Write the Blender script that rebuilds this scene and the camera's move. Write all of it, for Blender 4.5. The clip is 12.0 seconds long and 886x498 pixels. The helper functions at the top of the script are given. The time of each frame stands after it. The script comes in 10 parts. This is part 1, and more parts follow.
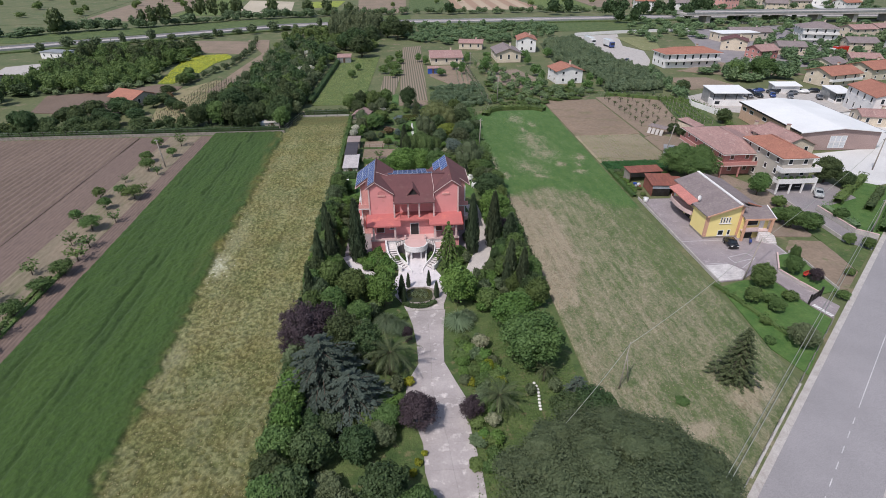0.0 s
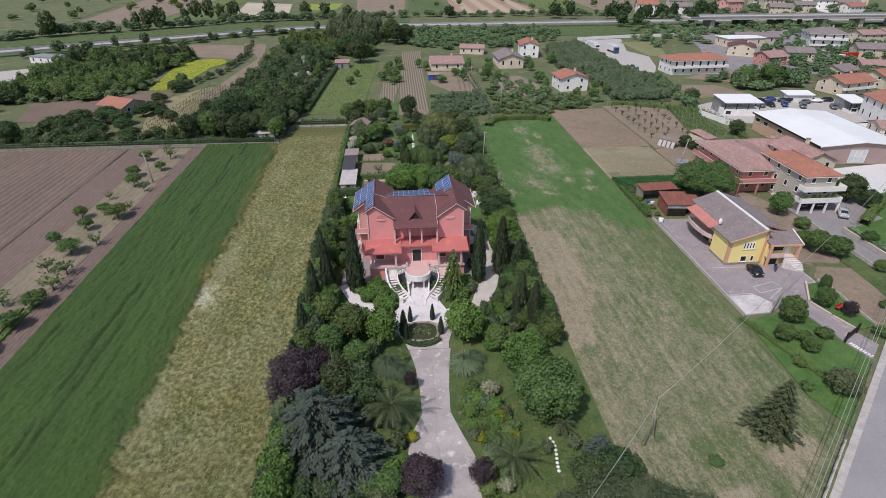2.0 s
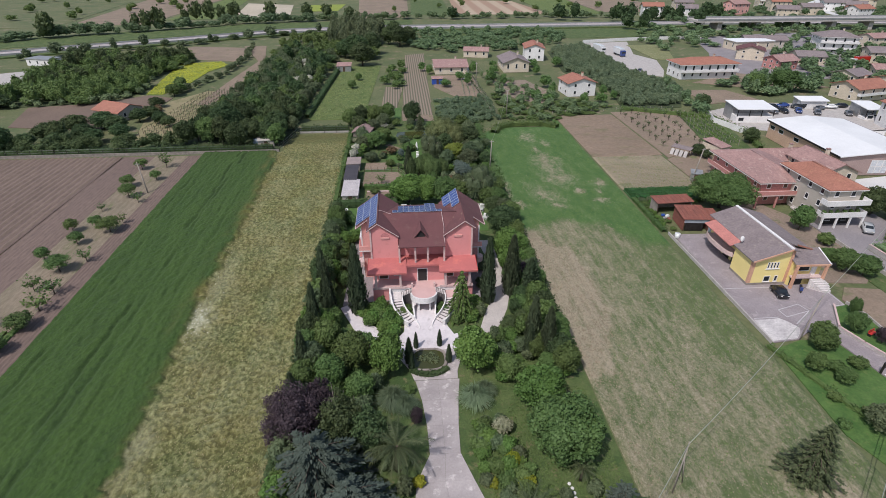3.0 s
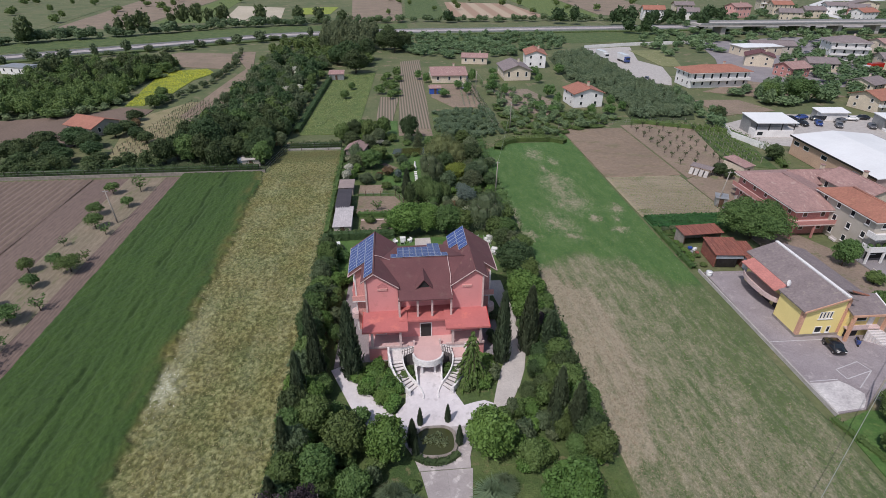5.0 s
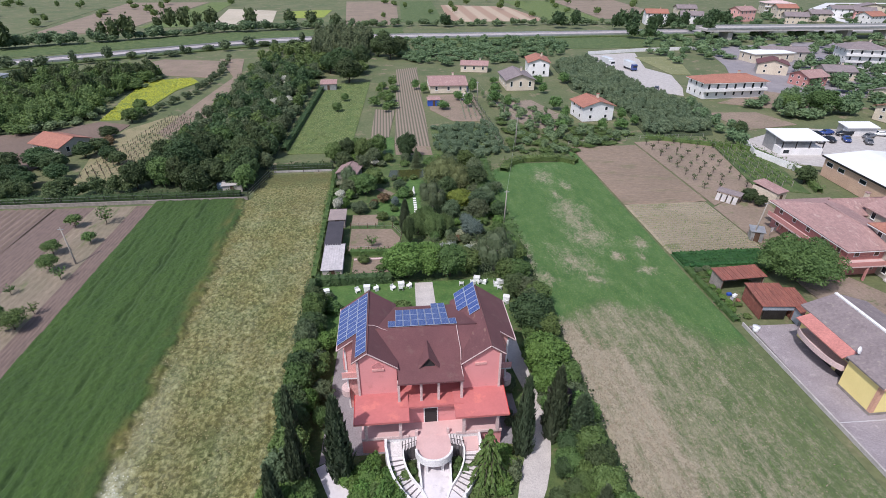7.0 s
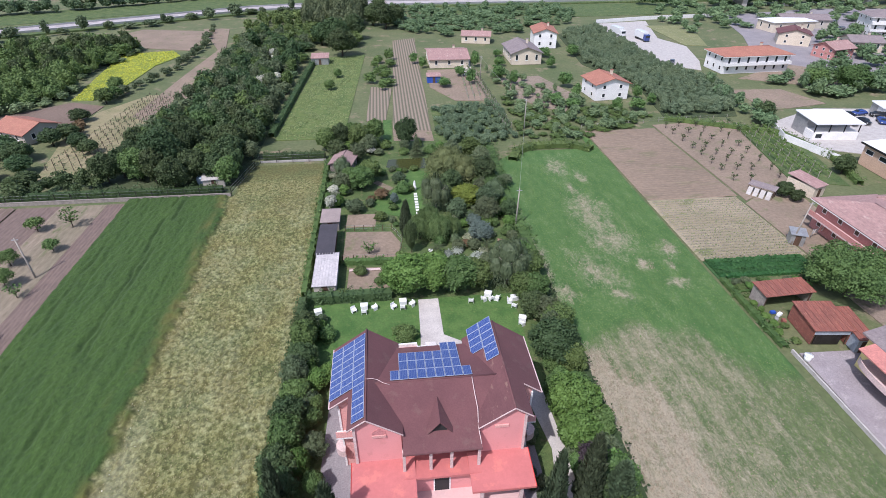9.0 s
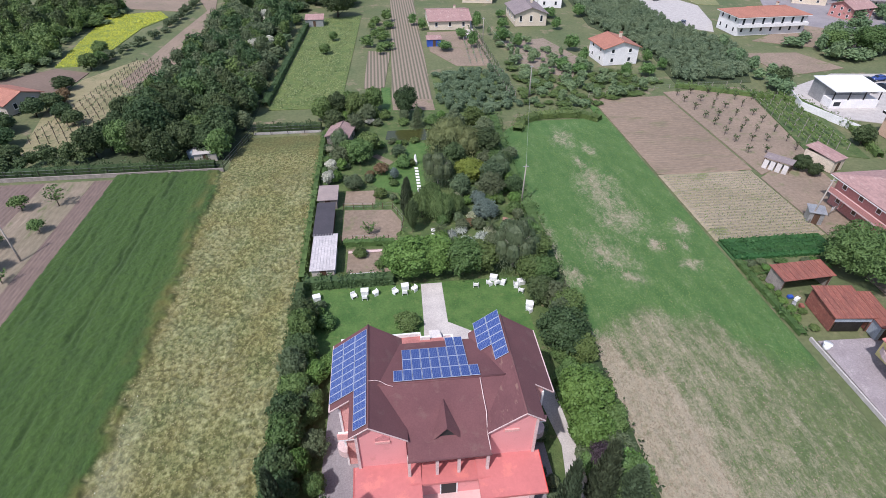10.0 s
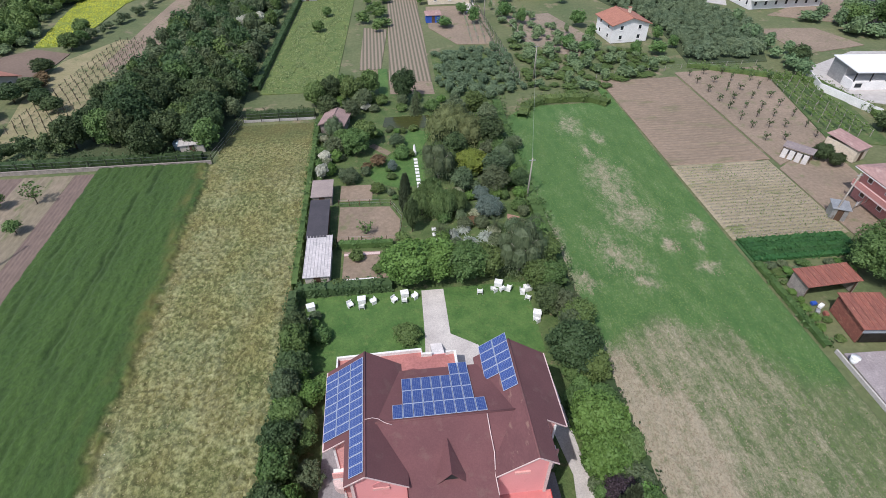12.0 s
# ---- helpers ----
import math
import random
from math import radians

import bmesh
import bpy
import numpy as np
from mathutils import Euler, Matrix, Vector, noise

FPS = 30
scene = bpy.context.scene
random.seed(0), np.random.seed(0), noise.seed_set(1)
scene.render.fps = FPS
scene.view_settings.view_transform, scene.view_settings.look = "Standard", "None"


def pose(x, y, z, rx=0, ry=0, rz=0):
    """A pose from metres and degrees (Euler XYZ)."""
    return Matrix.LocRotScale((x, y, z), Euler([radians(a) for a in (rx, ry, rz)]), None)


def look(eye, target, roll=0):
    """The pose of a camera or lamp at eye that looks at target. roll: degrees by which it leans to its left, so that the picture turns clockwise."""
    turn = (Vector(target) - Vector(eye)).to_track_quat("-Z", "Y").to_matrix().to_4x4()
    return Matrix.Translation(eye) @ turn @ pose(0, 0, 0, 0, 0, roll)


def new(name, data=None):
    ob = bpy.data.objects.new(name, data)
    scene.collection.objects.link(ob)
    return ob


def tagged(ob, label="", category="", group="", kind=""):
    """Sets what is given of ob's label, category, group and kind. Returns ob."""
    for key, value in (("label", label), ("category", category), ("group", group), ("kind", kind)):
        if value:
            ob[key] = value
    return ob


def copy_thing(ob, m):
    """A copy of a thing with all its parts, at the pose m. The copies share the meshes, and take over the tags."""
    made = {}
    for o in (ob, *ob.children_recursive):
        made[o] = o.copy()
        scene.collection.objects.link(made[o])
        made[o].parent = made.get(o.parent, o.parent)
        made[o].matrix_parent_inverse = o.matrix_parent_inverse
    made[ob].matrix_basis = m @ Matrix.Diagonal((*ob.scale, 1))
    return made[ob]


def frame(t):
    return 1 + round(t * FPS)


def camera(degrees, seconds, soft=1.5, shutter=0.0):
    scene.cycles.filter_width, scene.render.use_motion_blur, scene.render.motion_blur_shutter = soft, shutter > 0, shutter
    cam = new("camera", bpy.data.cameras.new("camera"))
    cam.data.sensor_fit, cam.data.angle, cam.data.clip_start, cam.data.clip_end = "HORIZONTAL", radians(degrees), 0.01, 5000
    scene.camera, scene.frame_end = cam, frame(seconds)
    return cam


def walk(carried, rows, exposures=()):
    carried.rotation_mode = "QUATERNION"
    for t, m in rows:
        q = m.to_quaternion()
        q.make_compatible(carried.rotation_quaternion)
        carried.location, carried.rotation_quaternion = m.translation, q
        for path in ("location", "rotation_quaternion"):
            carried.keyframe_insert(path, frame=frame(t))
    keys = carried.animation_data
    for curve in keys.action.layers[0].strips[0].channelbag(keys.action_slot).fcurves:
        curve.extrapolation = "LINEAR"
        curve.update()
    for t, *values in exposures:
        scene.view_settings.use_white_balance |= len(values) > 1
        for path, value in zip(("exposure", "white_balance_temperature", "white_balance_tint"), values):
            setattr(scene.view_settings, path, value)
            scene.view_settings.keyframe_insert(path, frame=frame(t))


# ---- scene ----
cam = camera(79.7, 12.0, soft=0.5)
METRES, EYE, TILT, LEAN, TURN = 65.67, 48.0, 0.0, 0.0, -4.5
ROWS = [
    (0.0, 0.0, 0.0, 0.0, -0.1, -30.03, 0.17),
    (0.5, -0.0013, 0.0216, 0.0023, -0.31, -30.01, 0.15),
    (1.0, -0.0038, 0.0493, 0.0048, -0.5, -29.98, 0.12),
    (1.5, -0.0081, 0.0826, 0.0073, -0.39, -29.97, 0.08),
    (2.0, -0.0143, 0.12, 0.0099, -0.22, -29.94, 0.02),
    (2.5, -0.0216, 0.1608, 0.0122, -0.1, -29.93, -0.04),
    (3.0, -0.0292, 0.2045, 0.0143, -0.05, -29.91, -0.07),
    (5.0, -0.0535, 0.4056, 0.0201, -0.69, -29.84, -0.14),
    (5.5, -0.0584, 0.462, 0.0217, -0.8, -29.85, -0.16),
    (6.0, -0.0629, 0.5193, 0.023, -0.93, -29.82, -0.16),
    (6.5, -0.0677, 0.5753, 0.0247, -1.08, -29.8, -0.18),
    (7.0, -0.0722, 0.63, 0.026, -1.19, -29.76, -0.21),
    (9.0, -0.0907, 0.8231, 0.0315, -1.6, -33.17, -0.17),
    (9.5, -0.0953, 0.8601, 0.0331, -1.7, -35.16, -0.13),
    (10.0, -0.0983, 0.8941, 0.0351, -1.76, -37.16, -0.1),
    (10.5, -0.1006, 0.9249, 0.0366, -1.82, -39.14, -0.06),
    (11.0, -0.1013, 0.954, 0.0401, -1.84, -40.22, 0.02),
    (11.5, -0.1008, 0.9778, 0.0418, -1.91, -40.18, 0.05),
    (12.0, -0.0997, 0.9928, 0.0428, -1.97, -40.13, 0.07),
]
walk(cam, [(t, pose(0, 0, EYE, TILT, LEAN, TURN) @ pose(METRES * x, METRES * y, METRES * z, 90 + pitch, roll, yaw)) for t, x, y, z, yaw, pitch, roll in ROWS], [(0.0, -0.12, 6500, 10), (1.5, -0.19, 6500, 10), (3.0, -0.17, 6500, 10), (5.0, -0.27, 6450, 11), (5.5, -0.25, 6400, 11), (6.5, -0.03, 6300, 12), (7.0, 0.12, 6200, 13), (9.0, 0.34, 6050, 14), (10.5, 0.26, 6200, 13), (12.0, 0.18, 6250, 9)])

# ---------------------------------------------------------------- light
SUN_ELEV, SHADOW_WAY = 55.3, (0.66, 0.75)
world = bpy.data.worlds.new("sky_world")
scene.world = world
world.use_nodes = True
wn = world.node_tree.nodes
sky = wn.new("ShaderNodeTexSky")
sky.sky_type, sky.sun_disc = "NISHITA", False
sky.sun_elevation = radians(SUN_ELEV)
sky.sun_rotation = math.atan2(-SHADOW_WAY[0], -SHADOW_WAY[1])
sky.dust_density = 2.0
wn["Background"].inputs["Strength"].default_value = 0.15
world.node_tree.links.new(sky.outputs[0], wn["Background"].inputs["Color"])
sun = new("sun", bpy.data.lights.new("sun", "SUN"))
sun.data.energy, sun.data.angle, sun.data.color = 3.5, radians(0.6), (1.0, 0.955, 0.93)
drop = math.tan(radians(SUN_ELEV))
sun.matrix_world = look((-40, -20, 90), (-40 + SHADOW_WAY[0], -20 + SHADOW_WAY[1], 90 - drop))


# ---------------------------------------------------------------- materials
def nodes_of(name):
    m = bpy.data.materials.new(name)
    m.use_nodes = True
    return m, m.node_tree.nodes, m.node_tree.links, m.node_tree.nodes["Principled BSDF"]


def rgb(c):
    return (c[0], c[1], c[2], 1.0)


def noise_node(n, l, vec, scale, detail=4.0, rough=0.6):
    t = n.new("ShaderNodeTexNoise")
    t.inputs["Scale"].default_value, t.inputs["Detail"].default_value = scale, detail
    t.inputs["Roughness"].default_value = rough
    l.new(vec, t.inputs["Vector"])
    return t.outputs["Fac"]


def ramp(n, l, fac, lo, hi):
    r = n.new("ShaderNodeMapRange")
    r.inputs["From Min"].default_value, r.inputs["From Max"].default_value = lo, hi
    l.new(fac, r.inputs["Value"])
    return r.outputs["Result"]


def mix(n, l, fac, a, b, mode="MIX"):
    m = n.new("ShaderNodeMix")
    m.data_type, m.blend_type = "RGBA", mode
    if isinstance(fac, float):
        m.inputs[0].default_value = fac
    else:
        l.new(fac, m.inputs[0])
    for sock, v in ((m.inputs[6], a), (m.inputs[7], b)):
        if isinstance(v, tuple):
            sock.default_value = rgb(v)
        else:
            l.new(v, sock)
    return m.outputs[2]


def coords(n, l, stretch=(1, 1, 1)):
    c = n.new("ShaderNodeTexCoord")
    mp = n.new("ShaderNodeMapping")
    mp.inputs["Scale"].default_value = stretch
    l.new(c.outputs["Object"], mp.inputs["Vector"])
    return mp.outputs["Vector"]


def bump(n, l, height, strength, dist, bsdf):
    b = n.new("ShaderNodeBump")
    b.inputs["Strength"].default_value, b.inputs["Distance"].default_value = strength, dist
    l.new(height, b.inputs["Height"])
    l.new(b.outputs["Normal"], bsdf.inputs["Normal"])


def worn(n, l, a, b, big=0.2, fine=4.0, stretch=(1, 1, 1), spread=(0.35, 0.65), third=None, low=None, grain=(0.72, 1.25)):
    """Colour a to b in patches of 1/big metres with grain of 1/fine metres; third: rare stains; low: (colour, z0, z1),
    a colour for the shade lower down between ridges. Returns the colour and the grain."""
    v = coords(n, l, stretch)
    f1 = noise_node(n, l, v, big, 5.0)
    f2 = noise_node(n, l, v, fine, 4.0, 0.7)
    col = mix(n, l, ramp(n, l, f1, *spread), a, b)
    if third:
        f3 = noise_node(n, l, v, big * 2.7, 6.0, 0.65)
        col = mix(n, l, ramp(n, l, f3, 0.56, 0.66), col, third)
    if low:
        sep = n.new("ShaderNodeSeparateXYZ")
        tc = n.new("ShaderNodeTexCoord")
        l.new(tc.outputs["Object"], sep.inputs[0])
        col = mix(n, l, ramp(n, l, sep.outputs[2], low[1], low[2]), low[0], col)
    g = n.new("ShaderNodeMapRange")
    g.inputs["From Min"].default_value, g.inputs["From Max"].default_value = 0.25, 0.75
    g.inputs["To Min"].default_value, g.inputs["To Max"].default_value = grain
    l.new(f2, g.inputs["Value"])
    comb = n.new("ShaderNodeCombineColor")
    for i in range(3):
        l.new(g.outputs["Result"], comb.inputs[i])
    return mix(n, l, 1.0, col, comb.outputs["Color"], "MULTIPLY"), f2


def surface(name, a, b, big=0.2, fine=4.0, rough=0.9, relief=0.3, dist=0.03, metal=0.0, stretch=(1, 1, 1), spread=(0.35, 0.65), third=None, vary=0.0, low=None, grain=(0.72, 1.25)):
    """A worn surface, see worn(); vary: how far pieces differ in lightness."""
    m, n, l, p = nodes_of(name)
    col, f2 = worn(n, l, a, b, big, fine, stretch, spread, third, low, grain)
    if vary:
        oi = n.new("ShaderNodeObjectInfo")
        h = n.new("ShaderNodeHueSaturation")
        r = n.new("ShaderNodeMapRange")
        r.inputs["To Min"].default_value, r.inputs["To Max"].default_value = 1 - vary, 1 + vary
        l.new(oi.outputs["Random"], r.inputs["Value"])
        l.new(r.outputs["Result"], h.inputs["Value"])
        l.new(col, h.inputs["Color"])
        col = h.outputs["Color"]
    l.new(col, p.inputs["Base Color"])
    p.inputs["Roughness"].default_value, p.inputs["Metallic"].default_value = rough, metal
    if relief:
        bump(n, l, f2, relief, dist, p)
    return m


def attr(n, name):
    a = n.new("ShaderNodeAttribute")
    a.attribute_name = name
    return a.outputs["Fac"]


def crop_material():
    """Green wheat beside mown hay in crumbs; the mesh carries where the hay, its pale spots, the rusty margin and the hollows lie."""
    m, n, l, p = nodes_of("wheat_and_hay")
    fine = noise_node(n, l, coords(n, l, (1, 0.45, 1)), 4.2, 6.0, 0.85)
    crumb = noise_node(n, l, coords(n, l, (1, 0.85, 1)), 2.0, 5.0, 0.7)
    mid = noise_node(n, l, coords(n, l, (1, 0.3, 1)), 0.22, 4.0, 0.6)
    patch = noise_node(n, l, coords(n, l), 0.16, 5.0, 0.65)
    wheat = mix(n, l, ramp(n, l, mid, 0.3, 0.7), (0.032, 0.076, 0.009), (0.05, 0.1, 0.013))
    # tracks and gaps between stems: the shade down there is put into the colour
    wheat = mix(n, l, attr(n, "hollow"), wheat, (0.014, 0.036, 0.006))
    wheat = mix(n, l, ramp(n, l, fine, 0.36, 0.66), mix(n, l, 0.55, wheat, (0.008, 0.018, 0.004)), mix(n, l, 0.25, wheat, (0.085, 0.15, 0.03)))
    top = mix(n, l, ramp(n, l, patch, 0.35, 0.65), (0.21, 0.195, 0.07), (0.178, 0.192, 0.074))
    # olive ground between tufts, toned darker than their tops
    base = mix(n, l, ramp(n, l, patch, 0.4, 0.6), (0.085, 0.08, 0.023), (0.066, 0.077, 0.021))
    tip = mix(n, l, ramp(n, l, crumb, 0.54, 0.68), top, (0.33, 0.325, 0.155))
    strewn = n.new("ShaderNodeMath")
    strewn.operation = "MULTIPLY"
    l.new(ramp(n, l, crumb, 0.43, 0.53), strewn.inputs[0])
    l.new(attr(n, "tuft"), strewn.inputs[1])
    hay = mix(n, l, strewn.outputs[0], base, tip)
    # dark flecks paint the tufts' tiny shadows into the hay colour
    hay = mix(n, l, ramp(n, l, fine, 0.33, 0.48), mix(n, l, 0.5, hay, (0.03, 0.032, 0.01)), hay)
    hay = mix(n, l, attr(n, "pale"), hay, (0.44, 0.44, 0.31))
    col = mix(n, l, attr(n, "hay"), wheat, hay)
    col = mix(n, l, attr(n, "rust"), col, (0.17, 0.125, 0.036))
    l.new(col, p.inputs["Base Color"])
    p.inputs["Roughness"].default_value = 0.95
    bump(n, l, crumb, 0.8, 0.16, p)
    return m


def leafy(name, a, b, hue=0.025, through_light=0.35):
    """Leaves: each its own shade between a and b, each plant its own tint, light passing through."""
    m, n, l, p = nodes_of(name)
    g = n.new("ShaderNodeNewGeometry")
    oi = n.new("ShaderNodeObjectInfo")
    col = mix(n, l, g.outputs["Random Per Island"], a, b)
    tc = coords(n, l)
    tint = ramp(n, l, noise_node(n, l, tc, 0.33, 3.0, 0.6), 0.3, 0.7)
    col = mix(n, l, tint, mix(n, l, 0.16, col, (0.0, 0.006, 0.002)), mix(n, l, 0.22, col, (b[0] * 1.5, b[1] * 1.35, b[2] * 1.25)))
    wide = ramp(n, l, noise_node(n, l, tc, 0.11, 2.0, 0.5), 0.35, 0.65)
    col = mix(n, l, wide, mix(n, l, 0.2, col, (a[0] * 0.8, a[1] * 0.8, a[2])), mix(n, l, 0.25, col, (b[0] * 1.25, b[1] * 1.1, b[2] * 1.1)))
    h = n.new("ShaderNodeHueSaturation")
    r = n.new("ShaderNodeMapRange")
    r.inputs["To Min"].default_value, r.inputs["To Max"].default_value = 0.5 - hue, 0.5 + hue
    l.new(oi.outputs["Random"], r.inputs["Value"])
    l.new(r.outputs["Result"], h.inputs["Hue"])
    r2 = n.new("ShaderNodeMapRange")
    r2.inputs["To Min"].default_value, r2.inputs["To Max"].default_value = 0.8, 1.2
    mul = n.new("ShaderNodeMath")
    mul.operation = "FRACT"
    m7 = n.new("ShaderNodeMath")
    m7.operation, m7.inputs[1].default_value = "MULTIPLY", 7.31
    l.new(oi.outputs["Random"], m7.inputs[0])
    l.new(m7.outputs[0], mul.inputs[0])
    l.new(mul.outputs[0], r2.inputs["Value"])
    l.new(r2.outputs["Result"], h.inputs["Value"])
    l.new(col, h.inputs["Color"])
    l.new(h.outputs["Color"], p.inputs["Base Color"])
    p.inputs["Roughness"].default_value = 0.6
    p.inputs["Specular IOR Level"].default_value = 0.25
    tr = n.new("ShaderNodeBsdfTranslucent")
    l.new(h.outputs["Color"], tr.inputs["Color"])
    ms = n.new("ShaderNodeMixShader")
    ms.inputs[0].default_value = through_light
    l.new(p.outputs[0], ms.inputs[1])
    l.new(tr.outputs[0], ms.inputs[2])
    l.new(ms.outputs[0], n["Material Output"].inputs["Surface"])
    return m


def striped(name, a, b, period, along, third=None, soft=(0.3, 0.7), big=0.12, fine=3.0, relief=0.5, wobble=0.25):
    """Ground in rows of the given period in metres; along: 'x' or 'y', the way in which the rows run."""
    m, n, l, p = nodes_of(name)
    v = coords(n, l)
    sep = n.new("ShaderNodeSeparateXYZ")
    l.new(v, sep.inputs[0])
    f1 = noise_node(n, l, v, big, 5.0)
    f2 = noise_node(n, l, v, fine, 5.0, 0.7)
    add = n.new("ShaderNodeMath")
    add.operation, add.inputs[1].default_value = "MULTIPLY_ADD", wobble
    l.new(f2, add.inputs[0])
    l.new(sep.outputs[1 if along == "x" else 0], add.inputs[2])
    s = n.new("ShaderNodeMath")
    s.operation, s.inputs[1].default_value = "MULTIPLY", 2 * math.pi / period
    l.new(add.outputs[0], s.inputs[0])
    si = n.new("ShaderNodeMath")
    si.operation = "SINE"
    l.new(s.outputs[0], si.inputs[0])
    half = n.new("ShaderNodeMath")
    half.operation, half.inputs[1].default_value, half.inputs[2].default_value = "MULTIPLY_ADD", 0.5, 0.5
    l.new(si.outputs[0], half.inputs[0])
    col = mix(n, l, ramp(n, l, half.outputs[0], *soft), a, b)
    if third:
        col = mix(n, l, ramp(n, l, f1, 0.45, 0.7), col, third)
    col = mix(n, l, ramp(n, l, f2, 0.2, 0.8), mix(n, l, 0.3, col, (0, 0, 0)), col)
    l.new(col, p.inputs["Base Color"])
    p.inputs["Roughness"].default_value = 0.95
    bump(n, l, f2, relief, 0.06, p)
    return m


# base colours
# low: furrow bottoms coloured darker than the ridge tops to strengthen their shading
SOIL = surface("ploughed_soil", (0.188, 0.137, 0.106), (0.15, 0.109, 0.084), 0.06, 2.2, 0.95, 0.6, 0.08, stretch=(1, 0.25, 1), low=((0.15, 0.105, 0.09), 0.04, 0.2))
SOIL_PALE = surface("dry_soil", (0.25, 0.187, 0.138), (0.195, 0.148, 0.108), 0.1, 1.5, 0.95, 0.5, 0.08, third=(0.15, 0.15, 0.075))
SOIL_CROP = striped("striped_crop", (0.29, 0.225, 0.17), (0.135, 0.125, 0.08), 0.95, "y", relief=0.4)
GROUND = surface("rough_grass_ground", (0.08, 0.106, 0.04), (0.13, 0.136, 0.062), 0.06, 1.2, 0.95, 0.6, 0.1, third=(0.2, 0.165, 0.105))
LAWN = surface("lawn_grass", (0.045, 0.083, 0.02), (0.1, 0.135, 0.042), 0.3, 2.6, 0.9, 0.9, 0.2, third=(0.15, 0.14, 0.066))
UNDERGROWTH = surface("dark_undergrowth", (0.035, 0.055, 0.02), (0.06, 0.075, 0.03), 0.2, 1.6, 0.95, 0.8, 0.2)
MEADOW = surface("lush_meadow", (0.078, 0.122, 0.03), (0.128, 0.165, 0.044), 0.3, 1.6, 0.9, 0.9, 0.3, third=(0.19, 0.195, 0.075))
RAPE = surface("yellow_flowers", (0.27, 0.31, 0.04), (0.17, 0.22, 0.04), 0.25, 1.2, 0.9, 0.6, 0.1)
CONCRETE = surface("drive_concrete", (0.43, 0.385, 0.38), (0.32, 0.285, 0.282), 0.25, 4.0, 0.85, 0.2, 0.01, third=(0.58, 0.53, 0.52), vary=0.05, grain=(0.82, 1.12))
PLAZA = surface("white_paving", (0.68, 0.635, 0.65), (0.59, 0.545, 0.56), 0.3, 2.0, 0.7, 0.1, 0.01, third=(0.5, 0.46, 0.47), grain=(0.9, 1.08))
GRAVEL = surface("pale_gravel", (0.5, 0.46, 0.43), (0.42, 0.38, 0.36), 0.4, 7.0, 0.95, 0.4, 0.02)
ASPHALT = surface("worn_asphalt", (0.29, 0.272, 0.282), (0.255, 0.24, 0.248), 0.15, 9.0, 0.85, 0.2, 0.01)
ASPHALT_PALE = surface("old_asphalt", (0.26, 0.235, 0.24), (0.21, 0.19, 0.2), 0.2, 6.0, 0.9, 0.2, 0.01)
PAVER = surface("interlocking_pavers", (0.3, 0.262, 0.272), (0.245, 0.21, 0.22), 0.3, 6.0, 0.85, 0.3, 0.02, third=(0.35, 0.31, 0.31))
KERB = surface("kerb_stone", (0.45, 0.42, 0.4), (0.36, 0.33, 0.31), 0.8, 7.0, 0.9, 0.3, 0.02)
WHITE_YARD = surface("pale_yard_concrete", (0.62, 0.61, 0.6), (0.52, 0.51, 0.5), 0.08, 3.0, 0.85, 0.2, 0.01, grain=(0.88, 1.08))
PINK = surface("pink_plaster", (0.68, 0.285, 0.28), (0.63, 0.26, 0.255), 0.3, 8.0, 0.9, 0.08, 0.01, third=(0.6, 0.25, 0.24), grain=(0.95, 1.05))
PINK_PALE = surface("pale_pink_plaster", (0.66, 0.35, 0.32), (0.6, 0.31, 0.285), 0.4, 8.0, 0.9, 0.1, 0.01)
AWNING = surface("red_painted_slab", (0.47, 0.145, 0.137), (0.42, 0.127, 0.12), 0.25, 3.0, 0.55, 0.1, 0.01, third=(0.54, 0.17, 0.145), grain=(0.92, 1.08))
ROOF = surface("brown_shingles", (0.14, 0.058, 0.06), (0.112, 0.046, 0.049), 0.25, 7.0, 0.92, 0.3, 0.02, third=(0.14, 0.07, 0.066), grain=(0.86, 1.12))
ROOF_WORN = surface("lichened_shingles", (0.14, 0.058, 0.06), (0.112, 0.046, 0.049), 0.55, 7.0, 0.92, 0.3, 0.02, third=(0.2, 0.115, 0.095), stretch=(1, 0.45, 1), grain=(0.84, 1.14))
WHITE = surface("white_paint", (0.74, 0.72, 0.71), (0.66, 0.64, 0.63), 0.4, 6.0, 0.7, 0.1, 0.01, vary=0.04)
STONE = surface("white_stone_steps", (0.66, 0.61, 0.6), (0.56, 0.52, 0.51), 0.8, 7.0, 0.7, 0.1, 0.01, vary=0.05)
COPING = surface("pinkish_coping", (0.6, 0.45, 0.43), (0.52, 0.38, 0.36), 0.5, 6.0, 0.8, 0.1, 0.01)
DARK = surface("dark_interior", (0.03, 0.027, 0.027), (0.02, 0.018, 0.018), 0.5, 4.0, 0.8, 0.1, 0.01)
BRASS_WOOD = surface("brown_wood", (0.1, 0.055, 0.035), (0.07, 0.04, 0.025), 1.0, 9.0, 0.6, 0.2, 0.01, stretch=(1, 1, 0.2))
BARK = surface("bark", (0.1, 0.075, 0.055), (0.065, 0.05, 0.04), 2.0, 9.0, 0.95, 0.5, 0.03)
BARK_PALE = surface("pale_bark", (0.36, 0.33, 0.29), (0.24, 0.21, 0.18), 2.0, 9.0, 0.95, 0.4, 0.02)
POLE_WOOD = surface("weathered_pole", (0.34, 0.3, 0.26), (0.26, 0.23, 0.2), 1.0, 8.0, 0.9, 0.3, 0.02)
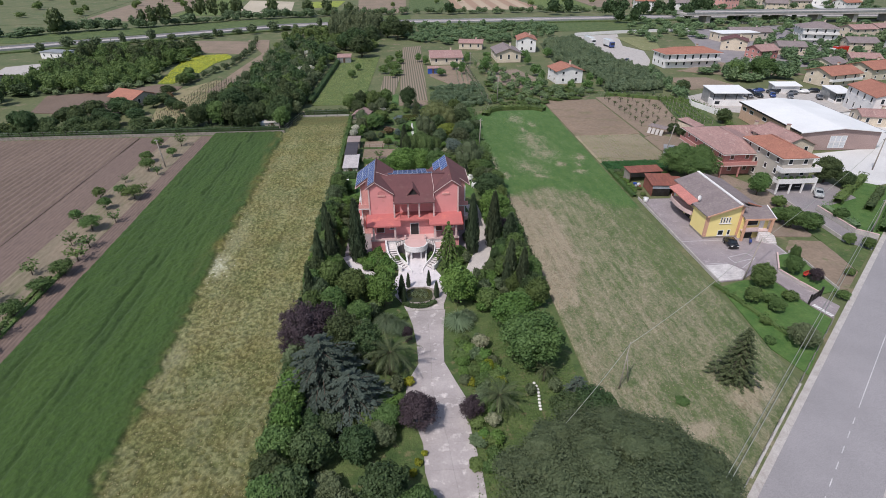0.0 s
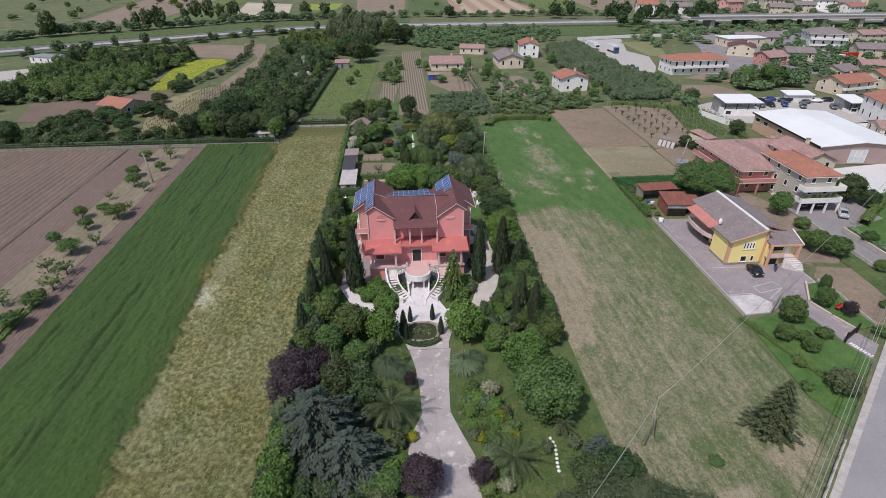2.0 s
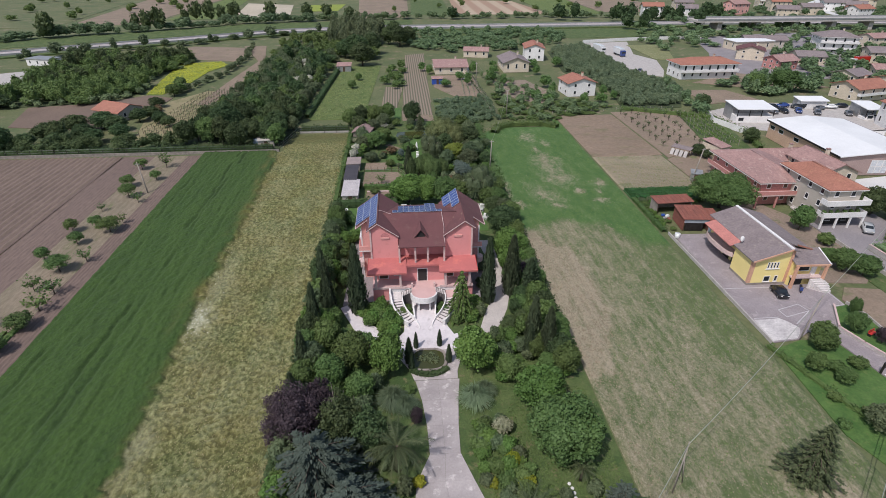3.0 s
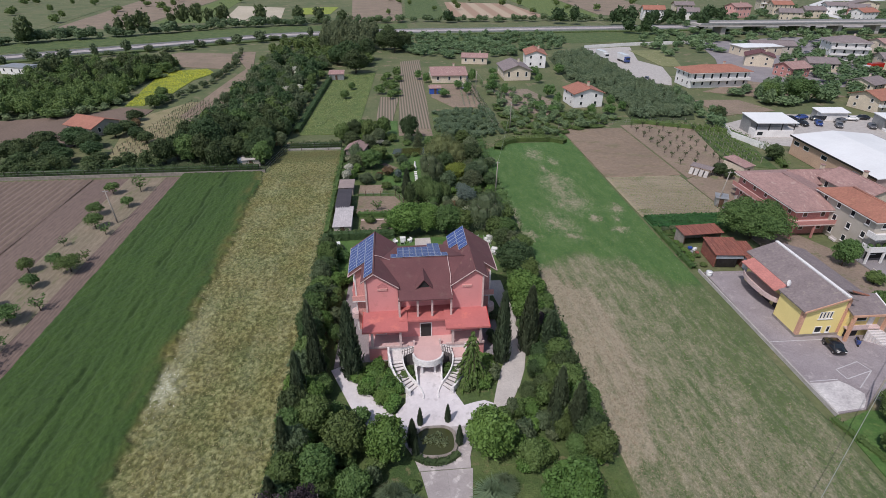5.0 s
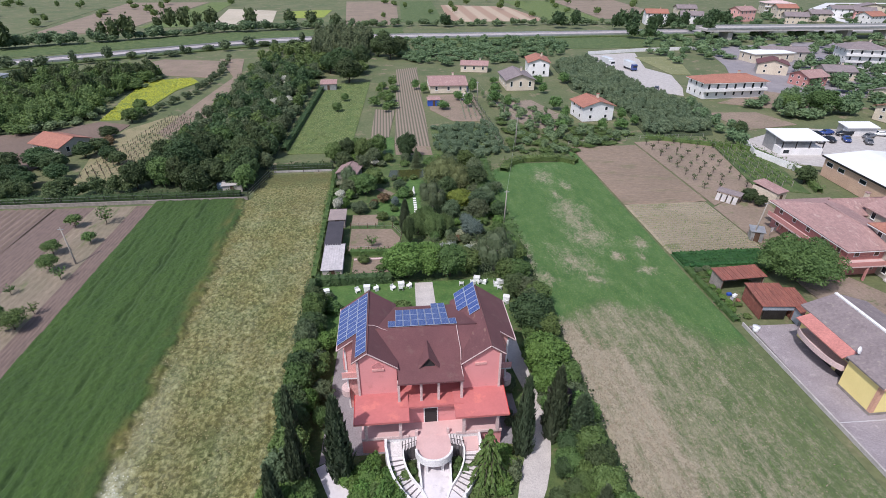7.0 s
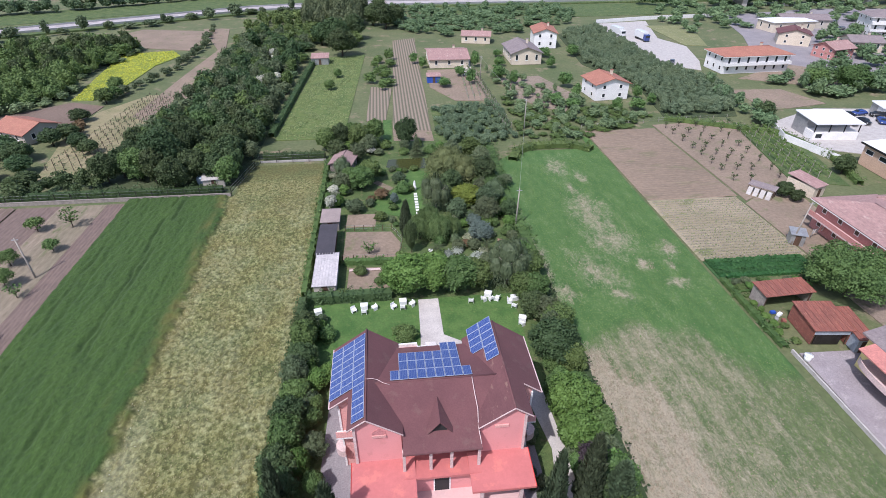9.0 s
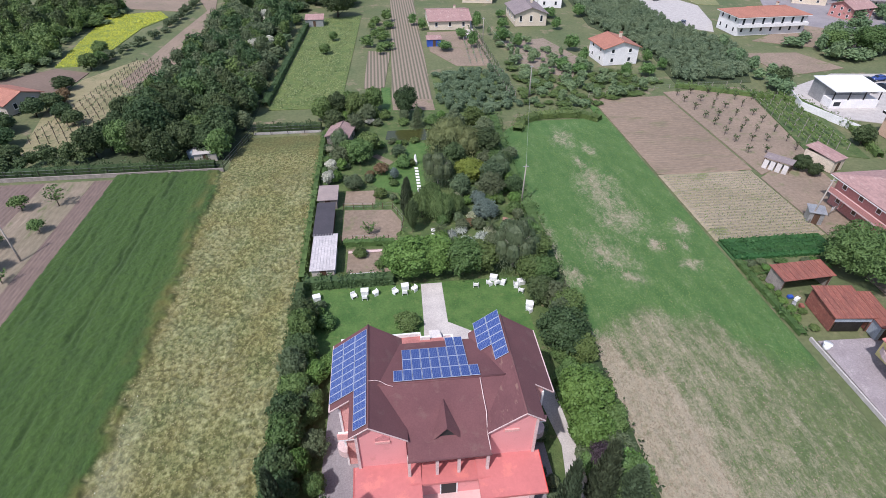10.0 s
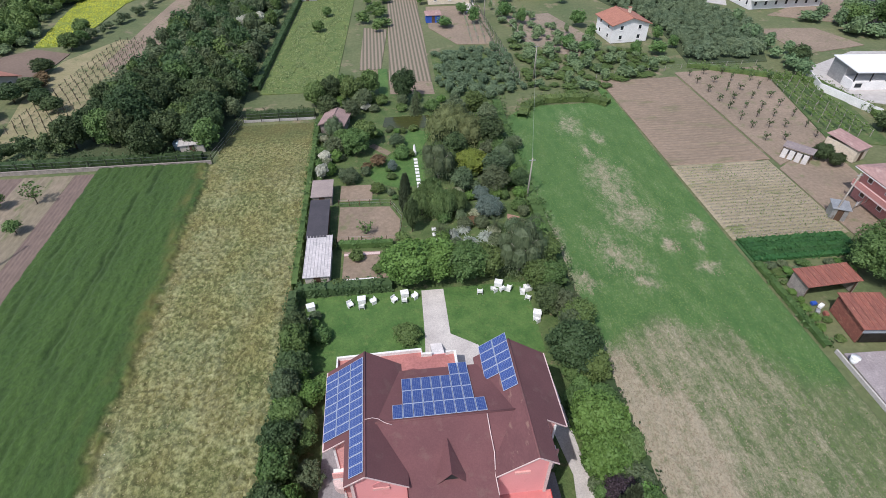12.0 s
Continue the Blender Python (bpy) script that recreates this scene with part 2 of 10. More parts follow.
TERRACOTTA = surface("terracotta_roof", (0.35, 0.15, 0.105), (0.29, 0.125, 0.088), 0.4, 3.0, 0.85, 0.5, 0.05, third=(0.36, 0.17, 0.11))
OLD_TILE = surface("faded_pink_tiles", (0.34, 0.208, 0.19), (0.28, 0.172, 0.158), 0.4, 3.0, 0.9, 0.5, 0.05, third=(0.4, 0.28, 0.25), stretch=(1, 0.4, 1))
GREY_ROOF = surface("grey_brown_roofing", (0.225, 0.185, 0.185), (0.185, 0.15, 0.152), 0.5, 3.0, 0.9, 0.4, 0.03, third=(0.26, 0.22, 0.2))
RUST = surface("rusty_sheet", (0.265, 0.09, 0.064), (0.17, 0.063, 0.047), 0.9, 4.0, 0.75, 0.4, 0.02, third=(0.32, 0.145, 0.1), stretch=(3, 0.5, 1))
WHITE_ROOF = surface("white_sheet_roof", (0.74, 0.74, 0.74), (0.66, 0.66, 0.66), 0.08, 2.0, 0.6, 0.1, 0.01, grain=(0.94, 1.05))
YELLOW_WALL = surface("yellow_plaster", (0.8, 0.66, 0.28), (0.75, 0.615, 0.25), 0.3, 6.0, 0.9, 0.1, 0.01, grain=(0.94, 1.05))
ORANGE_WALL = surface("salmon_plaster", (0.58, 0.33, 0.23), (0.52, 0.295, 0.2), 0.4, 6.0, 0.9, 0.1, 0.01)
CREAM = surface("cream_plaster", (0.6, 0.515, 0.41), (0.53, 0.45, 0.355), 0.25, 5.0, 0.9, 0.15, 0.01)
GREY_WALL = surface("grey_beige_plaster", (0.46, 0.42, 0.37), (0.4, 0.36, 0.31), 0.3, 5.0, 0.9, 0.15, 0.01, grain=(0.9, 1.08))
ROSE_WALL = surface("rose_plaster", (0.48, 0.22, 0.2), (0.42, 0.19, 0.17), 0.3, 5.0, 0.9, 0.15, 0.01)
STONE_WALL = surface("rubble_stone", (0.3, 0.26, 0.23), (0.2, 0.175, 0.155), 1.2, 5.0, 0.95, 0.6, 0.05)
METAL_GREY = surface("galvanised_sheet", (0.4, 0.4, 0.4), (0.31, 0.31, 0.315), 0.6, 5.0, 0.5, 0.1, 0.01, metal=0.5)
BLUE_SHEET = surface("bluish_sheet", (0.33, 0.37, 0.42), (0.27, 0.3, 0.35), 0.6, 5.0, 0.6, 0.1, 0.01)
METAL_DARK = surface("dark_iron", (0.05, 0.045, 0.045), (0.035, 0.03, 0.03), 2.0, 9.0, 0.5, 0.1, 0.01, metal=0.6)
PLASTIC_WHITE = surface("white_plastic", (0.78, 0.78, 0.77), (0.7, 0.7, 0.69), 1.0, 6.0, 0.5, 0.05, 0.01)
TARP_BLACK = surface("dark_roofing_felt", (0.06, 0.052, 0.06), (0.045, 0.04, 0.046), 0.5, 5.0, 0.7, 0.2, 0.02)
BLUE = surface("blue_tarp", (0.03, 0.09, 0.4), (0.025, 0.07, 0.3), 1.0, 6.0, 0.5, 0.2, 0.02)
RED_PAINT = surface("red_paint", (0.5, 0.04, 0.03), (0.42, 0.035, 0.03), 1.0, 6.0, 0.5, 0.1, 0.01)
TERRACE = surface("terrace_paving", (0.6, 0.4, 0.385), (0.54, 0.355, 0.34), 0.5, 5.0, 0.8, 0.1, 0.01, grain=(0.94, 1.05))
LUSH = surface("watered_lawn", (0.045, 0.108, 0.02), (0.085, 0.155, 0.036), 0.4, 2.8, 0.9, 0.9, 0.15, third=(0.1, 0.15, 0.04))
WATER, _n, _l, _p = nodes_of("murky_water")
_p.inputs["Base Color"].default_value, _p.inputs["Roughness"].default_value = (0.05, 0.055, 0.018, 1), 0.12
GLASS_DARK, _n, _l, _p = nodes_of("window_glass")
_p.inputs["Base Color"].default_value, _p.inputs["Roughness"].default_value = (0.02, 0.025, 0.03, 1), 0.08

L_MID = leafy("leaves_mid_green", (0.07, 0.122, 0.036), (0.136, 0.21, 0.068), 0.02, 0.25)
L_BRIGHT = leafy("leaves_bright_green", (0.072, 0.142, 0.03), (0.135, 0.235, 0.06), 0.012, 0.18)
L_DARK = leafy("leaves_dark_green", (0.05, 0.084, 0.034), (0.1, 0.15, 0.062))
L_OLIVE = leafy("leaves_grey_green", (0.085, 0.125, 0.06), (0.165, 0.215, 0.115))
L_PURPLE = leafy("leaves_purple", (0.034, 0.024, 0.03), (0.078, 0.058, 0.068), 0.01, 0.15)
L_CYPRESS = leafy("cypress_scales", (0.05, 0.076, 0.04), (0.1, 0.138, 0.076), 0.02, 0.1)
L_CEDAR = leafy("cedar_needles", (0.042, 0.062, 0.048), (0.092, 0.12, 0.098), 0.02, 0.1)
L_PINE = leafy("pine_needles", (0.05, 0.07, 0.034), (0.105, 0.13, 0.066), 0.02, 0.15)
L_PALM = leafy("palm_leaflets", (0.045, 0.068, 0.028), (0.115, 0.145, 0.066), 0.02, 0.1)
L_YELLOW = leafy("yellow_green_leaves", (0.16, 0.2, 0.02), (0.3, 0.33, 0.04), 0.02)
L_PALE = leafy("pale_flowering_leaves", (0.14, 0.18, 0.08), (0.4, 0.42, 0.3), 0.02)
L_WHITE = leafy("white_blossom", (0.35, 0.38, 0.26), (0.7, 0.7, 0.62), 0.01)
L_HAY = leafy("cut_hay", (0.2, 0.19, 0.075), (0.36, 0.335, 0.19), 0.01, 0.25)
L_STRAW = leafy("dry_stubble", (0.2, 0.172, 0.11), (0.36, 0.31, 0.22), 0.01, 0.25)
L_HERB = leafy("green_herbs", (0.075, 0.145, 0.036), (0.135, 0.21, 0.065), 0.01, 0.25)
L_POTATO = leafy("potato_leaves_green", (0.03, 0.095, 0.028), (0.054, 0.142, 0.044), 0.01, 0.25)
L_RAPE = leafy("yellow_petals", (0.24, 0.29, 0.035), (0.42, 0.44, 0.055), 0.01, 0.3)
L_DAISY = leafy("white_flowers", (0.3, 0.33, 0.22), (0.75, 0.75, 0.68), 0.01, 0.3)
L_SPRUCE = leafy("spruce_needles", (0.055, 0.085, 0.04), (0.12, 0.16, 0.075), 0.02, 0.15)
L_SAGE = leafy("sage_green_leaves", (0.12, 0.185, 0.105), (0.215, 0.295, 0.17), 0.02)
L_BLUE = leafy("blue_grey_needles", (0.085, 0.125, 0.105), (0.17, 0.225, 0.19), 0.015, 0.15)
L_WILLOW = leafy("willow_leaves", (0.13, 0.17, 0.065), (0.23, 0.275, 0.12), 0.012, 0.3)
L_RUSSET = leafy("russet_leaves", (0.13, 0.085, 0.045), (0.2, 0.14, 0.075), 0.015, 0.2)
L_GROVE = leafy("grove_leaves", (0.098, 0.158, 0.074), (0.19, 0.265, 0.13), 0.02, 0.25)
L_BAMBOO = leafy("tall_green_stems", (0.085, 0.15, 0.05), (0.165, 0.25, 0.095), 0.015, 0.3)
L_AGAVE = leafy("pale_sword_leaves", (0.2, 0.235, 0.185), (0.4, 0.44, 0.38), 0.01, 0.15)


# ---------------------------------------------------------------- building tools
rng = np.random.default_rng(7)


def thing(name, label, category, at=(0, 0, 0), turn=0.0, group="", kind=""):
    ob = new(name)
    ob.matrix_world = pose(at[0], at[1], at[2], 0, 0, turn)
    return tagged(ob, label, category, group, kind)


def mesh_data(name, verts, faces, material, smooth=False):
    me = bpy.data.meshes.new(name)
    me.from_pydata([tuple(v) for v in verts], [], faces)
    me.materials.append(material)
    if smooth:
        me.shade_smooth()
    return me


def put(name, me, parent=None, label="", m=None):
    ob = new(name, me)
    if parent:
        ob.parent = parent
    if m is not None:
        ob.matrix_basis = m
    return tagged(ob, label)


def part(name, bm, material, parent=None, label="", smooth=False, m=None):
    me = bpy.data.meshes.new(name)
    bm.to_mesh(me)
    bm.free()
    me.materials.append(material)
    if smooth:
        me.shade_smooth()
    return put(name, me, parent, label, m)


def add_box(bm, x0, x1, y0, y1, z0, z1, bevel=0.0):
    vs = [bm.verts.new((x, y, z)) for z in (z0, z1) for x, y in ((x0, y0), (x1, y0), (x1, y1), (x0, y1))]
    fs = [(0, 3, 2, 1), (4, 5, 6, 7), (0, 1, 5, 4), (1, 2, 6, 5), (2, 3, 7, 6), (3, 0, 4, 7)]
    made = [bm.faces.new([vs[i] for i in f]) for f in fs]
    if bevel:
        bmesh.ops.bevel(bm, geom=list({e for f in made for e in f.edges}), offset=bevel, segments=1, affect="EDGES")


def box(name, x0, x1, y0, y1, z0, z1, material, parent=None, label="", bevel=0.0):
    bm = bmesh.new()
    add_box(bm, x0, x1, y0, y1, z0, z1, bevel)
    return part(name, bm, material, parent, label)


def add_prism(bm, pts, z0, z1):
    """An upright prism over a plan polygon (counter-clockwise); z0, z1 may be lists, a height for each corner."""
    n = len(pts)
    lo = z0 if isinstance(z0, (list, tuple)) else [z0] * n
    hi = z1 if isinstance(z1, (list, tuple)) else [z1] * n
    a = [bm.verts.new((p[0], p[1], z)) for p, z in zip(pts, lo)]
    b = [bm.verts.new((p[0], p[1], z)) for p, z in zip(pts, hi)]
    bm.faces.new(a[::-1])
    bm.faces.new(b)
    for i in range(n):
        j = (i + 1) % n
        bm.faces.new((a[i], a[j], b[j], b[i]))


def prism(name, pts, z0, z1, material, parent=None, label=""):
    bm = bmesh.new()
    add_prism(bm, pts, z0, z1)
    return part(name, bm, material, parent, label)


def add_tube(bm, pts, radii, sides=7):
    rings = []
    for i, (p, r) in enumerate(zip(pts, radii)):
        p = Vector(p)
        d = Vector(pts[min(i + 1, len(pts) - 1)]) - Vector(pts[max(i - 1, 0)])
        q = d.to_track_quat("Z", "Y")
        rings.append([bm.verts.new(p + q @ Vector((r * math.cos(2 * math.pi * k / sides), r * math.sin(2 * math.pi * k / sides), 0))) for k in range(sides)])
    for a, b in zip(rings, rings[1:]):
        for k in range(sides):
            bm.faces.new((a[k], a[(k + 1) % sides], b[(k + 1) % sides], b[k]))
    bm.faces.new(rings[0][::-1])
    bm.faces.new(rings[-1])


def tube(name, pts, radii, material, parent=None, label="", sides=7):
    bm = bmesh.new()
    add_tube(bm, pts, radii, sides)
    return part(name, bm, material, parent, label, smooth=True)


def flat(name, pts, z, material, label="", category="field", kind="structure"):
    """A stretch of ground, a thin sheet with an edge, its top at z."""
    ob = prism(name, pts, z - 0.3, z, material)
    return tagged(ob, label, category, "", kind)


def smooth_noise(shape, cell, seed):
    """A field of soft random heights, 0 to 1, on a grid; cell: grid steps between its control values, (rows, columns)."""
    r = np.random.default_rng(seed)
    ny, nx = shape
    gy, gx = int(ny / cell[0]) + 3, int(nx / cell[1]) + 3
    c = r.random((gy, gx))
    y, x = np.arange(ny) / cell[0], np.arange(nx) / cell[1]
    iy, ix = y.astype(int), x.astype(int)
    fy, fx = (y - iy)[:, None], (x - ix)[None, :]
    fy, fx = fy * fy * (3 - 2 * fy), fx * fx * (3 - 2 * fx)
    A, B = c[np.ix_(iy, ix)], c[np.ix_(iy, ix + 1)]
    C, D = c[np.ix_(iy + 1, ix)], c[np.ix_(iy + 1, ix + 1)]
    return (A * (1 - fx) + B * fx) * (1 - fy) + (C * (1 - fx) + D * fx) * fy


def grid_mesh(name, xs, ys, zs, material, smooth=True):
    ny, nx = zs.shape
    X, Y = (xs, ys) if np.ndim(xs) == 2 else np.meshgrid(xs, ys)
    co = np.stack([X, Y, zs], -1).reshape(-1, 3)
    i = np.arange(ny * nx).reshape(ny, nx)
    f = np.stack([i[:-1, :-1], i[:-1, 1:], i[1:, 1:], i[1:, :-1]], -1).reshape(-1, 4)
    me = bpy.data.meshes.new(name)
    me.vertices.add(len(co))
    me.vertices.foreach_set("co", co.ravel())
    me.loops.add(f.size)
    me.loops.foreach_set("vertex_index", f.ravel())
    me.polygons.add(len(f))
    me.polygons.foreach_set("loop_start", np.arange(0, f.size, 4))
    me.update(calc_edges=True)
    me.materials.append(material)
    if smooth:
        me.shade_smooth()
    return me


def quads_mesh(name, co, material):
    """A mesh of loose quads, co: n x 4 x 3."""
    me = bpy.data.meshes.new(name)
    n = len(co)
    me.vertices.add(n * 4)
    me.vertices.foreach_set("co", np.ascontiguousarray(co, dtype=np.float32).ravel())
    me.loops.add(n * 4)
    me.loops.foreach_set("vertex_index", np.arange(n * 4))
    me.polygons.add(n)
    me.polygons.foreach_set("loop_start", np.arange(0, n * 4, 4))
    me.update(calc_edges=True)
    me.materials.append(material)
    return me


def unit(v):
    return v / np.maximum(np.linalg.norm(v, axis=-1, keepdims=True), 1e-9)


def leaves_at(r, p, out, size, long=1.5, tilt=0.7):
    """Leaf quads at points p, facing about the ways out."""
    n = len(p)
    nrm = unit(out + tilt * r.normal(size=(n, 3)))
    t = unit(np.cross(nrm, r.normal(size=(n, 3))))
    b = np.cross(nrm, t)
    s = (size * r.uniform(0.6, 1.3, n))[:, None]
    a, w = t * s * 0.5 * long, b * s * 0.5
    return np.stack([p - a, p - 0.1 * a + w, p + a, p - 0.1 * a - w], 1)


def blob_points(r, blobs, n, shell=(0.7, 1.04)):
    """Points in the outer shells of a group of ellipsoids, clear of one another's insides, and the ways out."""
    b = np.array(blobs, dtype=float)
    area = (b[:, 3] * b[:, 4] + b[:, 4] * b[:, 5] + b[:, 3] * b[:, 5])
    k = r.choice(len(b), int(n * 2.2), p=area / area.sum())
    d = unit(r.normal(size=(len(k), 3)))
    d[:, 2] = np.where(d[:, 2] < -0.5, -d[:, 2], d[:, 2])
    lump = 1 + 0.12 * np.sin(5 * d[:, 0] + k * 1.7) * np.sin(5 * d[:, 1] + k) + 0.08 * np.sin(9 * d[:, 2] + 7 * d[:, 0] + k)
    rad = r.uniform(shell[0], shell[1], len(k)) * lump
    p = b[k, :3] + d * b[k, 3:] * rad[:, None]
    rel = (p[:, None, :] - b[None, :, :3]) / b[None, :, 3:]
    inside = (np.linalg.norm(rel, axis=-1) < 0.72)
    inside[np.arange(len(k)), k] = False
    keep = ~inside.any(1)
    out = unit(d / b[k, 3:])
    return p[keep][:n], out[keep][:n]


def core_faces(r, blobs, shrink=0.86, nu=8, nv=5):
    """Dark inner bodies of a crown as loose quads, so that no light falls straight through."""
    out = []
    for b in blobs:
        u, v = np.linspace(0, 2 * np.pi, nu), np.linspace(0.08, np.pi - 0.08, nv)
        U, V = np.meshgrid(u, v)
        k = shrink * (1 + 0.1 * np.sin(3 * U + b[0]) * np.sin(2 * V))
        S = np.stack([b[0] + b[3] * k * np.sin(V) * np.cos(U), b[1] + b[4] * k * np.sin(V) * np.sin(U), b[2] + b[5] * k * np.cos(V)], -1)
        out.append(np.stack([S[:-1, :-1], S[1:, :-1], S[1:, 1:], S[:-1, 1:]], 2).reshape(-1, 4, 3))
    return np.concatenate(out)


def litter(name, label, poly, n, size, leaf, seed, z, tilt=0.5, keep=None, category="grass", long=1.5):
    """Small loose leaves and stalks lying over a plan polygon, one mesh; keep: density 0 to 1 at x, y arrays."""
    r = np.random.default_rng(seed)
    xs, ys = [p[0] for p in poly], [p[1] for p in poly]
    x, y = r.uniform(min(xs), max(xs), n), r.uniform(min(ys), max(ys), n)
    ok = np.zeros(n, bool)
    for (x0, y0), (x1, y1) in zip(poly, poly[1:] + poly[:1]):
        if y0 != y1:
            ok ^= ((y0 > y) != (y1 > y)) & (x < (x1 - x0) * (y - y0) / (y1 - y0) + x0)
    if keep:
        ok &= r.random(n) < keep(x, y)
    x, y = x[ok], y[ok]
    p = np.stack([x, y, z + r.uniform(-0.04, 0.06, len(x))], -1)
    out = np.broadcast_to(np.array([-0.2, -0.3, 0.9]), p.shape)
    return tagged(put(name, quads_mesh(name, leaves_at(r, p, out, size, long, tilt), leaf)), label, category, "", "stuff")


# ---------------------------------------------------------------- ground, fields, roads
def ground_sheet():
    s = 3000
    ob = put("ground", mesh_data("ground", [(-s, -s, -0.12), (s, -s, -0.12), (s, s, -0.12), (-s, s, -0.12)], [(0, 1, 2, 3)], GROUND))
    tagged(ob, "rough green and dry grassland between the fields", "ground", "", "structure")


def rect(x0, x1, y0, y1):
    return [(x0, y0), (x1, y0), (x1, y1), (x0, y1)]


def ploughed_field(name, x0, x1, y0, y1, period, depth, material, label):
    """Long straight ridges of turned soil, running along y."""
    n = int((x1 - x0) / period)
    xs = np.linspace(x0, x1, n * 4 + 1)
    ys = np.linspace(y0, y1, 50)
    prof = depth * (0.5 + 0.5 * np.sin(np.arange(n * 4 + 1) * np.pi / 2))
    z = prof[None, :] * (0.6 + 0.8 * smooth_noise((50, n * 4 + 1), (3, 2), 3)) + 0.06 * smooth_noise((50, n * 4 + 1), (8, 30), 4)
    X, Y = np.meshgrid(xs, ys)
    X = X + 0.25 * smooth_noise((50, n * 4 + 1), (9, 400), 5)
    tagged(put(name, grid_mesh(name, X, Y, z, material, smooth=False)), label, "field", "", "structure")


def strip(name, line, left, right, z, material, label, category="road", kind="structure"):
    """A band of even width along a plan line."""
    pts = [Vector((x, y)) for x, y in line]
    a, b = [], []
    for i, p in enumerate(pts):
        d = (pts[min(i + 1, len(pts) - 1)] - pts[max(i - 1, 0)]).normalized()
        nrm = Vector((-d.y, d.x))
        a.append(p + nrm * left)
        b.append(p - nrm * right)
    n = len(pts)
    zz = z if isinstance(z, (list, tuple)) else [z] * n
    verts = [(p.x, p.y, h) for p, h in zip(a, zz)] + [(p.x, p.y, h) for p, h in zip(b, zz)]
    verts += [(v[0], v[1], -0.4) for v in verts]
    faces = []
    for i in range(n - 1):
        faces.append((i, n + i, n + i + 1, i + 1))
        faces.append((i + 1, 2 * n + i + 1, 2 * n + i, i))
        faces.append((n + i, 3 * n + i, 3 * n + i + 1, n + i + 1))
    ob = put(name, mesh_data(name, verts, faces, material))
    return tagged(ob, label, category, "", kind)


ground_sheet()
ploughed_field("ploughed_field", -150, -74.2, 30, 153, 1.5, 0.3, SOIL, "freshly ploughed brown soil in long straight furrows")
ploughed_field("harrowed_strip", -74.2, -66.2, 30, 153, 0.8, 0.07, SOIL, "strip of evenly harrowed brown soil")
ploughed_field("orchard_soil", -66.2, -57.6, 30, 153, 1.1, 0.09, surface("weedy_soil", (0.225, 0.178, 0.13), (0.175, 0.15, 0.1), 0.16, 2.4, 0.95, 0.6, 0.08, stretch=(1, 0.3, 1), third=(0.13, 0.135, 0.065)), "dry weedy soil under young fruit trees")
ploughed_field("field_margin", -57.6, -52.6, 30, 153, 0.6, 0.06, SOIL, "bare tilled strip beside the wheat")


def set_attr(me, name, values):
    a = me.attributes.new(name, "FLOAT", "POINT")
    a.data.foreach_set("value", np.ascontiguousarray(np.clip(values, 0, 1), dtype=np.float32).ravel())


def bell(x, c, w):
    return np.exp(-((x - c) / w) ** 2)


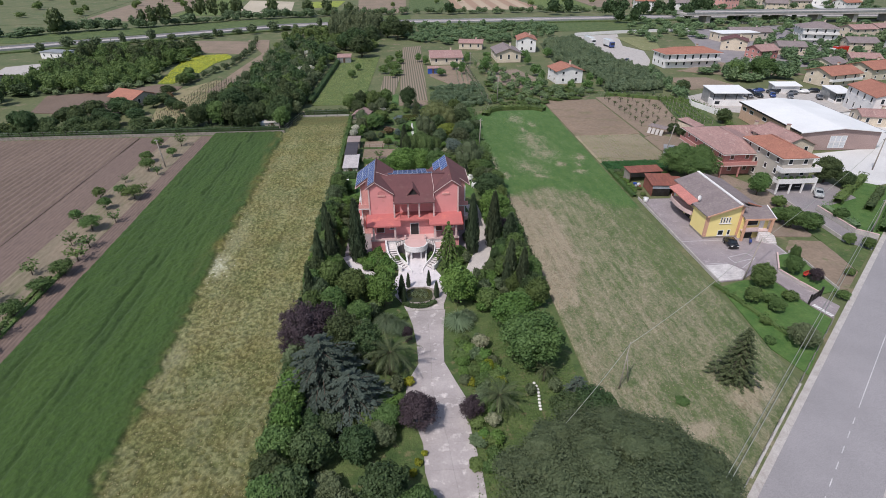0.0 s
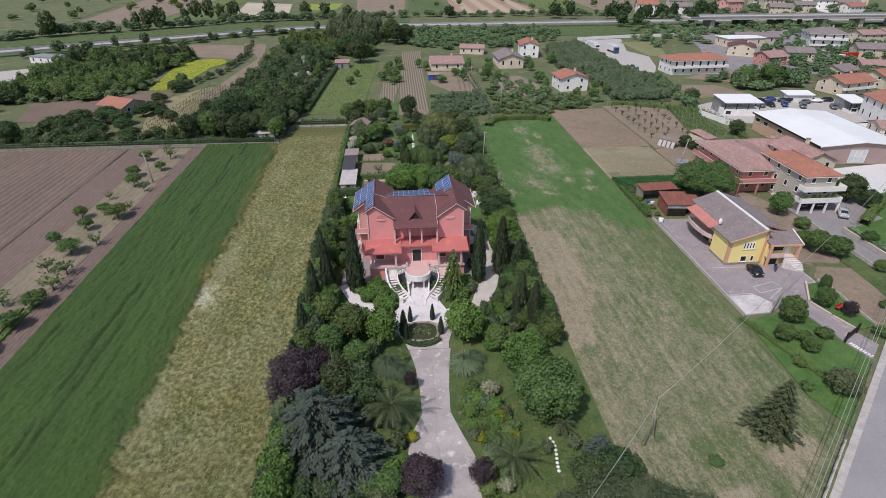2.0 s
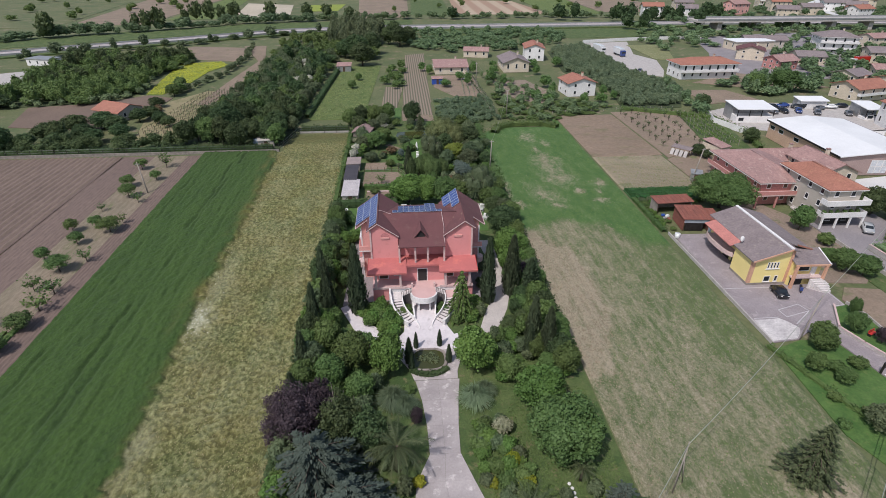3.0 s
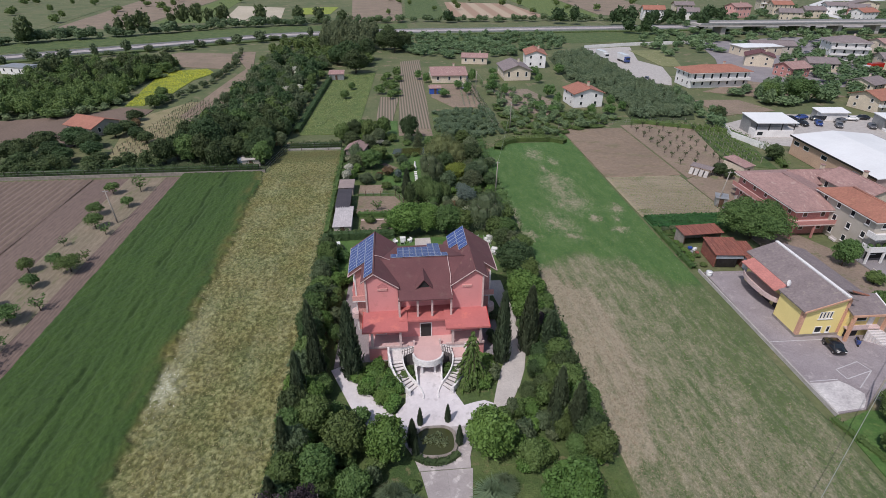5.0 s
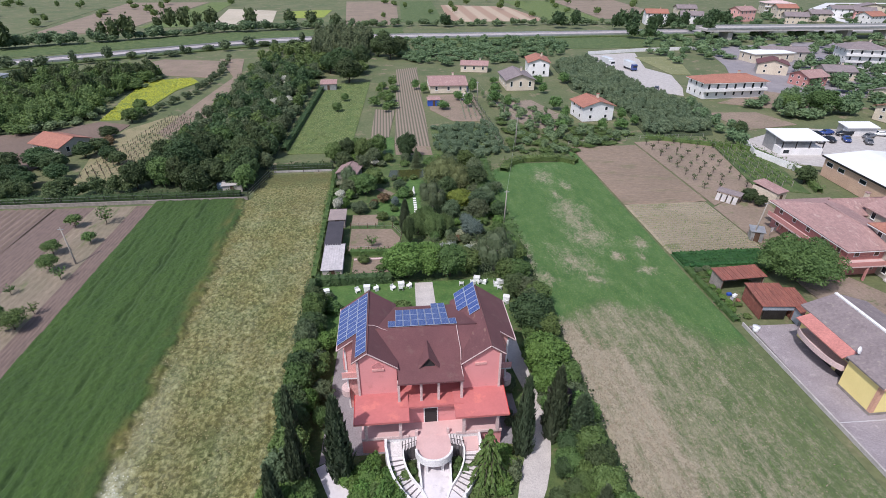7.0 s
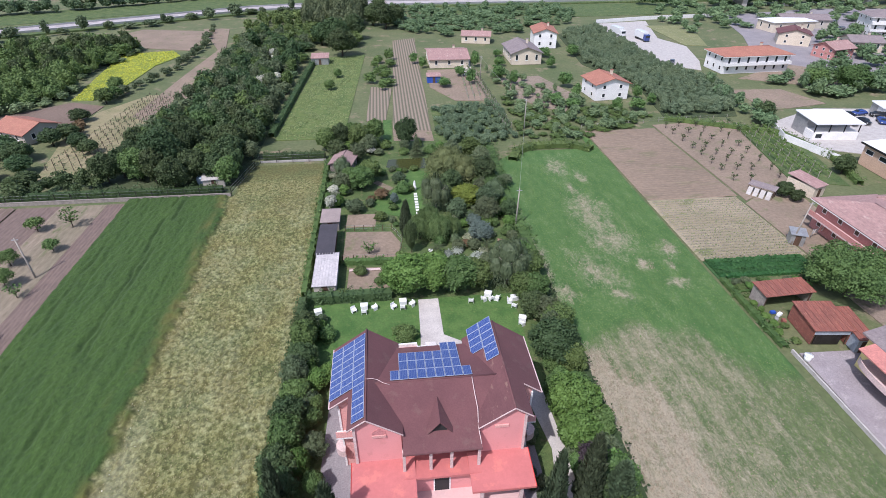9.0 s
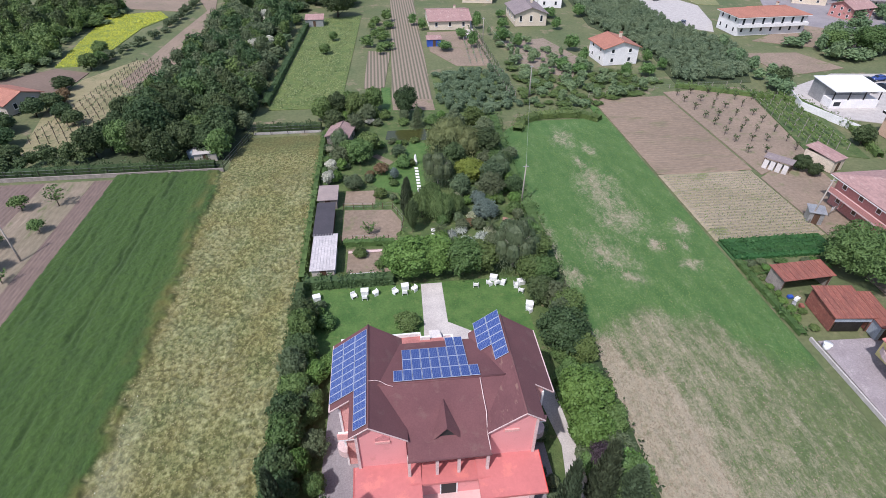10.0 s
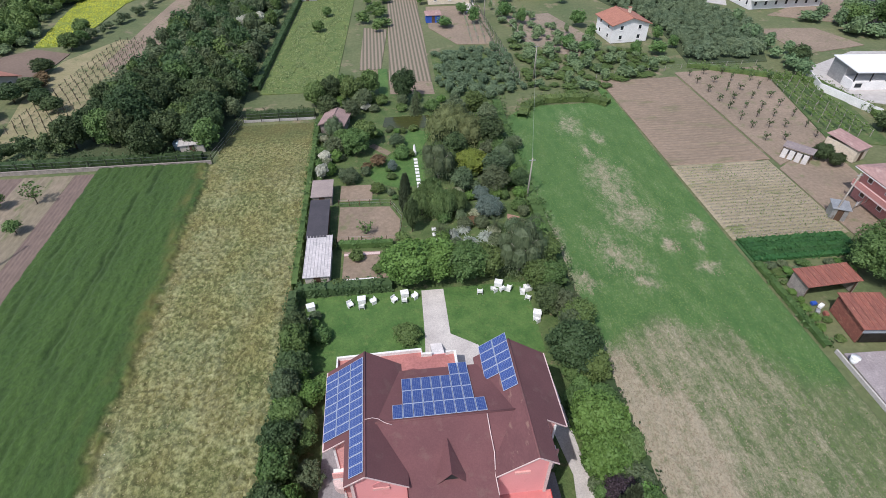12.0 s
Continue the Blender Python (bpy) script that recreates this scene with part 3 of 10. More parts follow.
def wheat_and_hay():
    """Standing wheat and mown hay as one tufted sheet: tall and streaked to the west, low and clumpy to the east."""
    step = 0.19
    xs, ys = np.arange(-53.6, -15.9, step), np.arange(12, 154.01, step * 1.1)
    nx, ny = len(xs), len(ys)
    sh = (ny, nx)
    X, Y = np.meshgrid(xs, ys)
    n = lambda cy, cx, seed: smooth_noise(sh, (cy, cx), seed)
    wheat = 0.42 + 0.2 * n(60, 9, 11) + 0.16 * n(9, 3, 12) + 0.14 * n(2.2, 1.4, 13)
    gap = np.zeros(sh)
    for k, (tx, deep) in enumerate(((-51.0, 0.7), (-49.6, 0.5), (-46.6, 0.35), (-43.6, 0.95), (-42.4, 0.75), (-39.6, 0.4), (-37.4, 0.5))):
        wob = tx + 0.9 * (n(90, nx, 40 + k) - 0.5) + 0.5 * (n(14, nx, 60 + k) - 0.5)
        gap = np.maximum(gap, deep * bell(X, wob, 0.3) * np.clip(2.4 * n(24, nx, 80 + k) - 0.45, 0, 1))
    gap = np.maximum(gap, 0.26 * np.clip((n(16, 4, 15) - 0.62) / 0.25, 0, 1))
    wheat -= 0.3 * gap
    clump = np.clip((0.55 * n(1.9, 2.0, 22) + 0.45 * n(1.02, 1.03, 23) - 0.37) / 0.12, 0, 1)
    row = 0.8 + 0.2 * np.cos((X + 18.2) * 2 * np.pi / 5.6 + 1.4 * (n(120, nx, 26) - 0.5))
    clump = clump * np.clip(row + 0.3 * n(30, 20, 27), 0.62, 1) * np.clip((158 - Y) / 12, 0.5, 1)
    hay_h = 0.03 + 0.2 * clump + 0.13 * np.random.default_rng(23).random(sh)
    edge = np.interp(ys, [12, 40, 64, 71, 85, 102, 118, 138, 154], [-32.9, -32.8, -33.0, -33.4, -34.0, -34.0, -33.7, -34.3, -34.7])[:, None]
    off = X - edge + 1.5 * (n(8, 6, 24) - 0.5) + 0.9 * (n(2.6, 2.6, 25) - 0.5)
    k = np.clip(off / 0.9, 0, 1)
    z = wheat * (1 - k) + hay_h * k
    for side in (0, -1):
        z[:, side] = 0.0
    z[0, :] = 0.0
    pale = clump * np.clip((n(26, 14, 28) - 0.42) / 0.2, 0, 1) * np.clip(0.5 * n(1.8, 1.8, 29) + 0.45, 0, 1) * 0.12
    flowers = bell(Y, 79.5, 3.0) * bell(off, 1.5, 1.3) + 0.25 * bell(Y, 90, 9) * bell(off, 2.2, 2.0) + 0.25 * bell(Y, 56, 6) * bell(off, 1.2, 1.6)
    pale = np.maximum(pale, flowers * (0.35 + 0.9 * n(1.4, 1.4, 31)))
    worn_spots = bell(X, -24.1, 1.5) * bell(Y, 86.7, 1.9) + 0.5 * bell(X, -27, 3) * bell(Y, 70, 2)
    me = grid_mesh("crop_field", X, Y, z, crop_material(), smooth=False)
    set_attr(me, "hay", k)
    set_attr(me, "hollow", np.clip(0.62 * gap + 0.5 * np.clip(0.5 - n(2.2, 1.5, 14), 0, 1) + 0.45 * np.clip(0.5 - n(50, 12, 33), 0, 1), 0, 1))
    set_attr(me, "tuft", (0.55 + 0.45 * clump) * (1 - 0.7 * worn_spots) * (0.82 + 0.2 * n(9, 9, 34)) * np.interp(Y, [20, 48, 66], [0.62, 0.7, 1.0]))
    set_attr(me, "pale", pale * k)
    set_attr(me, "rust", 0.46 * bell(off, 0.2, 1.5) * np.clip((Y - 60) / 30, 0.15, 1) * np.clip(1.5 * n(24, 6, 32) - 0.25, 0, 1))
    tagged(put("crop_field", me), "green standing wheat beside yellowish mown hay", "field", "", "structure")
    # the last stretch of hay, behind the corner of the boundary wall
    xs, ys = np.arange(-33.4, -15.9, 0.22), np.arange(154.0, 169.01, 0.24)
    sh = (len(ys), len(xs))
    X, Y = np.meshgrid(xs, ys)
    clump = np.clip((0.62 * smooth_noise(sh, (2.4, 2.6), 22) + 0.38 * smooth_noise(sh, (1.3, 1.3), 23) - 0.46) / 0.24, 0, 1) * np.clip((165 - Y) / 9, 0.25, 0.8)
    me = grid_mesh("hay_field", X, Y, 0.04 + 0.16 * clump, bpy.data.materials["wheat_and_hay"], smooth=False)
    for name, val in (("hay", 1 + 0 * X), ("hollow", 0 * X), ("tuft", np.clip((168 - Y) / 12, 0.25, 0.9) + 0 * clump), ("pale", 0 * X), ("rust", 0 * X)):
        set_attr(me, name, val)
    tagged(put("hay_field", me), "greenish mown hay meadow with dry tufts", "field", "", "structure")


wheat_and_hay()
flat("garden_ground", rect(-16, 22, 10, 186), -0.02, LAWN, "short green garden lawn", "lawn")


def meadow_material():
    """Cut meadow: the mesh carries how dry each spot is and where it was mown bare; grain and blades come on top."""
    m, n, l, p = nodes_of("cut_meadow")
    mid = noise_node(n, l, coords(n, l, (1, 0.4, 1)), 0.5, 5.0, 0.65)
    fine = noise_node(n, l, coords(n, l, (1, 0.62, 1)), 3.4, 6.0, 0.85)

    def plus(a, b, k):
        q = n.new("ShaderNodeMath")
        q.operation, q.inputs[1].default_value = "MULTIPLY_ADD", k
        l.new(b, q.inputs[0])
        l.new(a, q.inputs[2])
        return q.outputs[0]
    dry = ramp(n, l, plus(plus(attr(n, "dry"), fine, 2.3), mid, 1.0), 1.8, 2.64)
    straw = mix(n, l, ramp(n, l, fine, 0.32, 0.68), (0.225, 0.19, 0.128), (0.38, 0.326, 0.235))
    vivid = mix(n, l, ramp(n, l, mid, 0.35, 0.65), (0.058, 0.132, 0.03), (0.09, 0.172, 0.044))
    thin = mix(n, l, ramp(n, l, mid, 0.35, 0.65), (0.092, 0.13, 0.046), (0.136, 0.16, 0.066))
    green = mix(n, l, attr(n, "south"), vivid, thin)
    green = mix(n, l, ramp(n, l, fine, 0.3, 0.7), mix(n, l, 0.35, green, (0.02, 0.04, 0.01)), green)
    l.new(mix(n, l, dry, green, straw), p.inputs["Base Color"])
    p.inputs["Roughness"].default_value = 0.95
    bump(n, l, noise_node(n, l, coords(n, l, (1, 0.7, 1)), 1.6, 6.0, 0.8), 1.0, 0.2, p)
    return m


BARE_SPOTS = ((36.3, 141, 3.4, 8.5, 0.64), (36.6, 131, 4.4, 5.5, 0.64), (30.2, 121.5, 3.6, 4.6, 0.6), (23.8, 115, 1.6, 2.2, 0.7), (39.7, 121.9, 1.2, 1.4, 1.2), (45.5, 128.6, 0.9, 2.2, 0.8), (44.1, 122.6, 0.8, 1.8, 0.75), (43.0, 116, 1.6, 1.5, 0.7), (35.2, 160.5, 2.4, 5.0, 0.62), (39.4, 157.5, 1.3, 2.0, 0.6), (31.8, 116, 1.6, 1.8, 0.7), (35.6, 149.5, 1.6, 3, 0.7), (31.8, 36.6, 2.6, 2.0, 1.25), (40.6, 42.4, 3.6, 2.4, 1.2))


def meadow_dryness(x, y):
    """How dry the meadow is at plan places, 0 to about 1.2, and how far it belongs to its southern, mown part."""
    start = np.interp(x, [22, 26, 30, 35, 40, 41.5, 49], [104, 106, 109, 110.5, 110.5, 104, 98])
    south = np.clip((start - y) / 5, 0, 1)
    core = np.interp(y, [60, 66, 72, 77, 88, 97, 103, 106], [24, 26, 29.5, 30.8, 31.0, 29.4, 25.0, 22.0])
    d = south * np.interp(x, [22, 32, 40, 43, 49], [0.56, 0.43, 0.36, 0.24, 0.14])
    d = np.where(y < 66, np.maximum(d, np.interp(y, [30, 50, 66], [0.34, 0.42, 0.5]) * np.interp(x, [40, 48], [1, 0.6])), d)
    d = np.maximum(d, np.clip((core - x) / 3.0 + 0.5, 0, 1) * np.clip((y - 58) / 8, 0, 1) * 1.02)
    for cx, cy, rx, ry, k in BARE_SPOTS:
        d = np.maximum(d, k * np.exp(-((x - cx) / rx) ** 2 - ((y - cy) / ry) ** 2))
    return d * (1 - 0.9 * np.exp(-((x - 33.3) / 1.6) ** 2 - ((y - 44.6) / 1.4) ** 2)), south


def cut_meadow():
    """The meadow east of the villa, cut off slantwise by the road and rounded at its far end."""
    nx, ny = 122, 620
    u, v = np.linspace(0, 1, nx), np.linspace(0, 1, ny)
    U, V = np.meshgrid(u, v)
    sh = (ny, nx)
    n = lambda cy, cx, seed: smooth_noise(sh, (cy, cx), seed)
    X = 22.2 + 26.6 * U
    near = np.maximum(31.0, 28.5 + (X - 32.0) * 0.885 + 1.6)
    far = 171.4 - 7.0 * np.clip((0.34 - U) / 0.34, 0, 1) ** 2 - 3.5 * np.clip((U - 0.78) / 0.22, 0, 1) ** 2
    Y = near + (far - near) * V
    d, south = meadow_dryness(X + 2.4 * (n(40, 14, 31) - 0.5) + 1.0 * (n(9, 5, 32) - 0.5), Y + 7.0 * (n(30, 20, 33) - 0.5))
    swath = 0.5 + 0.5 * np.sin(X * 2 * np.pi / 1.45 + 2.2 * n(120, 30, 34))
    d = d + south * (0.12 * (swath - 0.5) + 0.2 * (n(26, 1.3, 35) - 0.5) + 0.2 * (n(40, 6, 38) - 0.5)) + 0.42 * (n(6, 4, 36) - 0.5) * (0.35 + np.clip(d, 0, 1)) + 0.9 * (n(2.6, 2.2, 39) - 0.5) * np.clip(d, 0, 1) * (1 - south)
    Z = 0.02 + 0.1 * n(3.0, 2.0, 37) + 0.05 * swath * south + 0.05 * np.random.default_rng(5).random(sh)
    Z[0], Z[-1], Z[:, 0], Z[:, -1] = -0.1, -0.1, -0.1, -0.1
    me = grid_mesh("cut_meadow", X, Y, Z, meadow_material(), smooth=False)
    set_attr(me, "dry", d)
    set_attr(me, "south", south)
    tagged(put("cut_meadow", me), "cut meadow, lush green and straw-coloured in stretches", "meadow", "", "structure")


cut_meadow()
flat("meadow_edge", [(46.4, 160), (49.0, 160), (48.9, 178), (47.3, 180.5)], -0.02, LUSH, "green grass margin of the tilled plot", "lawn")

flat("rear_lawn", [(-13.5, 105), (15.5, 105), (15.8, 117.2), (-14.0, 117.2)], 0.02, LUSH, "bright watered lawn behind the villa", "lawn")

# loose tufts that roughen the fields
litter("white_flowers", "patches of small white flowers in the hay field", rect(-35, -27, 66, 112), 5200, 0.13, L_DAISY, 406, 0.26, 0.5, lambda x, y: np.exp(-((x + 32.2) / 1.3) ** 2) * np.clip(np.exp(-((y - 79.5) / 3.4) ** 2) + 0.06 * np.exp(-((y - 93) / 9) ** 2), 0, 1))
litter("dry_stubble", "short straw stubble over the cut meadow", [(22.6, 33), (30, 33), (48, 48), (48, 150), (22.6, 150)], 60000, 0.13, L_STRAW, 411, 0.15, 0.35, lambda x, y: np.clip(meadow_dryness(x, y)[0], 0, 1) ** 2 * 0.9)
litter("green_regrowth", "short green regrowth over the cut meadow", [(22.6, 33), (30, 33), (48, 48), (48, 168), (24.6, 162)], 60000, 0.13, L_HERB, 412, 0.15, 0.4, lambda x, y: np.clip(0.55 - meadow_dryness(x, y)[0], 0.0, 0.5))
litter("hay_tufts", "pale tufts of cut hay", rect(-33.6, -16.4, 20, 160), 16000, 0.13, L_HAY, 413, 0.2, 0.4)
litter("meadow_tufts", "tufts of longer grass in the meadow", [(-29.5, 185), (-13.4, 185), (-9.6, 271), (-25.6, 267)], 9000, 0.3, L_WILLOW, 415, 0.15, 0.5, lambda x, y: 0.5 + 0.5 * np.sin(x * 0.9 + 2 * np.sin(y * 0.31)) * np.cos(y * 0.23))
litter("yellow_flowers", "yellow flowering stems", [(-95, 222), (-89, 222), (-85.2, 236), (-84.4, 262), (-79.6, 276), (-85, 285), (-102, 281), (-99.4, 253)], 8000, 0.3, L_RAPE, 410, 0.2, 0.4)



def tilled_plot(name, x0, x1, y0, y1, period, depth, material, label, seed):
    """Low ridges of worked soil running along x, uneven and broken."""
    ny, nx = int((y1 - y0) / period) * 4 + 1, 60
    sh = (ny, nx)
    X, Y = np.meshgrid(np.linspace(x0, x1, nx), np.linspace(y0, y1, ny))
    ridge = 0.5 + 0.5 * np.sin(np.arange(ny) * np.pi / 2)[:, None]
    z = 0.03 + depth * ridge * (0.3 + smooth_noise(sh, (5, 4), seed)) + 0.05 * smooth_noise(sh, (2, 1.5), seed + 1)
    z[0], z[-1], z[:, 0], z[:, -1] = 0, 0, 0, 0
    Y = Y + 0.5 * (smooth_noise(sh, (400, 9), seed + 2) - 0.5)
    tagged(put(name, grid_mesh(name, X, Y, z, material, smooth=False)), label, "field", "", "structure")


tilled_plot("tilled_plot", 49.3, 68.6, 144.0, 183.0, 1.0, 0.16, surface("tilled_soil", (0.232, 0.172, 0.125), (0.19, 0.142, 0.102), 0.09, 2.4, 0.95, 0.6, 0.08, stretch=(0.4, 1, 1), third=(0.165, 0.14, 0.085)), "brown tilled soil in fine broken rows", 91)
tilled_plot("vegetable_plot", 49.2, 68.0, 122.3, 144.0, 0.85, 0.15, surface("bean_soil", (0.3, 0.25, 0.175), (0.235, 0.2, 0.125), 0.12, 3.0, 0.95, 0.5, 0.06, stretch=(0.35, 1, 1), third=(0.15, 0.165, 0.07)), "dry soil with close rows of young beans", 94)
flat("potato_bed", rect(49.3, 67, 117.4, 122.2), 0.05, surface("potato_leaves", (0.03, 0.085, 0.024), (0.05, 0.115, 0.032), 0.3, 3.0, 0.9, 0.8, 0.15), "dark green strip of low potato plants")
flat("orchard_plot", [(69.2, 142), (84, 150), (91.5, 187), (69.2, 185.5)], 0.03, SOIL_PALE, "bare brown soil of a young orchard")
flat("dirt_yard", [(68.4, 118), (80, 120), (82, 149), (69.2, 141.5), (68.4, 141)], 0.01, SOIL_PALE, "bare brown dirt yard")
flat("vineyard_ground", [(84.2, 150), (95, 146), (101, 172), (92, 186)], 0.02, LAWN, "grassy ground between vine rows")

flat("meadow_north", [(-30, 184), (-13, 184), (-9, 272), (-26, 268)], 0.03, MEADOW, "lush light green meadow")
flat("striped_field", [(-0.4, 189), (9.6, 187), (12, 300), (2.4, 296)], 0.03, SOIL_CROP, "striped crop field of pale ridges and dark furrows")
flat("striped_field_end", [(-0.4, 181), (9.6, 180), (9.6, 186.9), (-0.4, 188.9)], 0.028, SOIL_PALE, "bare turned end of the striped field")
flat("green_bed", [(-3, 179.6), (-0.9, 179.6), (-0.6, 196), (-3, 196.4)], 0.03, LUSH, "narrow green vegetable bed")
flat("striped_field_small", [(-7.5, 196), (-2.2, 196), (0.3, 226), (-6.5, 228)], 0.03, SOIL_CROP, "small plot of striped crop rows")
flat("house_drive", [(25.6, 239), (28.4, 239), (31.4, 269), (28.6, 269)], 0.04, GRAVEL, "pale gravel drive to a northern house", "drive")
flat("kitchen_garden", [(12.5, 226), (19, 211.5), (29.5, 210.5), (31, 247), (13.4, 247)], 0.02, SOIL_PALE, "brown kitchen garden beds")
flat("yellow_field", [(-95, 222), (-89, 222), (-85.2, 236), (-84.4, 262), (-79.6, 276), (-85, 285), (-102, 281), (-99.4, 253)], 0.05, RAPE, "bright yellow flowering field")
flat("yellow_field_small", [(-128, 163), (-112, 163), (-108, 172), (-128, 170)], 0.05, RAPE, "small strip of yellow flowers")
flat("brown_field", [(-128, 206), (-106, 210.5), (-94, 220.5), (-83.5, 216), (-84, 206), (-92, 177.5), (-121, 183)], 0.04, surface("brown_soil", (0.17, 0.12, 0.092), (0.14, 0.1, 0.076), 0.1, 1.6, 0.95, 0.5, 0.08), "brown bare field")
flat("dirt_track", [(-72, 205.8), (-64.7, 199.1), (-61.3, 225.8), (-61.5, 266.9), (-72.8, 328.1), (-85, 329), (-67.8, 284.8), (-70.1, 247.6)], 0.04, SOIL_PALE, "pale brown dirt track", "track")
flat("vineyard_soil", [(-77, 165), (-68.6, 168.5), (-63.6, 223.5), (-74, 226), (-83, 210), (-82.5, 189)], 0.03, surface("vineyard_grass", (0.27, 0.225, 0.13), (0.19, 0.175, 0.085), 0.15, 2.6, third=(0.13, 0.14, 0.06)), "dry straw-coloured soil of a vineyard")
flat("brown_field_far", [(-128, 300), (-78, 285), (-74, 322), (-112, 330)], 0.03, SOIL_PALE, "brown bare field")

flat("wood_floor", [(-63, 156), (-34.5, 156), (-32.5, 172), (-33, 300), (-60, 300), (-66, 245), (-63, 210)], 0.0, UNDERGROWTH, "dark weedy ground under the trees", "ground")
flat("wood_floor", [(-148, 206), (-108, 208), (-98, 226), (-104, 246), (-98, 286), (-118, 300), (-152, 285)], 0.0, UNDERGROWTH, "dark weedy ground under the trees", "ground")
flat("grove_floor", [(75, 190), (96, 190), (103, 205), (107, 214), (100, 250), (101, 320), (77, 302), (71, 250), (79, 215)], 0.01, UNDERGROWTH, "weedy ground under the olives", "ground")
flat("garden_soil", [(37, 234), (51, 236), (57, 213), (48.6, 197.5), (43, 204), (36.6, 214)], 0.01, surface("garden_earth", (0.25, 0.195, 0.15), (0.2, 0.158, 0.118), 0.14, 1.8, 0.95, 0.5, 0.08, third=(0.12, 0.13, 0.06)), "brown garden soil between small trees", "plot")
flat("garden_soil", [(10.5, 180), (29, 180), (29, 204), (11, 206)], 0.01, LAWN, "weedy garden ground", "plot")
flat("rear_garden_floor", [(5.0, 118.5), (21.5, 118.5), (22.0, 174), (7.5, 174), (5.6, 158)], 0.0, LAWN, "rough grass of the wild rear garden", "ground")

# far fields behind the main road
FAR = (
    ("far_field", [(-420, 400), (-230, 415), (-255, 600), (-460, 560)], GROUND, "far green field"),
    ("far_field", [(-225, 420), (-175, 430), (-175, 640), (-250, 640)], SOIL_PALE, "far tan field"),
    ("far_field", [(-170, 450), (-135, 455), (-150, 640), (-172, 640)], MEADOW, "far green field"),
    ("far_field", [(-124, 458), (-84, 470), (-95, 556), (-140, 575)], surface("pale_field", (0.46, 0.4, 0.31), (0.38, 0.33, 0.25), 0.03, 0.6), "far pale harvested field"),
    ("far_field", [(-80, 500), (-50, 505), (-48, 560), (-85, 552)], RAPE, "far yellow field"),
    ("far_field", [(-30, 455), (8, 455), (10, 640), (-40, 640)], SOIL_PALE, "far brown field"),
    ("far_field", [(10, 470), (42, 470), (46, 640), (14, 640)], LAWN, "far green field"),
    ("far_field", [(46, 470), (122, 470), (112, 580), (52, 600)], striped("stubble_strips", (0.46, 0.36, 0.26), (0.36, 0.24, 0.17), 16.0, "y", relief=0.1), "far tan stubble field in strips"),
    ("far_field", [(124, 470), (165, 470), (170, 640), (120, 640)], MEADOW, "far green field"),
    ("far_field", [(168, 480), (230, 480), (240, 640), (172, 640)], SOIL_PALE, "far brown field"),
    ("verge_field", [(-330, 345), (-212, 330), (-140, 366), (-70, 398), (10, 416), (10, 440), (-100, 425), (-160, 395), (-240, 360), (-330, 372)], LAWN, "green strip behind the main road"),
    ("verge_field", [(20, 362), (100, 345), (180, 350), (180, 386), (100, 384), (20, 384)], LAWN, "green verge before the main road"),
)
for nm, pts, ma, lab in FAR:
    flat(nm, pts, 0.03, ma, lab)

# main road in the distance, on a low bank, and its bridge
HWY = [(-420, 195), (-310, 245), (-203, 308), (-133, 346), (-74, 379), (-20, 392), (76, 396), (160, 400), (260, 400), (420, 385)]
strip("highway_bank", HWY, 15, 12, 0.6, LAWN, "grassy bank of the main road", "bank")
strip("highway", HWY, 8, 6, 0.75, CONCRETE, "pale grey main road crossing the plain")
for off in (6.6, -7.2):
    line = [(x, y + off) for x, y in HWY]
    strip("guard_rail", line, 0.15, 0.15, 1.5, METAL_GREY, "grey steel guard rail along the road", "guard rail", "")

# road that runs past in front, with its verge
RD = Vector((0.749, 0.663))
RN = Vector((0.663, -0.749))


def along(s, o):
    """A place s metres along the near road's left edge, o metres to its right."""
    p = Vector((33.7, 30.7)) + RD * s + RN * o
    return (p.x, p.y)


flat("road", [along(-120, 0.0), along(-120, 9.0), along(180, 9.0), along(180, 0.0)], 0.075, ASPHALT, "grey worn asphalt country road", "road")
flat("road_shoulder", [along(-120, -0.8), along(-120, 0.02), along(180, 0.02), along(180, -0.8)], 0.064, KERB, "pale gravelly road shoulder", "shoulder")
flat("far_shoulder", [along(-120, 9.0), along(-120, 10.5), along(180, 10.5), along(180, 9.0)], 0.068, KERB, "pale gravelly road shoulder", "shoulder")
LINE_PAINT = surface("worn_line_paint", (0.52, 0.5, 0.51), (0.4, 0.385, 0.395), 0.8, 6.0, 0.8, 0.1, 0.01)
for s in [1.4 * k - 30 for k in range(36)][::2]:
    ob = prism("centre_line", [along(s, 4.79), along(s, 4.89), along(s + 1.3, 4.89), along(s + 1.3, 4.79)], 0.07, 0.08, LINE_PAINT)
    tagged(ob, "worn white centre line dash on asphalt", "road marking", "centre line dashes")
tagged(prism("centre_line", [along(21, 4.79), along(21, 4.89), along(150, 4.89), along(150, 4.79)], 0.07, 0.08, LINE_PAINT), "worn unbroken white centre line on asphalt", "road marking")

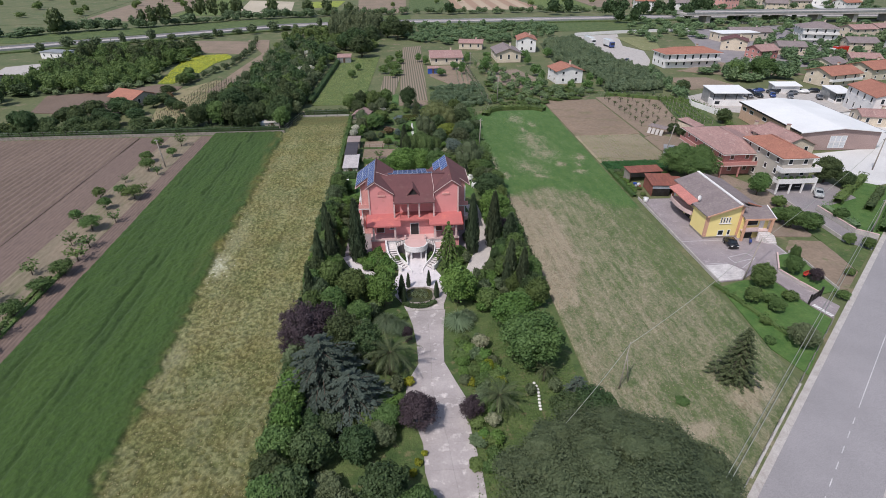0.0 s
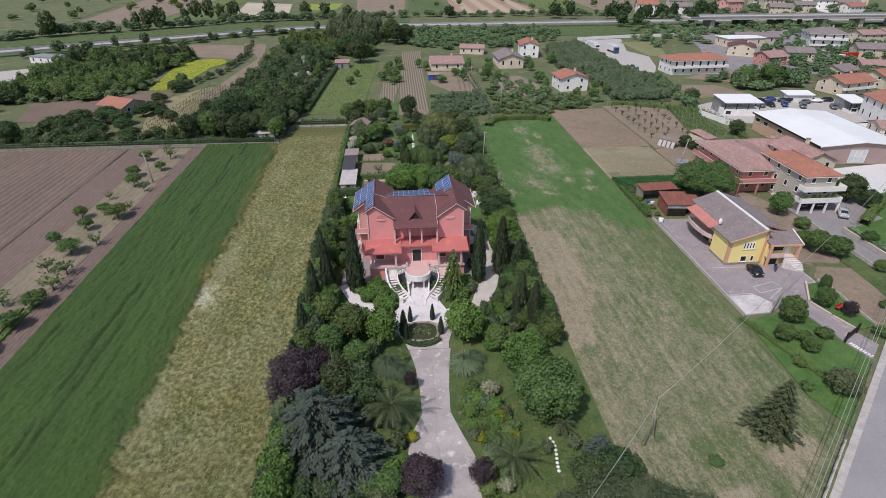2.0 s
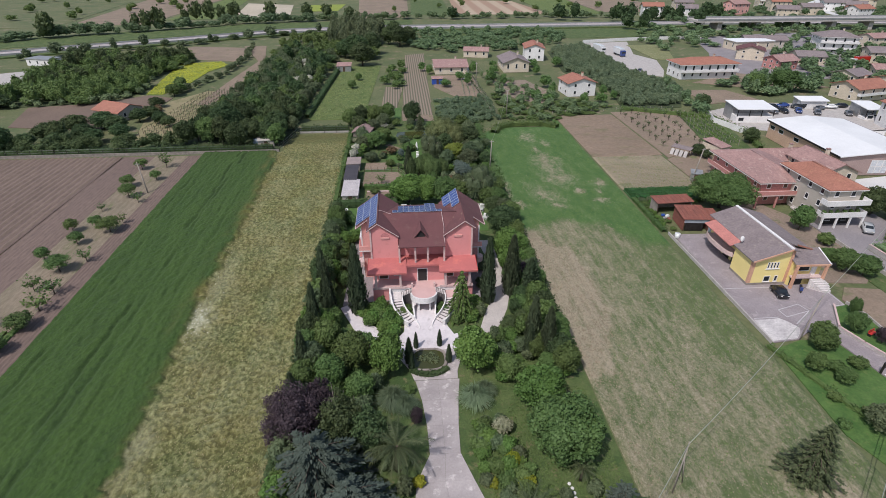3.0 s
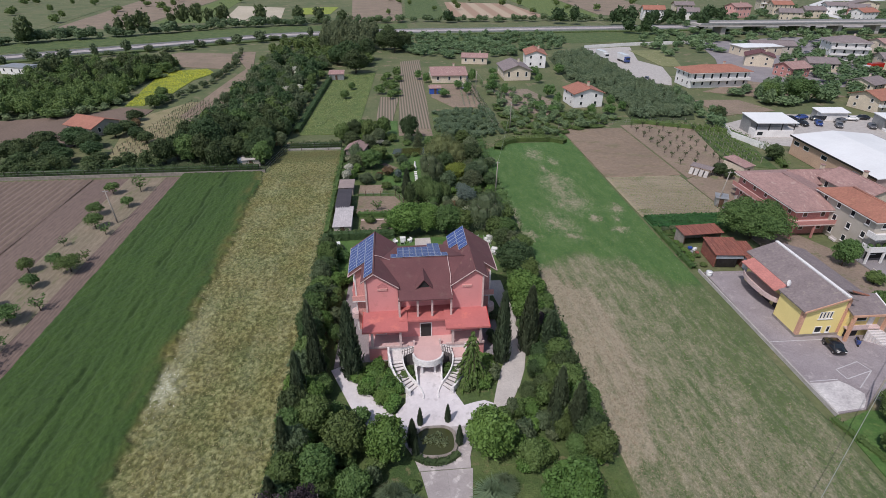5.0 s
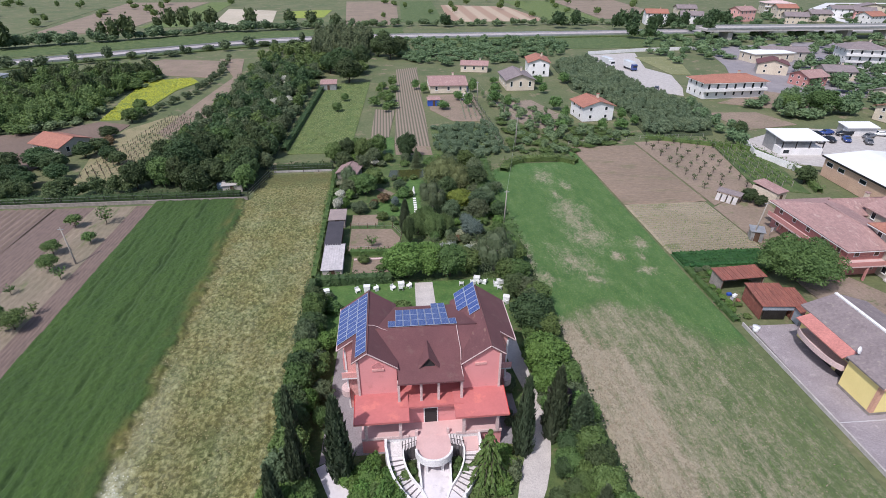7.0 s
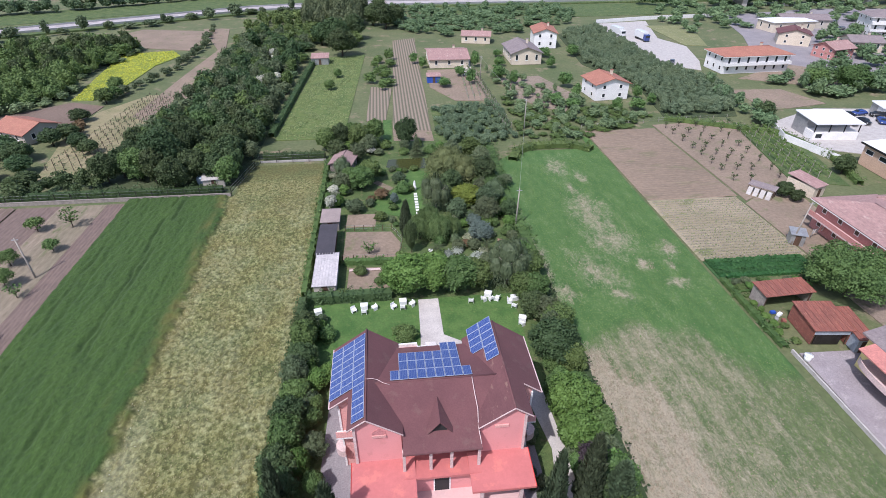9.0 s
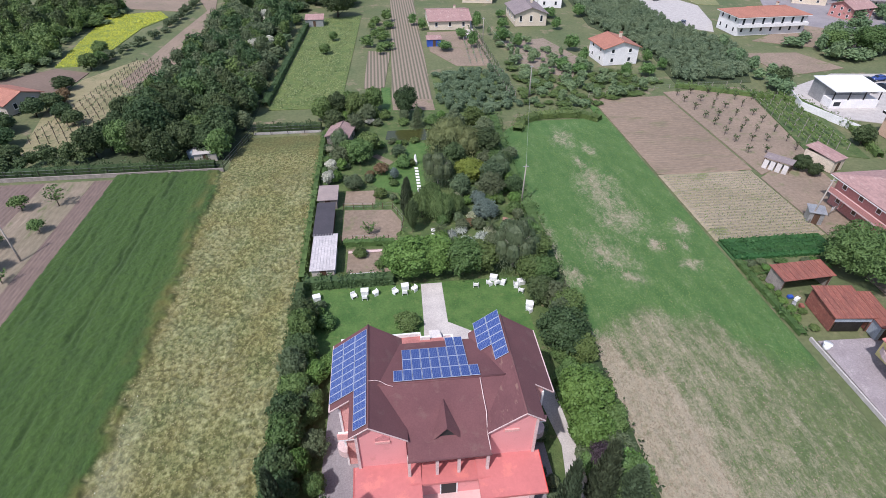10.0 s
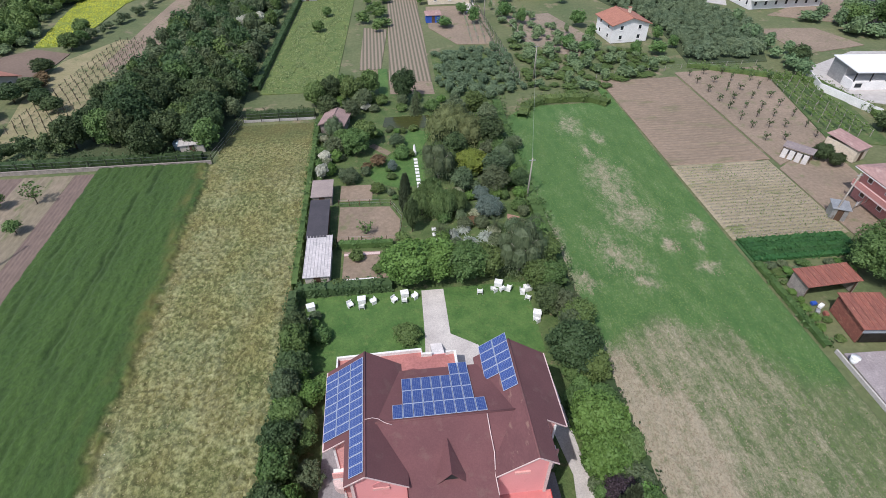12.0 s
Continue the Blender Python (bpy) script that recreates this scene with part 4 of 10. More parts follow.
# villa drive, forecourt and side paths
def slab_drive():
    d = thing("drive", "concrete garden drive cast in large slabs", "drive", kind="structure")
    left = [(33, 1.6), (36.5, 0.9), (40, 0.9), (43.5, 0.0), (46.5, -1.0), (49.5, -0.7), (53, 0.9), (57, 0.8), (61, 0.4), (64.5, -0.3)]
    right = [(33, 6.9), (36.5, 6.9), (40, 6.5), (43.5, 6.3), (46.5, 6.4), (49.5, 5.4), (53, 4.3), (57, 4.5), (61, 4.9), (64.5, 5.4)]
    left.insert(0, (18, 1.8))
    right.insert(0, (18, 6.8))
    for (y0, a0), (y1, a1), (_, b0), (_, b1) in zip(left, left[1:], right, right[1:]):
        m0, m1 = (a0 + b0) / 2, (a1 + b1) / 2
        h = 0.05 + 0.008 * rng.random()
        prism("slab", [(a0, y0 + 0.015), (m0 - 0.006, y0 + 0.015), (m1 - 0.006, y1), (a1, y1)], -0.1, h, CONCRETE, d)
        prism("slab", [(m0 + 0.006, y0 + 0.015), (b0, y0 + 0.015), (b1, y1), (m1 + 0.006, y1)], -0.1, h + 0.006, CONCRETE, d)


slab_drive()
flat("forecourt_drive", [(-0.4, 64.6), (5.2, 64.6), (5.3, 66), (6.2, 69), (6.5, 70.39), (-1.7, 70.39), (-2.2, 68.8), (-1.0, 66.6)], 0.066, CONCRETE, "grey concrete apron round the pond", "forecourt")
flat("forecourt", [(6.8, 71.5), (8.0, 71.6), (10.4, 71.8), (9.3, 73.6), (8.2, 74.2), (7.0, 74.0), (5.6, 73.6), (4.8, 75.6), (4.6, 77), (4.3, 82), (-1.2, 82), (-1.5, 77), (-1.6, 74.6), (-3.0, 72.6), (-6.2, 76.6), (-8.4, 80.4), (-9.0, 82.5), (-11.3, 81.2), (-8.3, 74.4), (-6.0, 71.0), (-3.4, 69.2), (-1.7, 70.4), (6.5, 70.4)], 0.07, PLAZA, "white paved forecourt with curved side arms", "forecourt")
flat("side_path", [(-11.0, 81.6), (-8.9, 82.5), (-8.4, 104), (-10.2, 104)], 0.05, ASPHALT_PALE, "pale path beside the villa", "path")
flat("side_path", [(9.2, 73.4), (10.4, 71.9), (11.8, 74.0), (13.2, 76.4), (14.4, 79.2), (15.3, 82.4), (15.7, 86), (15.7, 90), (15.2, 101), (12.6, 101), (14.2, 89.6), (13.6, 86), (12.7, 83.2), (11.8, 80.6), (10.8, 78.3), (9.9, 75.6)], 0.052, GRAVEL, "pale path beside the villa", "path")
flat("rear_path", [(0.8, 103), (7.8, 103), (7.6, 106.8), (4.4, 109), (4.4, 117), (1.4, 117), (1.2, 109)], 0.05, GRAVEL, "pale concrete path through the rear lawn", "path")

flat("gravel_patch", [(-49.8, 202.6), (-44.6, 191.5), (-43.2, 192.4), (-44.2, 203.8)], 0.03, GRAVEL, "pale gravel patch in the woodland clearing", "gravel")
flat("gravel_patch", [(-39.8, 206), (-38.4, 205.6), (-36.8, 213.6), (-37.9, 214)], 0.03, GRAVEL, "pale gravel patch in the woodland clearing", "gravel")
flat("village_ground", [(138, 246), (164, 228), (194, 230), (302, 353), (243, 357), (176, 341), (160, 292)], 0.012, ASPHALT_PALE, "grey paved yards between village houses", "yard")
strip("hill_road", [(510, 590), (452, 594), (390, 536), (361, 491), (350, 440)], 5, 5, 0.06, WHITE_YARD, "pale road climbing beyond the village")
flat("lot_grass", [(124.4, 276), (133.2, 273.7), (147.3, 316.3), (125.5, 318)], 0.05, surface("dry_lot_grass", (0.2, 0.2, 0.09), (0.15, 0.165, 0.07), 0.2, 2.0, 0.95, 0.5, 0.08, third=(0.3, 0.26, 0.17)), "dry grass strip beside the lorry yard", "lawn")
flat("dry_plot", [(140, 214), (168, 214), (164, 227), (146, 243), (118, 226)], 0.02, SOIL_PALE, "bare brown soil behind the car yard", "plot")
flat("villa_apron", rect(-9.6, 12.4, 82.5, 104.9), 0.035, ASPHALT_PALE, "grey paving round the villa", "paving")

# ---------------------------------------------------------------- the villa
def slab3(bm, pts, thick):
    """A sloping slab: pts are the corners of its top, in order."""
    top = [bm.verts.new(p) for p in pts]
    low = [bm.verts.new((p[0], p[1], p[2] - thick)) for p in pts]
    n = len(pts)
    bm.faces.new(top)
    bm.faces.new(low[::-1])
    for i in range(n):
        j = (i + 1) % n
        bm.faces.new((low[i], low[j], top[j], top[i]))


def slab(name, pts, thick, material, parent, label=""):
    bm = bmesh.new()
    slab3(bm, pts, thick)
    bmesh.ops.recalc_face_normals(bm, faces=bm.faces)
    return part(name, bm, material, parent, label)


def window(parent, x0, x1, y, z0, z1, axis="y", sign=-1, shutter=None, sill=True, filled="closed shutter"):
    """A window on a wall face: frame, pane, sill; axis: the wall's normal; sign: which way it faces."""
    d = 0.06 * sign

    def bx(name, a0, a1, b0, b1, w0, w1, ma, par, label=""):
        if axis == "y":
            return box(name, a0, a1, min(b0, b1), max(b0, b1), w0, w1, ma, par, label)
        return box(name, min(b0, b1), max(b0, b1), a0, a1, w0, w1, ma, par, label)
    bm = bmesh.new()
    t = 0.09
    for a0, a1, w0, w1 in ((x0, x0 + t, z0, z1), (x1 - t, x1, z0, z1), (x0 + t, x1 - t, z0, z0 + t), (x0 + t, x1 - t, z1 - t, z1)):
        if axis == "y":
            add_box(bm, a0, a1, min(y, y + d), max(y, y + d), w0, w1)
        else:
            add_box(bm, min(y, y + d), max(y, y + d), a0, a1, w0, w1)
    w = part("window", bm, WHITE, parent)
    bx("pane", x0 + t, x1 - t, y - 0.1 * sign, y + 0.02 * sign, z0 + t, z1 - t, shutter or GLASS_DARK, w, "dark glass pane" if not shutter else filled)
    if sill:
        bx("sill", x0 - 0.08, x1 + 0.08, y, y + 2.5 * d, z0 - 0.08, z0, WHITE, w)
    return w


def ribbon(name, line, lo, tops, thick, material, parent, label=""):
    """A bent upright wall of one piece along a plan line, with a height at each point."""
    bm = bmesh.new()
    rows = []
    for i, (x, y) in enumerate(line):
        x0, y0 = line[max(i - 1, 0)]
        x1, y1 = line[min(i + 1, len(line) - 1)]
        d = Vector((x1 - x0, y1 - y0)).normalized() * thick / 2
        rows.append([bm.verts.new(p) for p in ((x - d.y, y + d.x, lo), (x + d.y, y - d.x, lo), (x + d.y, y - d.x, tops[i]), (x - d.y, y + d.x, tops[i]))])
    bm.faces.new(rows[0])
    bm.faces.new(rows[-1][::-1])
    for a, b in zip(rows, rows[1:]):
        for k in range(4):
            bm.faces.new((a[k], b[k], b[(k + 1) % 4], a[(k + 1) % 4]))
    bmesh.ops.recalc_face_normals(bm, faces=bm.faces)
    return part(name, bm, material, parent, label)


RISER = surface("shaded_riser_stone", (0.16, 0.14, 0.145), (0.11, 0.1, 0.1), 0.8, 6.0, 0.9, 0.2, 0.01)


def villa():
    v = thing("villa", "pink three-storey villa with brown shingle roofs and solar panels", "villa", (1.6, 82.0, 0))
    RZ, RX, K = 12.25, 6.7, 0.72
    IN, OUT1, OUT2 = 3.45, 8.45, 10.35
    YF, YS, YR = 3.4, 7.3, 15.3
    for s, side in ((-1, "l"), (1, "r")):
        z = lambda x: RZ - K * abs(abs(x) - RX)
        rx = s * RX
        # wing roof: inner slope, outer slope with a set-back front part
        slab("roof", [(rx, YF, RZ), (rx, YR, RZ), (s * IN, YR, z(IN)), (s * IN, YF, z(IN))], 0.22, ROOF if s < 0 else ROOF_WORN, v, "brown shingle roof slope" if s < 0 else "brown shingle roof slope flecked with lichen")
        slab("roof", [(rx, YF, RZ), (rx, YR, RZ), (s * OUT2, YR, z(OUT2)), (s * OUT2, YS, z(OUT2)), (s * OUT1, YS, z(OUT1)), (s * OUT1, YF, z(OUT1))], 0.22, ROOF, v, "brown shingle roof slope")
        tube("ridge_cap", [(rx, YF - 0.02, RZ - 0.02), (rx, YR, RZ - 0.02)], [0.1, 0.1], ROOF, v, sides=6)
        # white verge boards on the gable
        for xa in (s * IN, s * OUT1):
            slab("verge_board", [(rx, YF - 0.06, RZ + 0.03), (rx, YF - 0.002, RZ + 0.03), (xa, YF - 0.002, z(xa) + 0.03), (xa, YF - 0.06, z(xa) + 0.03)], 0.14, COPING, v, "pale verge board under the roof edge")
        slab("verge_board", [(s * OUT1, YS - 0.06, z(OUT1) + 0.03), (s * OUT1, YS - 0.002, z(OUT1) + 0.03), (s * OUT2, YS - 0.002, z(OUT2) + 0.03), (s * OUT2, YS - 0.06, z(OUT2) + 0.03)], 0.14, COPING, v)
        slab("gutter", [(s * (OUT2 + 0.12), YS, z(OUT2) - 0.03), (s * (OUT2 + 0.12), YR, z(OUT2) - 0.03), (s * OUT2, YR, z(OUT2) - 0.03), (s * OUT2, YS, z(OUT2) - 0.03)], 0.12, COPING, v, "pale gutter")
        # wing body with its gable
        xi, xo = s * (IN + 0.2), s * (OUT1 - 0.6)
        xa, xb = min(xi, xo), max(xi, xo)
        zt = lambda x: z(x) - 0.25
        bm = bmesh.new()
        prof = [(xa, 5.3), (xb, 5.3), (xb, zt(xb)), (rx, RZ - 0.25), (xa, zt(xa))]
        fr, re = [bm.verts.new((x, 3.75, w)) for x, w in prof], [bm.verts.new((x, YR - 0.5, w)) for x, w in prof]
        bm.faces.new(fr)
        bm.faces.new(re[::-1])
        for i in range(5):
            j = (i + 1) % 5
            bm.faces.new((fr[j], fr[i], re[i], re[j]))
        part("wall", bm, PINK, v, "pink plastered gable wing")
        # outer side bay, set back
        x2 = s * (OUT2 - 0.8)
        bm = bmesh.new()
        add_prism(bm, [(min(xo, x2), YS + 0.5), (max(xo, x2), YS + 0.5), (max(xo, x2), YR - 0.5), (min(xo, x2), YR - 0.5)], 0, [zt(a) - 0.02 for a in (min(xo, x2), max(xo, x2), max(xo, x2), min(xo, x2))])
        part("wall", bm, PINK_PALE, v, "pale pink side bay")
        # gable niche window: frame with a small pointed head
        gx = s * 5.65
        bm = bmesh.new()
        add_prism(bm, [(gx - 0.65, 3.62), (gx + 0.65, 3.62), (gx + 0.65, 3.752), (gx - 0.65, 3.752)], 9.45, 9.75)
        part("wall_moulding", bm, PINK_PALE, v, "pale sill moulding on the gable")
        if s < 0:
            # house-shaped plate above the sill; darker pink paints the shade of a recess
            bm = bmesh.new()
            pts = [(gx - 0.62, 9.75), (gx + 0.62, 9.75), (gx + 0.62, 10.15), (gx, 10.62), (gx - 0.62, 10.15)]
            f, b = [bm.verts.new((x, 3.7, w)) for x, w in pts], [bm.verts.new((x, 3.752, w)) for x, w in pts]
            bm.faces.new(f)
            for k in range(5):
                bm.faces.new((f[(k + 1) % 5], f[k], b[k], b[(k + 1) % 5]))
            bmesh.ops.recalc_face_normals(bm, faces=bm.faces)
            part("wall_niche", bm, surface("shaded_pink_plaster", (0.5, 0.2, 0.2), (0.45, 0.18, 0.18), 0.5, 6.0), v, "pointed niche, pink darkened for its shade")
        # corner strip
        box("corner_strip", xo - 0.12, xo + 0.12, 3.6, 3.85, 5.7, zt(xo) - 0.2, COPING, v)
        # sloping red slab over the porch
        a0, a1 = s * 2.5, s * 8.4
        slab("awning", [(a0, 0.05, 5.42), (a1, 0.05, 5.42), (a1, 3.75, 6.02), (a0, 3.75, 6.02)], 0.2, AWNING, v, "red sloping porch roof slab")
        slab("awning_rim", [(a0, 0.0, 5.45), (a1, 0.0, 5.45), (a1, 0.05, 5.45), (a0, 0.05, 5.45)], 0.26, AWNING, v)
        slab("awning_rim", [(a1 - s * 0.0, 0.0, 5.46), (a1 + s * 0.06, 0.0, 5.46), (a1 + s * 0.06, 3.75, 6.06), (a1, 3.75, 6.06)], 0.26, RED_PAINT, v)
        # porch columns, parapet and dark back wall with a glazed door
        for cx in (3.5, 7.25):
            box("column", s * cx - 0.17, s * cx + 0.17, 0.4, 0.74, 2.3, 5.25, COPING, v, "pale square porch column", 0.02)
        b0, b1 = min(s * 2.6, s * 7.8), max(s * 2.6, s * 7.8)
        box("wall", b0, b1, 3.2, 3.74, 2.3, 5.5, PINK, v, "shaded porch back wall")
        window(v, b0 + 0.9, b0 + 2.4, 3.2, 2.5, 4.7, shutter=BRASS_WOOD, sill=False)
        window(v, b1 - 1.9, b1 - 0.7, 3.2, 3.2, 4.7)
        box("parapet", b0, b1, 0.45, 0.62, 2.3, 2.62, COPING, v, "low pale terrace parapet")
        # round side balcony
        bm = bmesh.new()
        arc = [(s * 9.4, 7.0)] + [(s * (9.4 + 1.0 * math.sin(t)), 7.9 - 0.9 * math.cos(t)) for t in np.linspace(0, math.pi, 10)] + [(s * 9.4, 8.8)]
        add_prism(bm, arc if s > 0 else arc[::-1], 2.5, 3.4)
        part("balcony", bm, COPING, v, "pale rounded side balcony")
        box("balcony", min(xo + s * 0.1, x2 + s * 0.5), max(xo + s * 0.1, x2 + s * 0.5), 6.9, 7.79, 5.5, 5.7, WHITE, v, "white balcony slab")
        box("parapet", min(xo + s * 0.1, x2 + s * 0.5), max(xo + s * 0.1, x2 + s * 0.5), 6.9, 7.02, 5.7, 6.5, PINK_PALE, v, "pale balcony parapet")
        box("corner_strip", x2 - 0.1, x2 + 0.1, 7.7, 7.9, 0, 9.2, WHITE, v, "white corner strip")
        window(v, 9.0, 10.2, x2, 6.2, 7.9, "x", s)
        window(v, 11.5, 12.7, x2, 6.2, 7.9, "x", s)
        window(v, 9.6, 10.8, x2, 2.7, 4.8, "x", s)
    # centre roof: front slope, rear slope, ridge
    ce, cr = 8.8, 11.62
    slab("roof", [(-3.55, 2.17, ce), (3.6, 2.17, ce), (3.6, 3.6, ce + 0.67), (6.5, 8.2, cr), (-6.5, 8.2, cr), (-3.55, 3.6, ce + 0.67)], 0.2, ROOF, v, "brown shingle roof slope")
    slab("roof", [(-6.5, 8.2, cr), (6.5, 8.2, cr), (6.5, 14.4, cr - 1.55), (-6.5, 14.4, cr - 1.55)], 0.2, ROOF, v, "brown shingle rear roof slope")
    tube("ridge_cap", [(-6.0, 8.2, cr - 0.02), (6.0, 8.2, cr - 0.02)], [0.09, 0.09], ROOF, v, sides=6)
    slab("gutter", [(-3.6, 2.02, ce), (3.65, 2.02, ce), (3.65, 2.17, ce), (-3.6, 2.17, ce)], 0.14, ROOF, v, "brown gutter")
    # pipe on the roof beside each wing
    for px, py0, py1 in ((3.55, 2.3, 8.0),):
        tube("pipe", [(px, py0, 9.15), (px - 0.1, 3.6, 9.72), (px + 0.06, 5.2, 10.42), (px - 0.05, 6.6, 11.05), (px - 0.12, py1, 11.72)], [0.045] * 5, COPING, v, "white pipe along the valley", 6)
    tube("cable", [(-6.7, 8.2, 12.3), (-6.1, 8.5, 11.98), (-5.6, 8.45, 11.8), (-5.1, 8.1, 11.72), (-4.5, 7.9, 11.62)], [0.03] * 5, COPING, v, "pale cable from panel to panel", 6)
    # dormer with a dark pointed opening
    dz = lambda y: ce + (y - 2.17) * (cr - ce) / 6.03
    for s in (-1, 1):
        slab("dormer_roof", [(-0.1, 3.55, 10.95), (-0.1, 6.6, 10.98), (-0.1 + s * 1.25, 4.0, dz(4.0) - 0.02), (-0.1 + s * 1.2, 3.55, dz(3.55) - 0.02)], 0.12, ROOF, v, "small pointed dormer roof")
    bm = bmesh.new()
    vs = [bm.verts.new(p) for p in ((-0.8, 3.8, dz(3.8)), (0.6, 3.8, dz(3.8)), (-0.1, 3.8, 10.62))]
    vb = [bm.verts.new(p) for p in ((-0.8, 4.4, dz(3.8)), (0.6, 4.4, dz(3.8)), (-0.1, 4.4, 10.62))]
    bm.faces.new(vs), bm.faces.new(vb[::-1])
    for i in range(3):
        j = (i + 1) % 3
        bm.faces.new((vs[j], vs[i], vb[i], vb[j]))
    part("dormer_opening", bm, DARK, v, "dark dormer opening")
    # centre body: upper loggia, pillars, entrance wall
    box("wall", -3.6, 3.6, 5.0, 14.3, 2.3, 8.9, PINK, v, "pink wall behind the loggia")
    box("loggia_floor", -3.6, 3.6, 1.7, 5.0, 5.45, 5.72, AWNING, v, "red loggia floor slab")
    box("wall", -3.4, 3.4, 2.55, 2.9, 2.3, 5.44, PINK, v, "pink entrance wall")
    for px in (-3.5, -1.05, 0.88, 3.45):
        box("column", px - 0.14, px + 0.14, 2.45, 2.73, 5.72, 8.68, COPING, v, "pale square loggia column", 0.02)
    box("beam", -3.6, 3.6, 2.4, 2.8, 8.45, 8.75, COPING, v)
    door = box("door", -0.72, 0.68, 2.5, 2.56, 2.3, 4.55, DARK, v, "open dark entrance doorway")
    bm = bmesh.new()
    add_box(bm, -0.84, -0.72, 2.46, 2.58, 2.3, 4.67), add_box(bm, 0.68, 0.8, 2.46, 2.58, 2.3, 4.67), add_box(bm, -0.72, 0.68, 2.46, 2.58, 4.55, 4.67)
    part("door_frame", bm, WHITE, door)
    # podium, terrace floor and the round landing in front
    box("podium", -7.8, 7.8, 0.75, 14.6, 0, 2.3, PINK, v, "pink podium storey")
    box("terrace_floor", -7.85, 7.85, 0.6, 5.0, 2.302, 2.34, TERRACE, v, "pale pink tiled terrace floor")
    arc = [(2.0 * math.cos(t), -1.45 + 1.75 * math.sin(t)) for t in np.linspace(math.pi, 2 * math.pi, 21)]
    bm = bmesh.new()
    add_prism(bm, arc + [(1.75, 0.6), (-1.75, 0.6)], 1.95, 2.32)
    part("landing", bm, TERRACE, v, "pale round landing above the lower door")
    ribbon("parapet", [(x * 0.97, -1.45 + (y + 1.45) * 0.97) for x, y in arc], 1.85, [2.78] * len(arc), 0.24, WHITE, v, "white curved parapet of the round landing")
    for s in (-1, 1):
        for cx, cy in ((0.85, -2.35), (1.75, -1.75)):
            box("column", s * cx - 0.15, s * cx + 0.15, cy - 0.15, cy + 0.15, 0, 1.95, WHITE, v, "white column under the landing", 0.03)
        box("wall", min(s * 0.75, s * 2.05), max(s * 0.75, s * 2.05), -0.35, -0.1, 0, 1.95, WHITE, v, "white wall beside the lower door")
        box("pillar", s * 1.75 - 0.16, s * 1.75 + 0.16, 0.6, 0.92, 2.34, 3.1, COPING, v, "pale pillar at the head of the stair", 0.03)
    box("lower_door", -0.75, 0.75, -0.3, -0.16, 0.08, 1.95, METAL_DARK, v, "dark lower entrance door")
    box("white_wall", -5.3, 5.3, 0.64, 0.74, 0.05, 2.28, WHITE, v, "white stair wall before the podium")
    # two curved stairs
    lower = prism("lower_way", [(-1.6, -4.5), (-1.6, -0.2), (1.6, -0.2), (1.6, -4.5), (0.95, -6.0), (0, -7.1), (-0.95, -6.0)][::-1], 0.02, 0.082, PLAZA, v, "white paved way to the lower door")
    for s in (-1, 1):
        fl = thing("stair", "white curved stone stair with low side walls", "stair", (1.6, 82.0, 0), group="twin stairs")

        def step(quad, top, lip):
            """One tread over a dark riser; lip: how far the tread stands back from the next."""
            q = [Vector(p) for p in quad]
            bm = bmesh.new()
            add_prism(bm, [(p.x, p.y) for p in q], 0.02, top - 0.05)
            bmesh.ops.recalc_face_normals(bm, faces=bm.faces)
            rise = part("step", bm, RISER, fl, "grey shaded riser")
            k = lip
            t_ = [q[0], q[1], q[2] + (q[1] - q[2]) * k, q[3] + (q[0] - q[3]) * k]
            bm = bmesh.new()
            add_prism(bm, [(p.x, p.y) for p in t_], top - 0.05, top)
            bmesh.ops.recalc_face_normals(bm, faces=bm.faces)
            part("tread", bm, STONE, rise, "white stone tread")
        # short upper flight from the terrace outwards, slightly askew
        for i in range(5):
            xa, xb = 1.75 + 0.34 * i, 1.75 + 0.34 * (i + 1)
            step([(s * xa, -0.55), (s * (xa - 0.05), 0.6), (s * (xb - 0.05), 0.62), (s * xb, -0.62 - 0.1 * i)], 2.28 - 0.13 * i, 0.24)
        box("landing", min(s * 3.45, s * 5.1), max(s * 3.45, s * 5.1), -1.25, 0.62, 0.05, 1.62, STONE if s < 0 else TERRACE, fl, "square stone half landing")
        # main flight curving in
        n = 9
        outer, inner = [], []
        for i in range(n + 1):
            t = i / n
            outer.append((s * (5.05 - 0.25 * t - 2.1 * t * t), -1.25 - 5.35 * t + 0.55 * t * t))
            inner.append((s * (3.35 - 0.15 * t - 1.65 * t * t), -1.25 - 3.75 * t + 0.3 * t * t))
        for i in range(n):
            step([outer[i], inner[i], inner[i + 1], outer[i + 1]], max(1.62 - 0.165 * (i + 1), 0.12), 0.17)
        ribbon("outer_wall", [(s * 5.2, 0.6), (s * 5.2, -0.6)] + outer, 0.02, [2.45, 2.4] + [2.25 - 0.165 * i for i in range(n + 1)], 0.26, WHITE, fl, "white plastered stair side wall")
        ribbon("inner_wall", [(s * 3.3, -0.62)] + inner, 0.02, [2.0] + [1.95 - 0.15 * i for i in range(n + 1)], 0.16, WHITE, fl, "white plastered stair side wall")
        box("newel_post", outer[-1][0] - 0.2, outer[-1][0] + 0.2, outer[-1][1] - 0.35, outer[-1][1] + 0.05, 0, 1.05, WHITE, fl, "white post at the stair foot", 0.03)
        # low wall from the landing's column forward, then a kerb that curls inwards
        ribbon("ramp_wall", [(s * 1.7, -1.9), (s * 1.66, -2.8), (s * 1.6, -3.7), (s * 1.55, -4.6)], 0.02, [1.3, 1.0, 0.7, 0.5], 0.2, WHITE, fl, "white low wall beside the lower way")
